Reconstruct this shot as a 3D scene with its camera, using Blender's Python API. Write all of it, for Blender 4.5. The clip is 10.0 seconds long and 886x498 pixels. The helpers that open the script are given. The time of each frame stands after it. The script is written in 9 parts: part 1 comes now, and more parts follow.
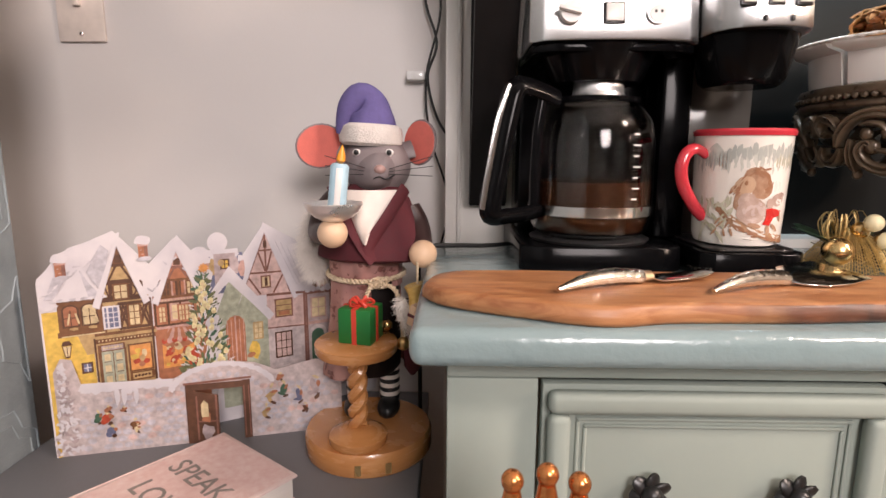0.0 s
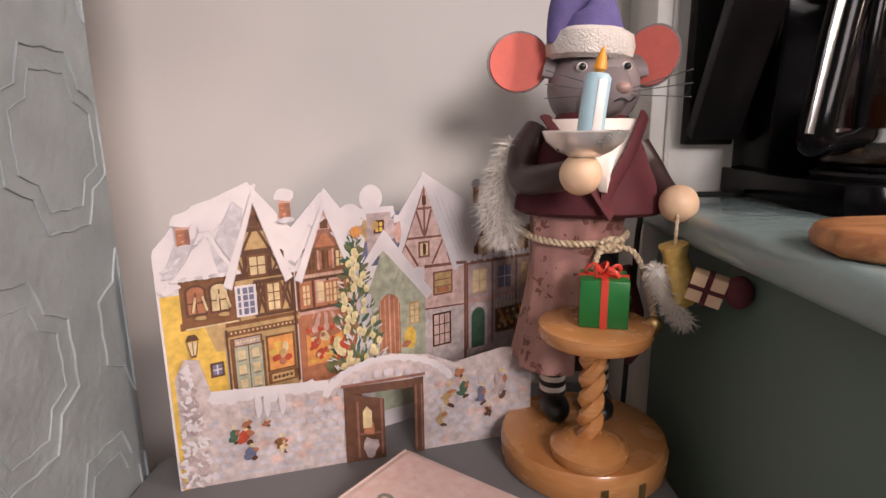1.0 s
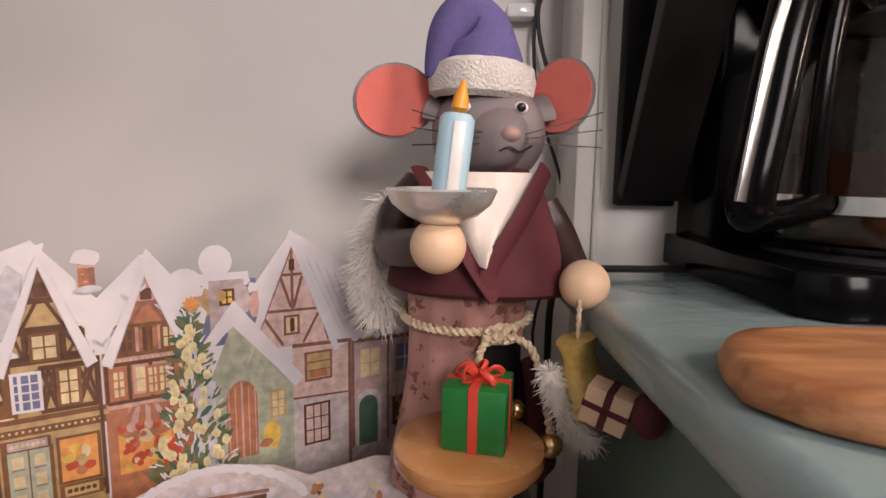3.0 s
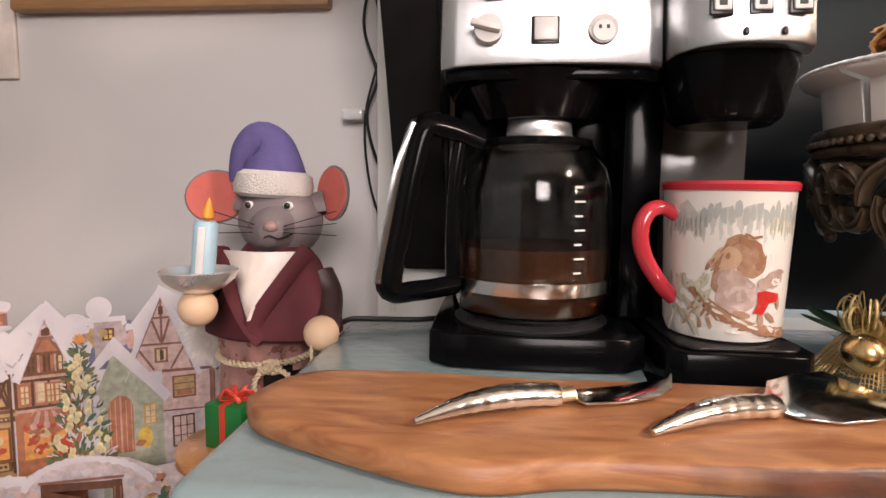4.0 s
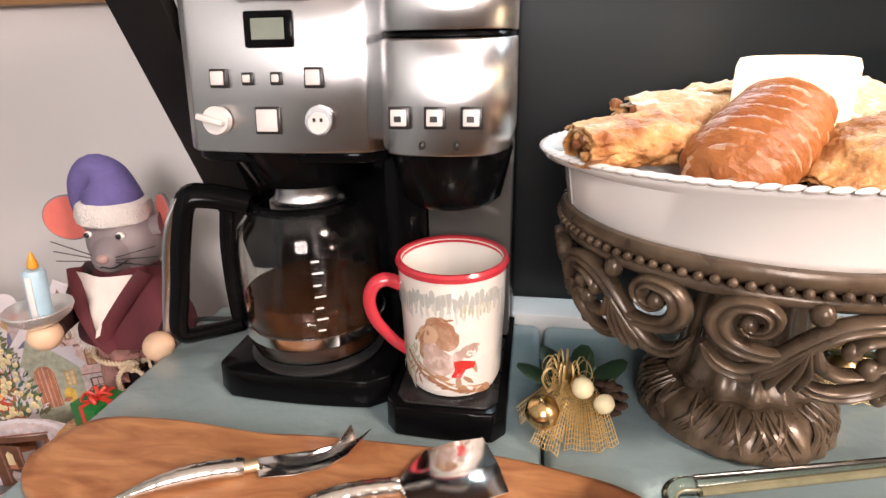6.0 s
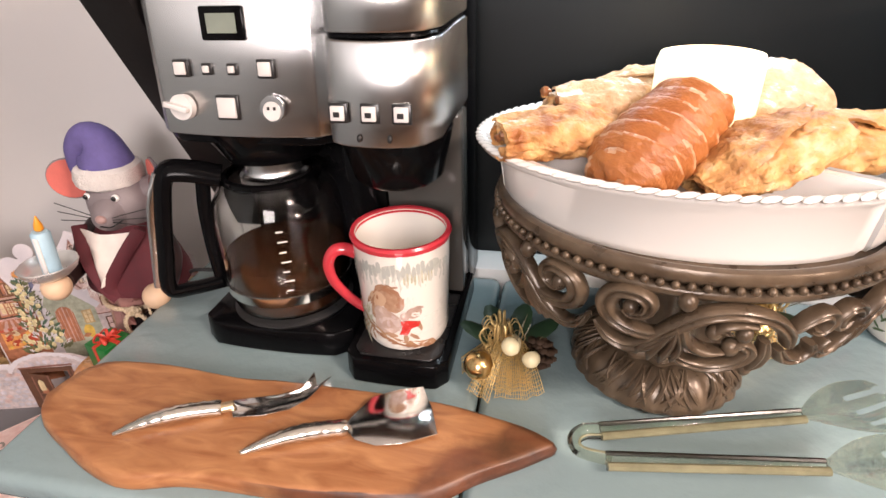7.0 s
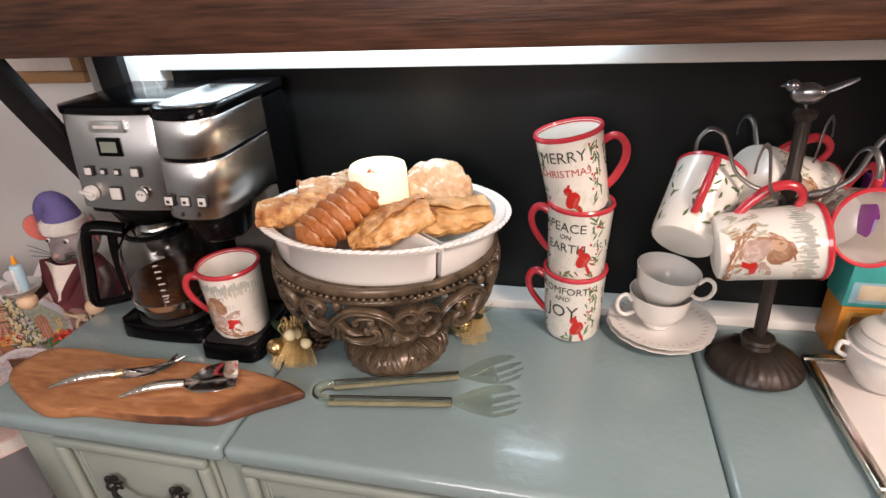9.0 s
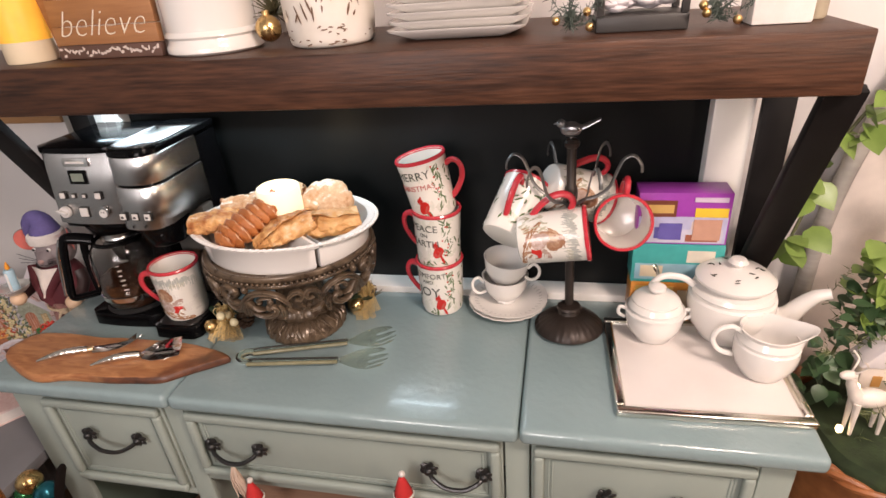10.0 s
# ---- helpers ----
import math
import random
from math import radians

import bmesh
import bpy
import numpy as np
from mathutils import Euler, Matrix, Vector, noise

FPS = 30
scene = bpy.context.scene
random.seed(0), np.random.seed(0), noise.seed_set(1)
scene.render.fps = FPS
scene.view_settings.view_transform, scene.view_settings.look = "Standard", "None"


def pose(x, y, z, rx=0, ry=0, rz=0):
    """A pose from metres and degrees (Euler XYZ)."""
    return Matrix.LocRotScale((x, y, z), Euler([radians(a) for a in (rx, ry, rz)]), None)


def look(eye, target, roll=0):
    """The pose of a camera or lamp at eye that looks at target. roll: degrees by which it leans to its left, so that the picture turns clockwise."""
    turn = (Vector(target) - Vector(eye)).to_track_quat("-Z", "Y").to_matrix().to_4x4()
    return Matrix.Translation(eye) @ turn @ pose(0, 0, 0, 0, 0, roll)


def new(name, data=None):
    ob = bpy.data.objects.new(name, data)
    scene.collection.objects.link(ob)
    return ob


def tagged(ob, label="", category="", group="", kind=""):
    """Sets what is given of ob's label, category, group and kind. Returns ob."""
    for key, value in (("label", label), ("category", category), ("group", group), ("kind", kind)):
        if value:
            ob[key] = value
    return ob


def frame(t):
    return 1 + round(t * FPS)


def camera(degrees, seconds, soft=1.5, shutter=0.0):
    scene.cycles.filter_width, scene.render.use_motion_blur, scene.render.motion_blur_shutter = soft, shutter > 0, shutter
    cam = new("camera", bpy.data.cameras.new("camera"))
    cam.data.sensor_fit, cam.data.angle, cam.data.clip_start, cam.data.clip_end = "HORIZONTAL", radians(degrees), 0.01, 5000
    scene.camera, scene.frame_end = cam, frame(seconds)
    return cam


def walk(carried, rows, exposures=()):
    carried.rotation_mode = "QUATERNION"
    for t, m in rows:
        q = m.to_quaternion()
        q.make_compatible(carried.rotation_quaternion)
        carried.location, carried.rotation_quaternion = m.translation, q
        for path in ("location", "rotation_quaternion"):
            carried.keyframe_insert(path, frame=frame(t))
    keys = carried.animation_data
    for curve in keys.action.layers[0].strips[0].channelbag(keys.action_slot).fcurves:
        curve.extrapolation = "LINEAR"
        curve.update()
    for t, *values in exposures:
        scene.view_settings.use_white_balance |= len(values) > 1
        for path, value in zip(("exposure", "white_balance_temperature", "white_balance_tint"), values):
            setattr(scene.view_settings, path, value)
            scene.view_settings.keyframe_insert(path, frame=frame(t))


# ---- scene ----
cam = camera(77.6, 10.0)
PATH = [
    (0, (0.059, 0.053, 0.89), (0.019, 2.022, 0.545), 0.3),
    (0.5, (-0.068, 0.12, 0.872), (-0.081, 2.084, 0.496), -0.5),
    (1, (-0.198, 0.224, 0.837), (-0.176, 2.177, 0.407), -0.7),
    (1.5, (-0.225, 0.324, 0.793), (-0.205, 2.277, 0.365), -0.4),
    (2, (-0.199, 0.365, 0.776), (-0.171, 2.328, 0.394), 0.8),
    (3.5, (0.034, 0.287, 0.886), (-0.031, 2.273, 0.654), 0.6),
    (4, (0.184, 0.205, 0.904), (0.007, 2.187, 0.703), 0.7),
    (4.5, (0.323, 0.197, 0.907), (0.14, 2.177, 0.698), 0.6),
    (5, (0.386, 0.202, 0.959), (0.191, 2.174, 0.692), 0.6),
    (6.5, (0.473, 0.23, 1.136), (0.106, 1.971, 0.221), -2.1),
    (7, (0.518, 0.208, 1.16), (0.14, 1.911, 0.182), -2.1),
    (7.5, (0.584, 0.175, 1.218), (0.211, 1.867, 0.22), -2.5),
    (8, (0.689, 0.129, 1.241), (0.284, 1.828, 0.266), -3.0),
    (8.5, (0.803, 0.075, 1.283), (0.379, 1.783, 0.333), -3.2),
    (9, (0.897, 0.002, 1.329), (0.468, 1.715, 0.39), -3.4),
    (9.5, (1.033, -0.079, 1.405), (0.598, 1.631, 0.464), -4.0),
    (10, (1.158, -0.194, 1.436), (0.751, 1.526, 0.499), -4.7),
]
EXPOSURES = [(0, 0.50), (2.0, 0.42), (3.5, 0.25), (4.5, 0.48), (5.0, 0.90), (6.5, 0.42), (7.0, 0.54), (7.5, 0.42), (8.0, -0.20), (8.5, -0.22), (9.2, -0.15), (10, -0.18)]
walk(cam, [(t, look(eye, target, roll)) for t, eye, target, roll in PATH], EXPOSURES)

# ---- light ----
world = bpy.data.worlds.new("room_air")
world.use_nodes = True
world.node_tree.nodes["Background"].inputs[0].default_value = (1.0, 0.93, 0.86, 1)
world.node_tree.nodes["Background"].inputs[1].default_value = 0.03
scene.world = world


def lamp(name, eye, target, size, watts, colour, size_y=None):
    data = bpy.data.lights.new(name, "AREA")
    data.energy, data.color = watts, colour
    data.shape = "RECTANGLE" if size_y else "SQUARE"
    data.size = size
    if size_y:
        data.size_y = size_y
    ob = new(name, data)
    ob.matrix_world = look(eye, target)
    return ob


lamp("ceiling_lamp_light", (1.95, -0.45, 2.36), (1.5, 0.4, 0.8), 0.4, 60, (1.0, 0.795, 0.705))
# added fill from the front, unseen, to brighten the left wall and upright faces
lamp("front_fill_light", (0.62, -1.45, 1.68), (0.1, 0.6, 0.85), 0.7, 31, (1.0, 0.885, 0.87))
lamp("table_lamp_light", (2.75, -0.75, 1.62), (1.2, 0.8, 1.1), 0.22, 16, (1.0, 0.75, 0.60))
lamp("shelf_strip_light", (0.55, 0.825, 1.238), (0.55, 0.87, 0.5), 0.80, 2.1, (0.72, 0.88, 1.0), 0.02)

# ---- materials ----


def mat(name, colour, rough=0.5, metal=0.0, vary=0.12, scale=30.0, bump=0.15, bump_scale=200.0, second=None, stretch=(1, 1, 1), coat=0.0, spec=0.5, rough_vary=0.1, glow=0.0, trans=0.0, distance=0.001, warp=0.0):
    m = bpy.data.materials.new(name)
    m.use_nodes = True
    nt = m.node_tree
    n, l = nt.nodes, nt.links
    b = n["Principled BSDF"]
    b.inputs["Roughness"].default_value = rough
    b.inputs["Metallic"].default_value = metal
    b.inputs["Specular IOR Level"].default_value = spec
    b.inputs["Coat Weight"].default_value = coat
    b.inputs["Coat Roughness"].default_value = 0.08
    b.inputs["Transmission Weight"].default_value = trans
    tc = n.new("ShaderNodeTexCoord")
    mp = n.new("ShaderNodeMapping")
    mp.inputs["Scale"].default_value = stretch
    l.new(tc.outputs["Object"], mp.inputs["Vector"])
    nz = n.new("ShaderNodeTexNoise")
    nz.inputs["Scale"].default_value = scale
    nz.inputs["Detail"].default_value = 6
    nz.inputs["Distortion"].default_value = warp
    l.new(mp.outputs[0], nz.inputs["Vector"])
    big = n.new("ShaderNodeTexNoise")
    big.inputs["Scale"].default_value = scale * 0.17
    big.inputs["Detail"].default_value = 3
    l.new(mp.outputs[0], big.inputs["Vector"])
    mixf = n.new("ShaderNodeMath")
    mixf.operation = "MULTIPLY_ADD"
    l.new(nz.outputs["Fac"], mixf.inputs[0])
    mixf.inputs[1].default_value = 0.6
    half = n.new("ShaderNodeMath")
    half.operation = "MULTIPLY"
    half.inputs[1].default_value = 0.4
    l.new(big.outputs["Fac"], half.inputs[0])
    l.new(half.outputs[0], mixf.inputs[2])
    rp = n.new("ShaderNodeValToRGB")
    rp.color_ramp.elements[0].position = 0.3
    rp.color_ramp.elements[1].position = 0.7
    c = colour
    if second:
        rp.color_ramp.elements[0].color = (*c, 1)
        rp.color_ramp.elements[1].color = (*second, 1)
    else:
        rp.color_ramp.elements[0].color = (*[v * (1 - vary) for v in c], 1)
        rp.color_ramp.elements[1].color = (*[min(1, v * (1 + vary)) for v in c], 1)
    l.new(mixf.outputs[0], rp.inputs[0])
    l.new(rp.outputs[0], b.inputs["Base Color"])
    if rough_vary:
        mr = n.new("ShaderNodeMapRange")
        mr.inputs[3].default_value = max(0.02, rough - rough_vary)
        mr.inputs[4].default_value = min(1, rough + rough_vary)
        l.new(nz.outputs["Fac"], mr.inputs[0])
        l.new(mr.outputs[0], b.inputs["Roughness"])
    if bump:
        fine = n.new("ShaderNodeTexNoise")
        fine.inputs["Scale"].default_value = bump_scale
        fine.inputs["Detail"].default_value = 4
        l.new(mp.outputs[0], fine.inputs["Vector"])
        bp = n.new("ShaderNodeBump")
        bp.inputs["Strength"].default_value = bump
        bp.inputs["Distance"].default_value = distance
        l.new(fine.outputs["Fac"], bp.inputs["Height"])
        l.new(bp.outputs[0], b.inputs["Normal"])
    if glow:
        b.inputs["Emission Color"].default_value = (*colour, 1)
        b.inputs["Emission Strength"].default_value = glow
    return m


M_WALL = mat("white_wall_paint", (0.72, 0.69, 0.67), 0.7, vary=0.03, scale=6, bump=0.12, bump_scale=160)
# for walls out of view, kept dark so that less light bounces back
M_UNSEENWALL = mat("dark_unseen_wall_paint", (0.30, 0.265, 0.235), 0.75, vary=0.05, scale=6, bump=0.12, bump_scale=160)
M_CEIL = mat("ceiling_paint", (0.75, 0.73, 0.7), 0.8, vary=0.03, scale=5)
M_FLOOR = mat("floor_boards", (0.16, 0.09, 0.05), 0.4, scale=9, stretch=(6, 0.6, 1), vary=0.3)
M_TRIM = mat("white_trim_paint", (0.78, 0.76, 0.72), 0.35, vary=0.04, scale=12, bump=0.1, bump_scale=60)
M_BLACKBOARD = mat("black_panel_paint", (0.0055, 0.0065, 0.0066), 0.40, vary=0.25, scale=5, bump=0.05, bump_scale=40, spec=0.24)
M_DESK = mat("seafoam_gloss_paint", (0.232, 0.312, 0.322), 0.20, vary=0.06, scale=7, bump=0.9, bump_scale=70, coat=0.25, rough_vary=0.06, distance=0.0014)
M_DESKSIDE = mat("sage_satin_paint", (0.29, 0.335, 0.30), 0.55, vary=0.08, scale=8, bump=0.15, bump_scale=70, spec=0.25)
# the sage paint again, darkened to hold the shade on the desk's ends
M_DESKSHADE = mat("shaded_sage_end_paint", (0.115, 0.16, 0.135), 0.55, vary=0.1, scale=8, bump=0.15, bump_scale=70, spec=0.25)
M_TABLE = mat("grey_table_paint", (0.17, 0.17, 0.18), 0.55, vary=0.1, scale=14, bump=0.2, bump_scale=120)
M_SHELF = mat("dark_stained_wood", (0.013, 0.006, 0.004), 0.45, second=(0.105, 0.045, 0.024), scale=16, stretch=(1, 14, 14), bump=0.6, bump_scale=26, spec=0.3)
M_IRON = mat("black_bracket_steel", (0.008, 0.007, 0.007), 0.45, vary=0.2, scale=40, bump=0.15, spec=0.2)
M_BLACK = mat("black_plastic", (0.003, 0.003, 0.0034), 0.15, vary=0.1, scale=60, bump=0.02, bump_scale=60, spec=0.10, rough_vary=0.03)
M_STEEL = mat("brushed_steel", (0.60, 0.60, 0.60), 0.26, 1.0, vary=0.03, scale=30, stretch=(1, 1, 30), bump=0, rough_vary=0.0)


def brush(m):
    """Fine horizontal brush lines draw the highlights out upright."""
    n, l = m.node_tree.nodes, m.node_tree.links
    t_ = n.new("ShaderNodeTangent")
    t_.direction_type, t_.axis = "RADIAL", "Z"
    b = n["Principled BSDF"]
    l.new(t_.outputs[0], b.inputs["Tangent"])
    b.inputs["Anisotropic"].default_value = 0.93


brush(M_STEEL)
M_CHROME = mat("polished_chrome", (0.80, 0.79, 0.77), 0.12, 1.0, vary=0.05, scale=40, bump=0.0, rough_vary=0.03)
M_SILVER = mat("silver_plate", (0.72, 0.69, 0.62), 0.18, 1.0, vary=0.1, scale=60, bump=0.3, bump_scale=160, rough_vary=0.08)
M_PORC = mat("white_porcelain", (0.75, 0.725, 0.69), 0.16, vary=0.03, scale=10, bump=0.04, bump_scale=40, coat=0.3, rough_vary=0.05)
M_PORCW = mat("cream_glaze", (0.80, 0.765, 0.70), 0.2, vary=0.04, scale=10, bump=0.05, bump_scale=40, coat=0.3, rough_vary=0.05)
M_RED = mat("red_glaze", (0.50, 0.035, 0.05), 0.2, vary=0.12, scale=20, bump=0.05, bump_scale=50, coat=0.3, rough_vary=0.05)
M_BOARD = mat("olive_wood", (0.27, 0.100, 0.038), 0.42, second=(0.50, 0.245, 0.105), scale=15, stretch=(1.0, 3.6, 5), bump=0.3, bump_scale=70, warp=1.3)


def bark_mix(m):
    """Dark ragged bark where the wood's surface turns to the side."""
    nt = m.node_tree
    n, l = nt.nodes, nt.links
    b = n["Principled BSDF"]
    wood = b.inputs["Base Color"].links[0].from_socket
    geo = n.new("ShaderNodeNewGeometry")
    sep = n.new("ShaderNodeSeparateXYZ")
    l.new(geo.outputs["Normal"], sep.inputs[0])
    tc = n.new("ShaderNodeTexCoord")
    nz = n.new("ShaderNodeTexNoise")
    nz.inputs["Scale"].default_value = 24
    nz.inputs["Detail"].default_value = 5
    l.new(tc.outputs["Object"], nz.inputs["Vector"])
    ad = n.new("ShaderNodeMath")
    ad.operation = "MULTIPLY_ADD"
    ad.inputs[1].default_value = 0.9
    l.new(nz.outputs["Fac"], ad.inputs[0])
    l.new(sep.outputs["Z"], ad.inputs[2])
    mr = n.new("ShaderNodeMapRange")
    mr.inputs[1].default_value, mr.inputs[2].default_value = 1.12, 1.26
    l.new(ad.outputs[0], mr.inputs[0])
    place = n.new("ShaderNodeSeparateXYZ")
    l.new(tc.outputs["Object"], place.inputs[0])
    run = n.new("ShaderNodeMath")
    run.operation = "MULTIPLY_ADD"
    run.inputs[1].default_value = 0.22
    l.new(nz.outputs["Fac"], run.inputs[0])
    l.new(place.outputs["X"], run.inputs[2])
    end = n.new("ShaderNodeMapRange")
    end.inputs[1].default_value, end.inputs[2].default_value = 0.36, 0.44
    end.inputs[3].default_value, end.inputs[4].default_value = 1.0, 0.0
    l.new(run.outputs[0], end.inputs[0])
    side = n.new("ShaderNodeMath")
    side.operation = "MAXIMUM"
    l.new(mr.outputs[0], side.inputs[0])
    l.new(end.outputs[0], side.inputs[1])
    # the weathered corner runs slantwise across the top
    slant = n.new("ShaderNodeVectorMath")
    slant.operation = "DOT_PRODUCT"
    slant.inputs[1].default_value = (1.0, -0.93, 0.0)
    l.new(tc.outputs["Object"], slant.inputs[0])
    worn = n.new("ShaderNodeMath")
    worn.operation = "MULTIPLY_ADD"
    worn.inputs[1].default_value = 0.07
    l.new(nz.outputs["Fac"], worn.inputs[0])
    l.new(slant.outputs["Value"], worn.inputs[2])
    corner = n.new("ShaderNodeMapRange")
    corner.inputs[1].default_value, corner.inputs[2].default_value = -0.012, 0.010
    corner.inputs[3].default_value, corner.inputs[4].default_value = 1.0, 0.15
    l.new(worn.outputs[0], corner.inputs[0])
    keep = n.new("ShaderNodeMath")
    keep.operation = "MULTIPLY"
    l.new(side.outputs[0], keep.inputs[0])
    l.new(corner.outputs[0], keep.inputs[1])
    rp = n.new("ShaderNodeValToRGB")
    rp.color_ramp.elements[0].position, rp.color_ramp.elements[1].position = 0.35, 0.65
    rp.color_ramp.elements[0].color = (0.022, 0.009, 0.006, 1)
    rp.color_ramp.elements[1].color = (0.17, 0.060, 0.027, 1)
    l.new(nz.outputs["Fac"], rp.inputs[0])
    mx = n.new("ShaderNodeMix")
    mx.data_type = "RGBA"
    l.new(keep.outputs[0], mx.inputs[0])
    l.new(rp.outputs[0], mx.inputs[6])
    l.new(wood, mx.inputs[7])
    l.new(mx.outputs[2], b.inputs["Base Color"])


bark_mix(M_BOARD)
for n_ in M_BOARD.node_tree.nodes:
    if n_.bl_idname == "ShaderNodeValToRGB" and n_.color_ramp.elements[0].position < 0.32:
        n_.color_ramp.elements[0].position, n_.color_ramp.elements[1].position = 0.36, 0.60
M_BRONZE = mat("antiqued_bronze_resin", (0.034, 0.022, 0.014), 0.30, 0.22, second=(0.175, 0.125, 0.080), scale=50, bump=0.4, bump_scale=120)
M_PASTRY = mat("baked_pastry", (0.33, 0.105, 0.026), 0.5, second=(0.66, 0.36, 0.13), scale=55, bump=1.0, bump_scale=130, distance=0.005)
M_TAN = mat("golden_baked_dough", (0.36, 0.155, 0.045), 0.42, second=(0.60, 0.33, 0.12), scale=30, bump=0.7, bump_scale=150, distance=0.003)
M_SUGAR = mat("sugared_pastry", (0.42, 0.19, 0.065), 0.7, second=(0.70, 0.52, 0.34), scale=85, bump=0.9, bump_scale=220, distance=0.003)
for m_, third in ((M_PASTRY, (0.80, 0.62, 0.42, 1)), (M_TAN, (0.70, 0.46, 0.22, 1))):
    for n_ in m_.node_tree.nodes:
        if n_.bl_idname == "ShaderNodeValToRGB":
            n_.color_ramp.elements[0].position, n_.color_ramp.elements[1].position = 0.36, 0.54
            n_.color_ramp.elements.new(0.68).color = third


def dusted(m, amount):
    """Icing sugar lying in patches where the crust faces up."""
    n, l = m.node_tree.nodes, m.node_tree.links
    b = n["Principled BSDF"]
    under = b.inputs["Base Color"].links[0].from_socket
    geo = n.new("ShaderNodeNewGeometry")
    sep = n.new("ShaderNodeSeparateXYZ")
    l.new(geo.outputs["Normal"], sep.inputs[0])
    tc = n.new("ShaderNodeTexCoord")
    nz = n.new("ShaderNodeTexNoise")
    nz.inputs["Scale"].default_value, nz.inputs["Detail"].default_value = 46, 8
    nz.inputs["Roughness"].default_value = 0.7
    l.new(tc.outputs["Object"], nz.inputs["Vector"])
    ma = n.new("ShaderNodeMath")
    ma.operation = "MULTIPLY"
    l.new(sep.outputs["Z"], ma.inputs[0])
    l.new(nz.outputs["Fac"], ma.inputs[1])
    mr = n.new("ShaderNodeMapRange")
    mr.inputs[1].default_value, mr.inputs[2].default_value = 0.60 - amount, 0.70 - amount
    l.new(ma.outputs[0], mr.inputs[0])
    mx = n.new("ShaderNodeMix")
    mx.data_type = "RGBA"
    l.new(mr.outputs[0], mx.inputs[0])
    l.new(under, mx.inputs[6])
    mx.inputs[7].default_value = (0.74, 0.68, 0.60, 1)
    l.new(mx.outputs[2], b.inputs["Base Color"])


dusted(M_PASTRY, 0.04)
dusted(M_SUGAR, 0.13)
dusted(M_TAN, -0.02)
M_WAX = mat("ivory_wax", (0.86, 0.78, 0.6), 0.5, vary=0.04, scale=10, bump=0.1, bump_scale=40, glow=0.75)


def lit_wax(m):
    """The flameless wick lights the upper wax from within."""
    nt = m.node_tree
    n, l = nt.nodes, nt.links
    b = n["Principled BSDF"]
    tc = n.new("ShaderNodeTexCoord")
    sep = n.new("ShaderNodeSeparateXYZ")
    l.new(tc.outputs["Object"], sep.inputs[0])
    mr = n.new("ShaderNodeMapRange")
    mr.inputs[1].default_value, mr.inputs[2].default_value = 0.03, 0.12
    l.new(sep.outputs["Z"], mr.inputs[0])
    rp = n.new("ShaderNodeValToRGB")
    rp.color_ramp.elements[0].color = (0.62, 0.40, 0.10, 1)
    rp.color_ramp.elements[1].color = (1.0, 0.90, 0.68, 1)
    l.new(mr.outputs[0], rp.inputs[0])
    l.new(rp.outputs[0], b.inputs["Emission Color"])
    b.inputs["Emission Strength"].default_value = 0.55


lit_wax(M_WAX)
M_OAK = mat("varnished_beech", (0.42, 0.165, 0.05), 0.26, second=(0.57, 0.28, 0.105), scale=18, stretch=(2, 2, 8), bump=0.08, coat=0.4)
M_PALE = mat("bare_turned_wood", (0.72, 0.50, 0.33), 0.45, vary=0.08, scale=20, bump=0.08)
M_GREEN = mat("green_gift_paint", (0.012, 0.15, 0.03), 0.35, vary=0.15, scale=30, bump=0.1)
M_GREYFELT = mat("grey_mouse_paint", (0.215, 0.18, 0.185), 0.55, vary=0.1, scale=40, bump=0.2)
M_PURPLE = mat("purple_knit", (0.11, 0.09, 0.25), 0.85, vary=0.15, scale=120, bump=0.6, bump_scale=500)
M_FLEECE = mat("white_fleece", (0.72, 0.67, 0.63), 0.9, vary=0.08, scale=120, bump=0.9, bump_scale=450, distance=0.003)
M_CORAL = mat("coral_felt", (0.62, 0.15, 0.12), 0.85, vary=0.08, scale=90, bump=0.3, bump_scale=400)
M_MAROON = mat("maroon_felt", (0.085, 0.012, 0.018), 0.8, vary=0.15, scale=120, bump=0.4, bump_scale=500)
M_BROCADE = mat("rose_brocade", (0.26, 0.12, 0.11), 0.34, second=(0.44, 0.245, 0.21), scale=40, bump=0.3, bump_scale=400, spec=0.6)


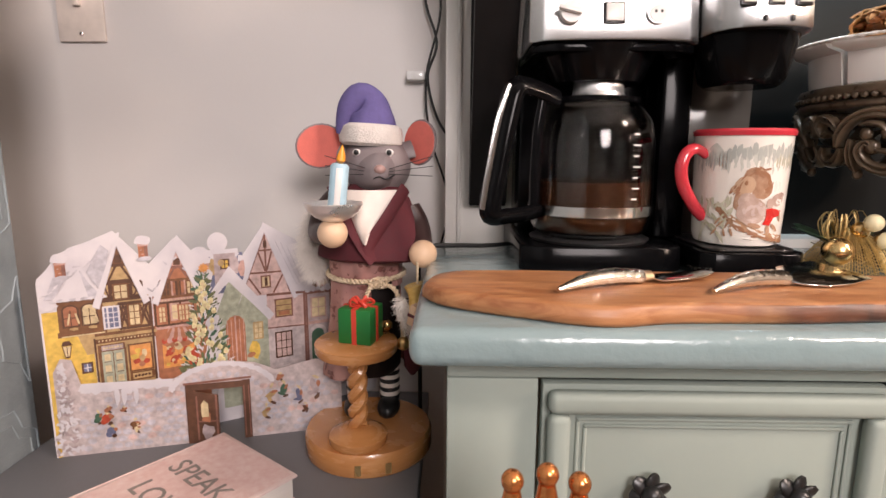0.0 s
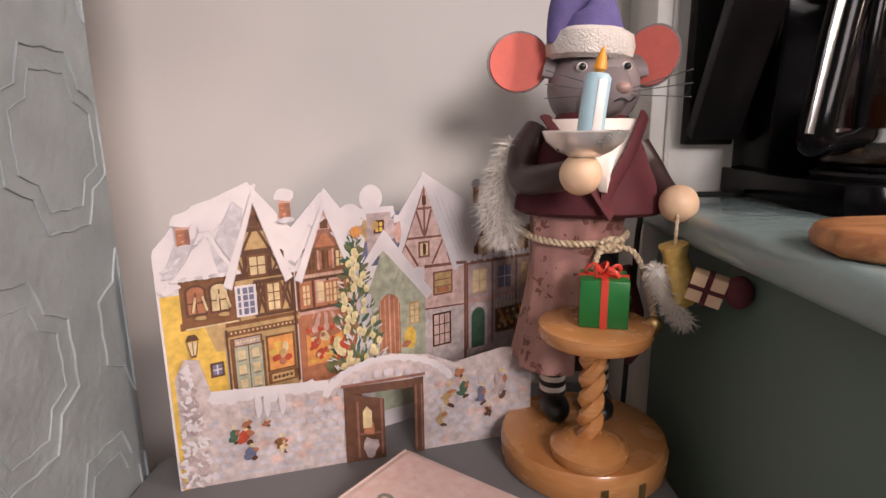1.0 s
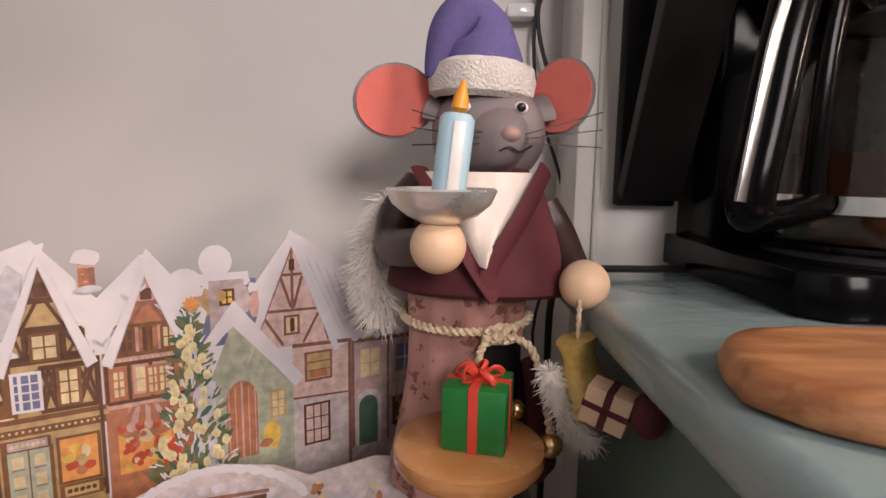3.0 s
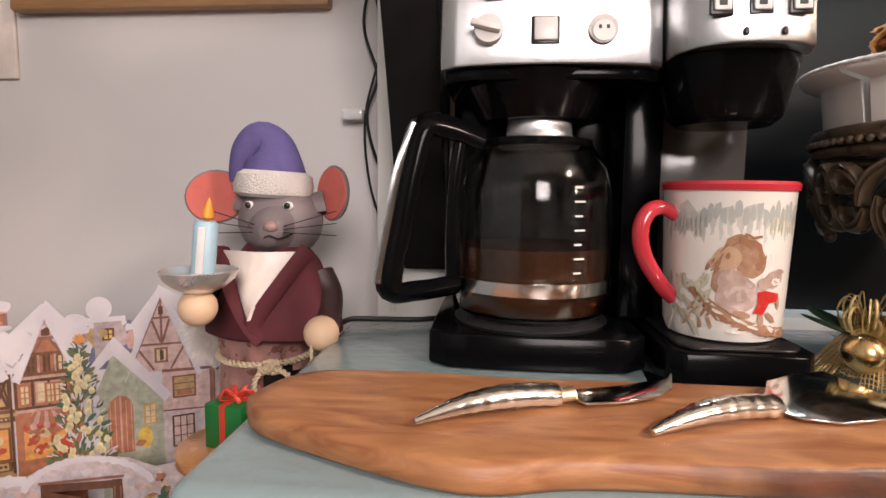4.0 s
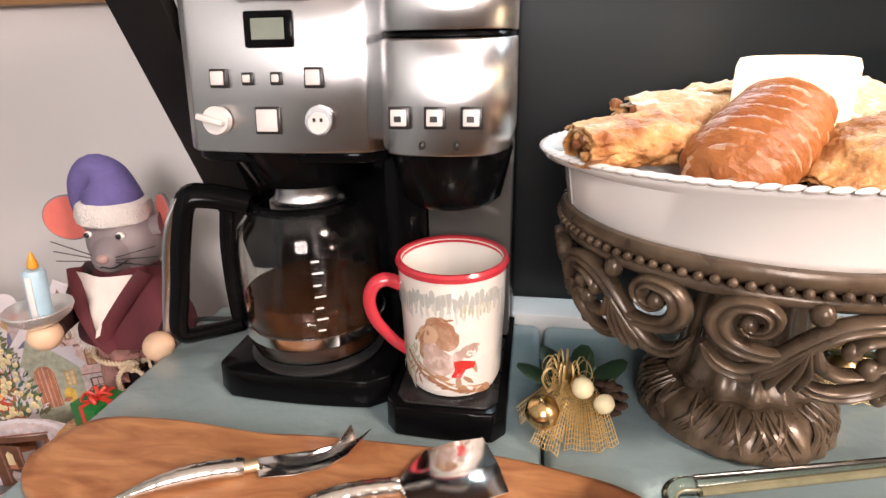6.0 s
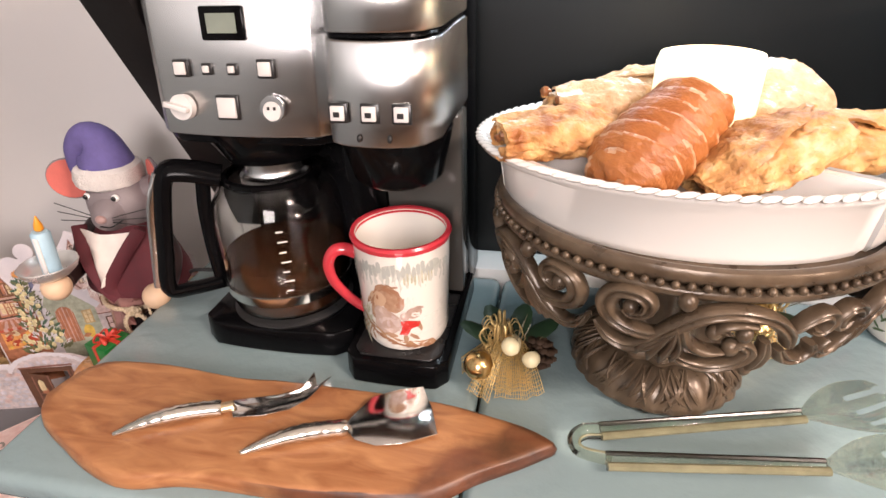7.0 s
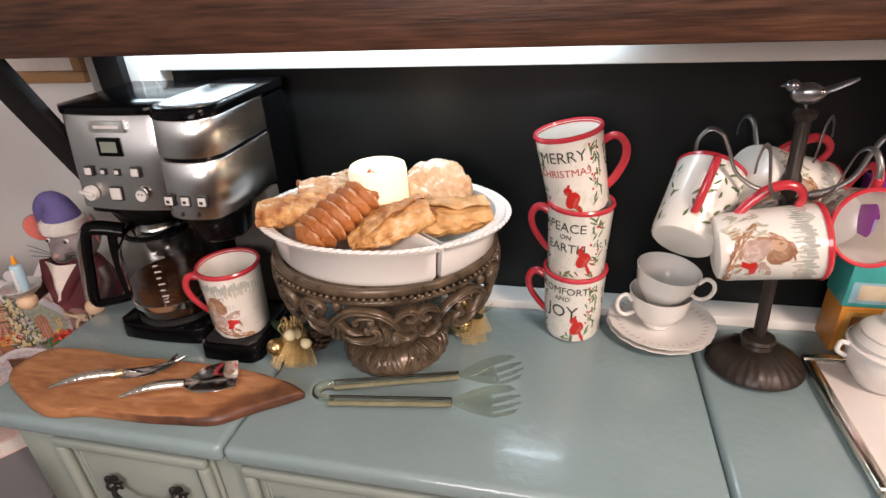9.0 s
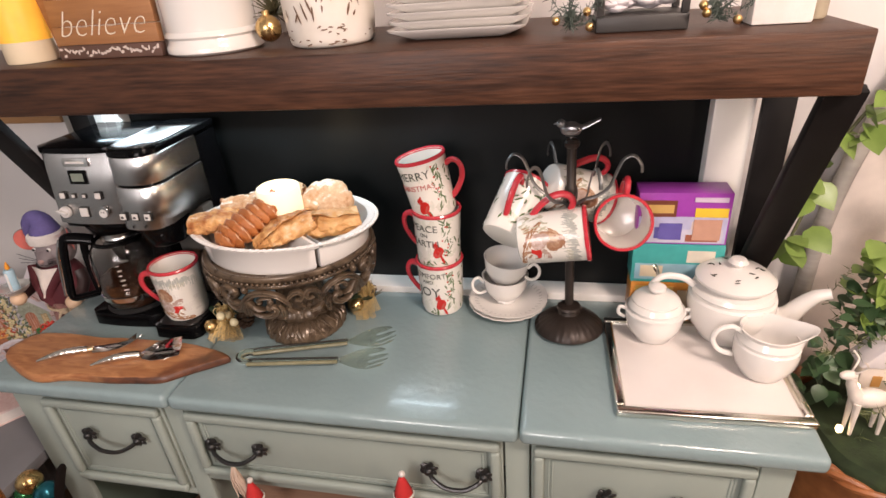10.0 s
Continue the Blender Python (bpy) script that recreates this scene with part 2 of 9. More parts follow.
def brocade(m):
    """Brown flower sprigs woven into the rose satin."""
    nt = m.node_tree
    n, l = nt.nodes, nt.links
    b = n["Principled BSDF"]
    under = b.inputs["Base Color"].links[0].from_socket
    tc = n.new("ShaderNodeTexCoord")
    nz = n.new("ShaderNodeTexNoise")
    nz.inputs["Scale"].default_value = 60
    l.new(tc.outputs["Object"], nz.inputs["Vector"])
    mx0 = n.new("ShaderNodeMix")
    mx0.data_type = "VECTOR"
    mx0.inputs[0].default_value = 0.03
    l.new(tc.outputs["Object"], mx0.inputs[4])
    l.new(nz.outputs["Color"], mx0.inputs[5])
    vo = n.new("ShaderNodeTexVoronoi")
    vo.inputs["Scale"].default_value = 62
    l.new(mx0.outputs[1], vo.inputs["Vector"])
    wv = n.new("ShaderNodeTexVoronoi")
    wv.inputs["Scale"].default_value = 190
    l.new(mx0.outputs[1], wv.inputs["Vector"])
    ad = n.new("ShaderNodeMath")
    ad.operation = "MULTIPLY_ADD"
    ad.inputs[1].default_value = 0.55
    l.new(wv.outputs["Distance"], ad.inputs[0])
    l.new(vo.outputs["Distance"], ad.inputs[2])
    mr = n.new("ShaderNodeMapRange")
    mr.inputs[1].default_value, mr.inputs[2].default_value = 0.50, 0.60
    l.new(ad.outputs[0], mr.inputs[0])
    mx = n.new("ShaderNodeMix")
    mx.data_type = "RGBA"
    l.new(mr.outputs[0], mx.inputs[0])
    mx.inputs[6].default_value = (0.15, 0.055, 0.045, 1)
    l.new(under, mx.inputs[7])
    l.new(mx.outputs[2], b.inputs["Base Color"])


brocade(M_BROCADE)
M_GOLD = mat("gold_metal", (0.65, 0.45, 0.2), 0.28, 1.0, vary=0.15, scale=60, bump=0.2)
M_BULB = mat("warm_bulb", (1.0, 0.72, 0.38), 0.4, vary=0.02, glow=9.0, bump=0)

# ---- mesh helpers ----


def part(name, bm, material, parent=None, label="", smooth=True, sharp=0.7):
    me = bpy.data.meshes.new(name)
    bm.normal_update()
    bm.to_mesh(me)
    bm.free()
    for mm in material if isinstance(material, (list, tuple)) else [material]:
        me.materials.append(mm)
    if smooth:
        me.shade_smooth()
        me.set_sharp_from_angle(angle=sharp)
    ob = new(name, me)
    if parent is not None:
        ob.parent = parent
    if label:
        ob["label"] = label
    return ob


def thing(name, label, category, m=None, group="", kind=""):
    ob = new(name)
    ob.empty_display_size = 0.02
    if m is not None:
        ob.matrix_basis = m
    return tagged(ob, label, category, group, kind)


def solo(name, bm, material, label, category, group="", kind="", m=None, smooth=True, sharp=0.7):
    ob = part(name, bm, material, None, "", smooth, sharp)
    if m is not None:
        ob.matrix_basis = m
    return tagged(ob, label, category, group, kind)


def add(bm, other, m=None, index=None):
    """Joins other into bm."""
    if m is not None:
        other.transform(m)
    if index is not None:
        for f in other.faces:
            f.material_index = index
    me = bpy.data.meshes.new("tmp")
    other.to_mesh(me)
    other.free()
    bm.from_mesh(me)
    bpy.data.meshes.remove(me)
    return bm


def box(x0, x1, y0, y1, z0, z1, bevel=0.0, seg=2):
    bm = bmesh.new()
    bmesh.ops.create_cube(bm, size=1)
    for v in bm.verts:
        v.co = Vector((x0 + (v.co.x + 0.5) * (x1 - x0), y0 + (v.co.y + 0.5) * (y1 - y0), z0 + (v.co.z + 0.5) * (z1 - z0)))
    if bevel:
        bmesh.ops.bevel(bm, geom=bm.edges[:], offset=bevel, segments=seg, affect="EDGES", profile=0.5)
    return bm


def lathe(profile, n=32, squash=1.0, wobble=None):
    """Turns (radius, height) pairs round z."""
    bm = bmesh.new()
    rings = []
    for r, z in profile:
        if r < 1e-5:
            rings.append([bm.verts.new((0, 0, z))])
        else:
            ring = []
            for k in range(n):
                a = 2 * math.pi * k / n
                rr = r * (wobble(a, z) if wobble else 1)
                ring.append(bm.verts.new((rr * math.cos(a), rr * math.sin(a) * squash, z)))
            rings.append(ring)
    for a, b in zip(rings, rings[1:]):
        if len(a) == 1 and len(b) == 1:
            continue
        for k in range(n):
            j = (k + 1) % n
            if len(a) == 1:
                bm.faces.new((a[0], b[k], b[j]) if False else (a[0], b[j], b[k]))
            elif len(b) == 1:
                bm.faces.new((a[k], a[j], b[0]))
            else:
                bm.faces.new((a[k], a[j], b[j], b[k]))
    bmesh.ops.recalc_face_normals(bm, faces=bm.faces[:])
    return bm


def smooth_path(pts, steps=6):
    """A Catmull-Rom curve through pts."""
    pts = [Vector(p) for p in pts]
    out = []
    for i in range(len(pts) - 1):
        p0, p1, p2, p3 = pts[max(i - 1, 0)], pts[i], pts[i + 1], pts[min(i + 2, len(pts) - 1)]
        for s in range(steps):
            t = s / steps
            out.append(0.5 * ((2 * p1) + (p2 - p0) * t + (2 * p0 - 5 * p1 + 4 * p2 - p3) * t * t + (3 * p1 - p0 - 3 * p2 + p3) * t ** 3))
    out.append(pts[-1])
    return out


def tube(pts, r, n=8, flat=1.0, closed=False):
    """A round bar along pts; r is a number or one for each point; flat squeezes it."""
    pts = [Vector(p) for p in pts]
    bm = bmesh.new()
    rings = []
    side = None
    for i, p in enumerate(pts):
        a = pts[i - 1] if (i or closed) else p
        b = pts[(i + 1) % len(pts)] if (i + 1 < len(pts) or closed) else p
        d = (b - a).normalized() if (b - a).length > 1e-9 else Vector((0, 0, 1))
        if side is None:
            side = d.orthogonal().normalized()
        side = (side - d * side.dot(d)).normalized()
        up = d.cross(side)
        rr = r[i] if isinstance(r, (list, tuple)) else r
        rings.append([bm.verts.new(p + side * (rr * math.cos(2 * math.pi * k / n)) + up * (rr * flat * math.sin(2 * math.pi * k / n))) for k in range(n)])
    pairs = list(zip(rings, rings[1:])) + ([(rings[-1], rings[0])] if closed else [])
    for a, b in pairs:
        for k in range(n):
            bm.faces.new((a[k], a[(k + 1) % n], b[(k + 1) % n], b[k]))
    if not closed:
        bm.faces.new(rings[0][::-1])
        bm.faces.new(rings[-1])
    bmesh.ops.recalc_face_normals(bm, faces=bm.faces[:])
    return bm


def ball(c, r, scale=(1, 1, 1), u=16, v=10):
    bm = bmesh.new()
    bmesh.ops.create_uvsphere(bm, u_segments=u, v_segments=v, radius=r)
    for w in bm.verts:
        w.co = Vector((w.co.x * scale[0] + c[0], w.co.y * scale[1] + c[1], w.co.z * scale[2] + c[2]))
    return bm


def slab(outline, z0, z1, bevel=0.0):
    """A plate with a free outline of (x, y) points."""
    bm = bmesh.new()
    low = [bm.verts.new((x, y, z0)) for x, y in outline]
    face = bm.faces.new(low)
    got = bmesh.ops.extrude_face_region(bm, geom=[face])
    for v in got["geom"]:
        if isinstance(v, bmesh.types.BMVert):
            v.co.z = z1
    bmesh.ops.recalc_face_normals(bm, faces=bm.faces[:])
    if bevel:
        bmesh.ops.bevel(bm, geom=[e for e in bm.edges if e.calc_face_angle(0) > 0.6], offset=bevel, segments=2, affect="EDGES", profile=0.5)
    return bm


RX = lambda a: Matrix.Rotation(radians(a), 4, "X")
RY = lambda a: Matrix.Rotation(radians(a), 4, "Y")
RZ = lambda a: Matrix.Rotation(radians(a), 4, "Z")
TR = lambda x, y, z: Matrix.Translation((x, y, z))
TOP = 0.76


def letters(text, size, deep=0.0004, align="CENTER", spacing=1.0, thin=0.0):
    """Lettering in the built-in font, lying in the xy plane, as a bmesh."""
    cu = bpy.data.curves.new("letters", "FONT")
    cu.body, cu.size, cu.extrude, cu.align_x, cu.space_character = text, size, deep, align, spacing
    cu.resolution_u = 3
    cu.offset = thin
    ob = new("letters", cu)
    me = bpy.data.meshes.new_from_object(ob.evaluated_get(bpy.context.evaluated_depsgraph_get()))
    bm = bmesh.new()
    bm.from_mesh(me)
    bpy.data.objects.remove(ob)
    bpy.data.meshes.remove(me)
    return bm


def blob(cx, cy, rx, ry, turn=0.0, n=14, ragged=0.0, seed=1):
    """A flat uneven patch in the xy plane."""
    rnd = random.Random(seed)
    bm = bmesh.new()
    c, s = math.cos(radians(turn)), math.sin(radians(turn))
    rings = []
    for q in (0.5, 1.0):
        ring = []
        for k in range(n):
            a = 2 * math.pi * k / n
            w = q * (1 + (rnd.uniform(-ragged, ragged) if q == 1.0 else 0))
            x, y = rx * w * math.cos(a), ry * w * math.sin(a)
            ring.append(bm.verts.new((cx + c * x - s * y, cy + s * x + c * y, 0)))
        rings.append(ring)
    mid = bm.verts.new((cx, cy, 0))
    for k in range(n):
        j = (k + 1) % n
        bm.faces.new((mid, rings[0][k], rings[0][j]))
        bm.faces.new((rings[0][k], rings[1][k], rings[1][j], rings[0][j]))
    return bm


def flat(points, z=0.0, deep=0.0):
    """A thin polygon in the xy plane."""
    bm = bmesh.new()
    f = bm.faces.new([bm.verts.new((x, y, z)) for x, y in points])
    if deep:
        got = bmesh.ops.extrude_face_region(bm, geom=[f])
        for v in got["geom"]:
            if isinstance(v, bmesh.types.BMVert):
                v.co.z = z + deep
        bmesh.ops.recalc_face_normals(bm, faces=bm.faces[:])
    return bm


def wrap(bm, radius, angle, rise=0.0):
    """Bends a flat sheet round z: x runs round, y up, z outwards. radius may be a function of the height."""
    for v in bm.verts:
        r = radius(v.co.y) if callable(radius) else radius
        a = angle + v.co.x / r
        v.co = Vector(((r + rise + v.co.z) * math.cos(a), (r + rise + v.co.z) * math.sin(a), v.co.y))
    return bm


def plain(name, c, rough=0.5, metal=0.0):
    return mat(name, c, rough, metal, vary=0.1, scale=60, bump=0.08, bump_scale=300)


INK = plain("dark_olive_ink", (0.05, 0.055, 0.04))
INKRED = plain("brick_red_ink", (0.42, 0.07, 0.05))
MOTIF_RED = plain("cardinal_red_glaze", (0.48, 0.025, 0.02), 0.25)
MOTIF_GREEN = plain("sage_leaf_glaze", (0.12, 0.17, 0.08), 0.25)
MOTIF_BROWN = plain("russet_glaze", (0.30, 0.15, 0.085), 0.25)
MOTIF_TAN = plain("tan_glaze", (0.48, 0.32, 0.21), 0.25)
MOTIF_GREY = plain("misty_grey_glaze", (0.40, 0.41, 0.38), 0.25)
BLACK = plain("black_enamel", (0.012, 0.012, 0.012), 0.35)

# ---- the room ----
solo("floor", box(-2.2, 3.4, -2.6, 1.05, -0.06, 0.0), M_FLOOR, "dark wooden floor boards", "floor", kind="structure")
solo("ceiling", box(-2.2, 3.4, -2.6, 1.05, 2.4, 2.46), M_CEIL, "plain white painted ceiling", "ceiling", kind="structure")
solo("wall_north", box(-2.2, 3.4, 0.95, 1.05, 0, 2.4), M_WALL, "white painted plaster wall behind the desk", "wall", kind="structure")
# three unseen walls close the room; their darkness holds down the fill
solo("wall_south", box(-2.2, 3.4, -2.7, -2.6, 0, 2.4), M_UNSEENWALL, "unseen room wall, darkened to cut bounced light", "wall", kind="structure")
solo("wall_east", box(3.4, 3.5, -2.7, 1.05, 0, 2.4), M_UNSEENWALL, "unseen room wall, darkened to cut bounced light", "wall", kind="structure")
solo("wall_west", box(-2.3, -2.2, -2.7, 1.05, 0, 2.4), M_UNSEENWALL, "unseen room wall, darkened to cut bounced light", "wall", kind="structure")

# ---- desk, side table, wall fittings, shelf ----
desk = thing("desk", "seafoam green painted wooden desk with a glossy top and three drawers", "desk", TR(0.009, 0, 0))
for x0, x1 in ((0.016, 0.4485), (0.451, 1.0945), (1.0965, 1.546)):
    part("top_board", box(x0, x1, 0.445, 0.84, 0.7285, TOP, 0.011, 4), M_DESK, desk)
# both end panels carry their shade in the colour
part("left_side", box(0.045, 0.065, 0.49, 0.835, 0.0, 0.728, 0.002), M_DESKSHADE, desk, "sage end panel with its shade put into darker paint")
part("right_side", box(1.50, 1.52, 0.49, 0.835, 0.0, 0.728, 0.002), M_DESKSHADE, desk, "sage end panel with its shade put into darker paint")
part("back_panel", box(0.065, 1.50, 0.815, 0.832, 0.05, 0.728), M_DESKSIDE, desk)
for x in (0.425, 1.09):
    part("partition", box(x - 0.012, x + 0.012, 0.49, 0.815, 0.0, 0.728, 0.001), M_DESKSIDE, desk)
# face frame
part("top_rail", box(0.045, 1.52, 0.478, 0.492, 0.7095, 0.728, 0.002), M_DESKSIDE, desk)
for x0, x1 in ((0.045, 0.120), (0.405, 0.448), (1.07, 1.112), (1.47, 1.52)):
    part("stile", box(x0, x1, 0.478, 0.49, 0.0, 0.709, 0.002), M_DESKSIDE, desk)
part("lower_rail", box(0.4485, 1.0695, 0.479, 0.49, 0.505, 0.53, 0.002), M_DESKSIDE, desk)
for x0, x1 in ((0.1205, 0.4045), (1.1125, 1.4695)):
    part("lower_rail", box(x0, x1, 0.479, 0.49, 0.448, 0.466, 0.002), M_DESKSIDE, desk)


def pull(width):
    """A black cast drawer pull with leafy ends."""
    bm = tube(smooth_path([(-width / 2, 0, 0), (-width * 0.42, -0.016, -0.006), (-width * 0.2, -0.024, -0.017), (0, -0.025, -0.02), (width * 0.2, -0.024, -0.017), (width * 0.42, -0.016, -0.006), (width / 2, 0, 0)]), 0.0042, 8)
    for s in (-1, 1):
        for k in range(6):
            a = k * 60 + 20
            leaf = ball((0, 0, 0), 0.0088, (1.15, 0.4, 0.85), 10, 6)
            add(bm, leaf, TR(s * width / 2, -0.003, 0) @ RY(-a) @ TR(0.008, 0, 0) @ RX(25))
        add(bm, ball((s * width / 2, -0.008, 0), 0.009, (1, 0.9, 1), 10, 6))
    return bm


def drawer(x0, x1, z0, z1, width, up=0.006):
    d = part("drawer_front", box(x0, x1, 0.476, 0.489, z0, z1, 0.002), M_DESKSIDE, desk)
    w = 0.022
    bm = bmesh.new()
    for a in ((x0 + 0.004, x1 - 0.004, z1 - w, z1 - 0.003), (x0 + 0.004, x1 - 0.004, z0 + 0.003, z0 + w), (x0 + 0.004, x0 + w, z0 + w + 0.0005, z1 - w - 0.0005), (x1 - w, x1 - 0.004, z0 + w + 0.0005, z1 - w - 0.0005)):
        add(bm, box(a[0], a[1], 0.462, 0.4765, a[2], a[3], 0.006, 3))
    part("moulding", bm, M_DESKSIDE, d)
    for k, q in enumerate((0.028, 0.034)):
        for a in ((x0 + q, x1 - q, z1 - q - 0.003, z1 - q), (x0 + q, x1 - q, z0 + q, z0 + q + 0.003), (x0 + q, x0 + q + 0.003, z0 + q + 0.0035, z1 - q - 0.0035), (x1 - q - 0.003, x1 - q, z0 + q + 0.0035, z1 - q - 0.0035)):
            part("bead", box(a[0], a[1], 0.4735, 0.4765, a[2], a[3], 0.001, 1), M_DESKSIDE, d)
    n = 2 if width < 0 else 1
    for k in range(n):
        cx = (x0 + x1) / 2 + (0 if n == 1 else (k - 0.5) * 0.434)
        h = part("drawer_pull", pull(abs(width)), BLACK, d, "black cast metal pull with leafy ends")
        h.location = (cx + 0.008, 0.468, (z0 + z1) / 2 + up)
    return d


drawer(0.123, 0.402, 0.469, 0.706, 0.118, 0.030)
drawer(0.4515, 1.0665, 0.5335, 0.706, -0.10)
drawer(1.115, 1.467, 0.469, 0.706, 0.115, 0.020)

table = thing("side_table", "low grey painted side table beside the desk", "table")
part("tabletop", slab([(-0.488, -0.1), (0.02, -0.1), (0.02, 0.9), (-0.25, 0.9), (-0.40, 0.815), (-0.488, 0.737)], 0.478, 0.505, 0.003), M_TABLE, table)
for x, y in ((-0.46, -0.06), (-0.02, -0.06), (-0.02, 0.86), (-0.40, 0.74)):
    part("leg", box(x - 0.02, x + 0.02, y - 0.02, y + 0.02, 0.0, 0.4775, 0.003), M_TABLE, table)

# papered return wall with raised lattice work
M_PAPERWALL = mat("blue_grey_embossed_wallpaper", (0.275, 0.318, 0.335), 0.42, vary=0.2, scale=22, bump=0.5, bump_scale=120, distance=0.002)
wall_p = solo("wall_1", box(-0.62, -0.49, -1.3, 0.722, 0, 2.4, 0.004), M_PAPERWALL, "blue-grey wallpaper with an embossed quatrefoil lattice", "wall", kind="structure")
bm = bmesh.new()
for i in range(-3, 5):
    for k in range(5):
        for double in (0.0, 1.0):
            cy, cz = 0.66 - i * 0.16 - (0.08 if k % 2 else 0), 0.50 + k * 0.165
            r0 = 0.05 - 0.012 * double
            pts = []
            for q in range(32):
                a = 2 * math.pi * q / 32
                r = r0 * (1 + 0.22 * abs(math.cos(2 * a)) ** 0.6 + (0.12 if abs(math.sin(4 * a)) > 0.9 else 0))
                y, z = cy + r * math.cos(a), cz + 1.15 * r * math.sin(a)
                pts.append((-0.4895, min(y, 0.716), z))
            if cy - r0 < 0.7:
                add(bm, tube(pts, 0.0009 if double else 0.0013, 6, 0.5, True))
part("raised_lattice", bm, M_PAPERWALL, wall_p)["kind"] = "stuff"

# switch plate, picture, plug and cables on the white wall
plate = thing("light_switch", "cream plastic wall plate with a screw", "light switch", TR(-0.523, 0.9495, 1.115))
M_CREAM = plain("cream_plastic", (0.74, 0.66, 0.6), 0.35)
part("plate", box(-0.037, 0.037, -0.007, 0.0, -0.058, 0.058, 0.003), M_CREAM, plate)
part("toggle", box(-0.005, 0.005, -0.016, -0.0065, -0.006, 0.012, 0.002), M_CREAM, plate)
for s in (-1, 1):
    part("screw", ball((0, -0.0075, s * 0.046), 0.003, (1, 0.5, 1), 10, 6), M_CHROME, plate)
frame_p = thing("picture", "picture in a thin honey-brown wooden frame", "picture", TR(-0.255, 0.949, 1.145))
M_FRAME = mat("honey_frame_wood", (0.30, 0.15, 0.06), 0.4, second=(0.42, 0.24, 0.11), scale=30, stretch=(1, 12, 12), bump=0.2)
part("rail", box(-0.222, 0.222, -0.022, 0, 0, 0.022, 0.003), M_FRAME, frame_p)
part("rail", box(-0.222, 0.222, -0.022, 0, 0.38, 0.402, 0.003), M_FRAME, frame_p)
for s in (-1, 1):
    part("stile", box(s * 0.211 - 0.011, s * 0.211 + 0.011, -0.022, 0, 0.0225, 0.3795, 0.003), M_FRAME, frame_p)
part("mat_board", box(-0.2, 0.2, -0.008, -0.001, 0.0225, 0.3795), M_CREAM, frame_p)
plug = thing("light_string_plug", "small clear plug block with thin black wires", "plug", TR(0.0, 0.945, 1.005))
part("block", box(-0.016, 0.012, -0.02, 0.004, -0.006, 0.008, 0.003), plain("clear_block", (0.75, 0.75, 0.74), 0.15), plug)
part("wire", tube(smooth_path([(0.012, -0.01, 0.33), (0.03, -0.012, 0.22), (0.012, -0.012, 0.12), (0.03, -0.012, 0.05), (0.016, -0.012, 0.0), (0.03, -0.012, -0.06), (0.055, -0.014, -0.10)]), 0.0022, 6), BLACK, plug)
part("wire", tube(smooth_path([(0.035, -0.01, 0.33), (0.02, -0.012, 0.2), (0.036, -0.012, 0.1), (0.014, -0.012, 0.0), (0.02, -0.012, -0.09), (0.05, -0.02, -0.2), (0.02, -0.03, -0.33), (0.04, -0.03, -0.45)]), 0.0018, 6), BLACK, plug)

# black panel and its casing
solo("panel", box(0.184, 1.432, 0.893, 0.915, 0.765, 1.19), M_BLACKBOARD, "glossy black painted panel framed in white", "panel", kind="structure")
for a in ((0.045, 0.192, 0.86, 0.95, 0.0, 1.2395), (1.424, 1.492, 0.86, 0.95, 0.0, 1.2395), (0.1925, 1.4235, 0.86, 0.8925, 1.178, 1.2395), (0.1925, 1.4235, 0.8405, 0.8925, 0.70, 0.771)):
    t_ = solo("trim", box(*a, 0.003), M_TRIM, "white painted casing board round the black panel", "trim", kind="structure")
for x in (0.062, 0.15, 0.182):
    solo("trim", box(x, x + 0.006, 0.856, 0.8605, 0.76, 1.239, 0.002), M_TRIM, "narrow raised bead on the white casing", "trim", kind="structure")

# shelf on two brackets
shelf = thing("wall_shelf", "thick dark-stained wooden shelf on black brackets", "shelf")
part("plank", box(-0.08, 1.53, 0.60, 0.93, 1.241, 1.322, 0.004), M_SHELF, shelf)
for x in (0.106, 1.524):
    part("back_bar", box(x - 0.026, x + 0.026, 0.842, 0.8595, 0.815, 1.2405, 0.002), M_IRON, shelf)
    b = part("brace", box(-0.026, 0.026, -0.009, 0.009, -0.235, 0.235, 0.002), M_IRON, shelf)
    b.matrix_basis = TR(x, 0.735, 1.034) @ RX(26.5)
    part("bolt", ball((x, 0.84, 0.836), 0.008, (1, 0.6, 1), 10, 6), M_IRON, shelf)
    part("bolt", tube([(x, 0.8425, 0.836), (x, 0.839, 0.836)], 0.015, 16), M_IRON, shelf)

# ---- the side table: card village, figure, book ----
SNOW = mat("glitter_snow_print", (0.54, 0.51, 0.55), 0.5, second=(0.75, 0.70, 0.70), scale=26, bump=0.4, bump_scale=500)


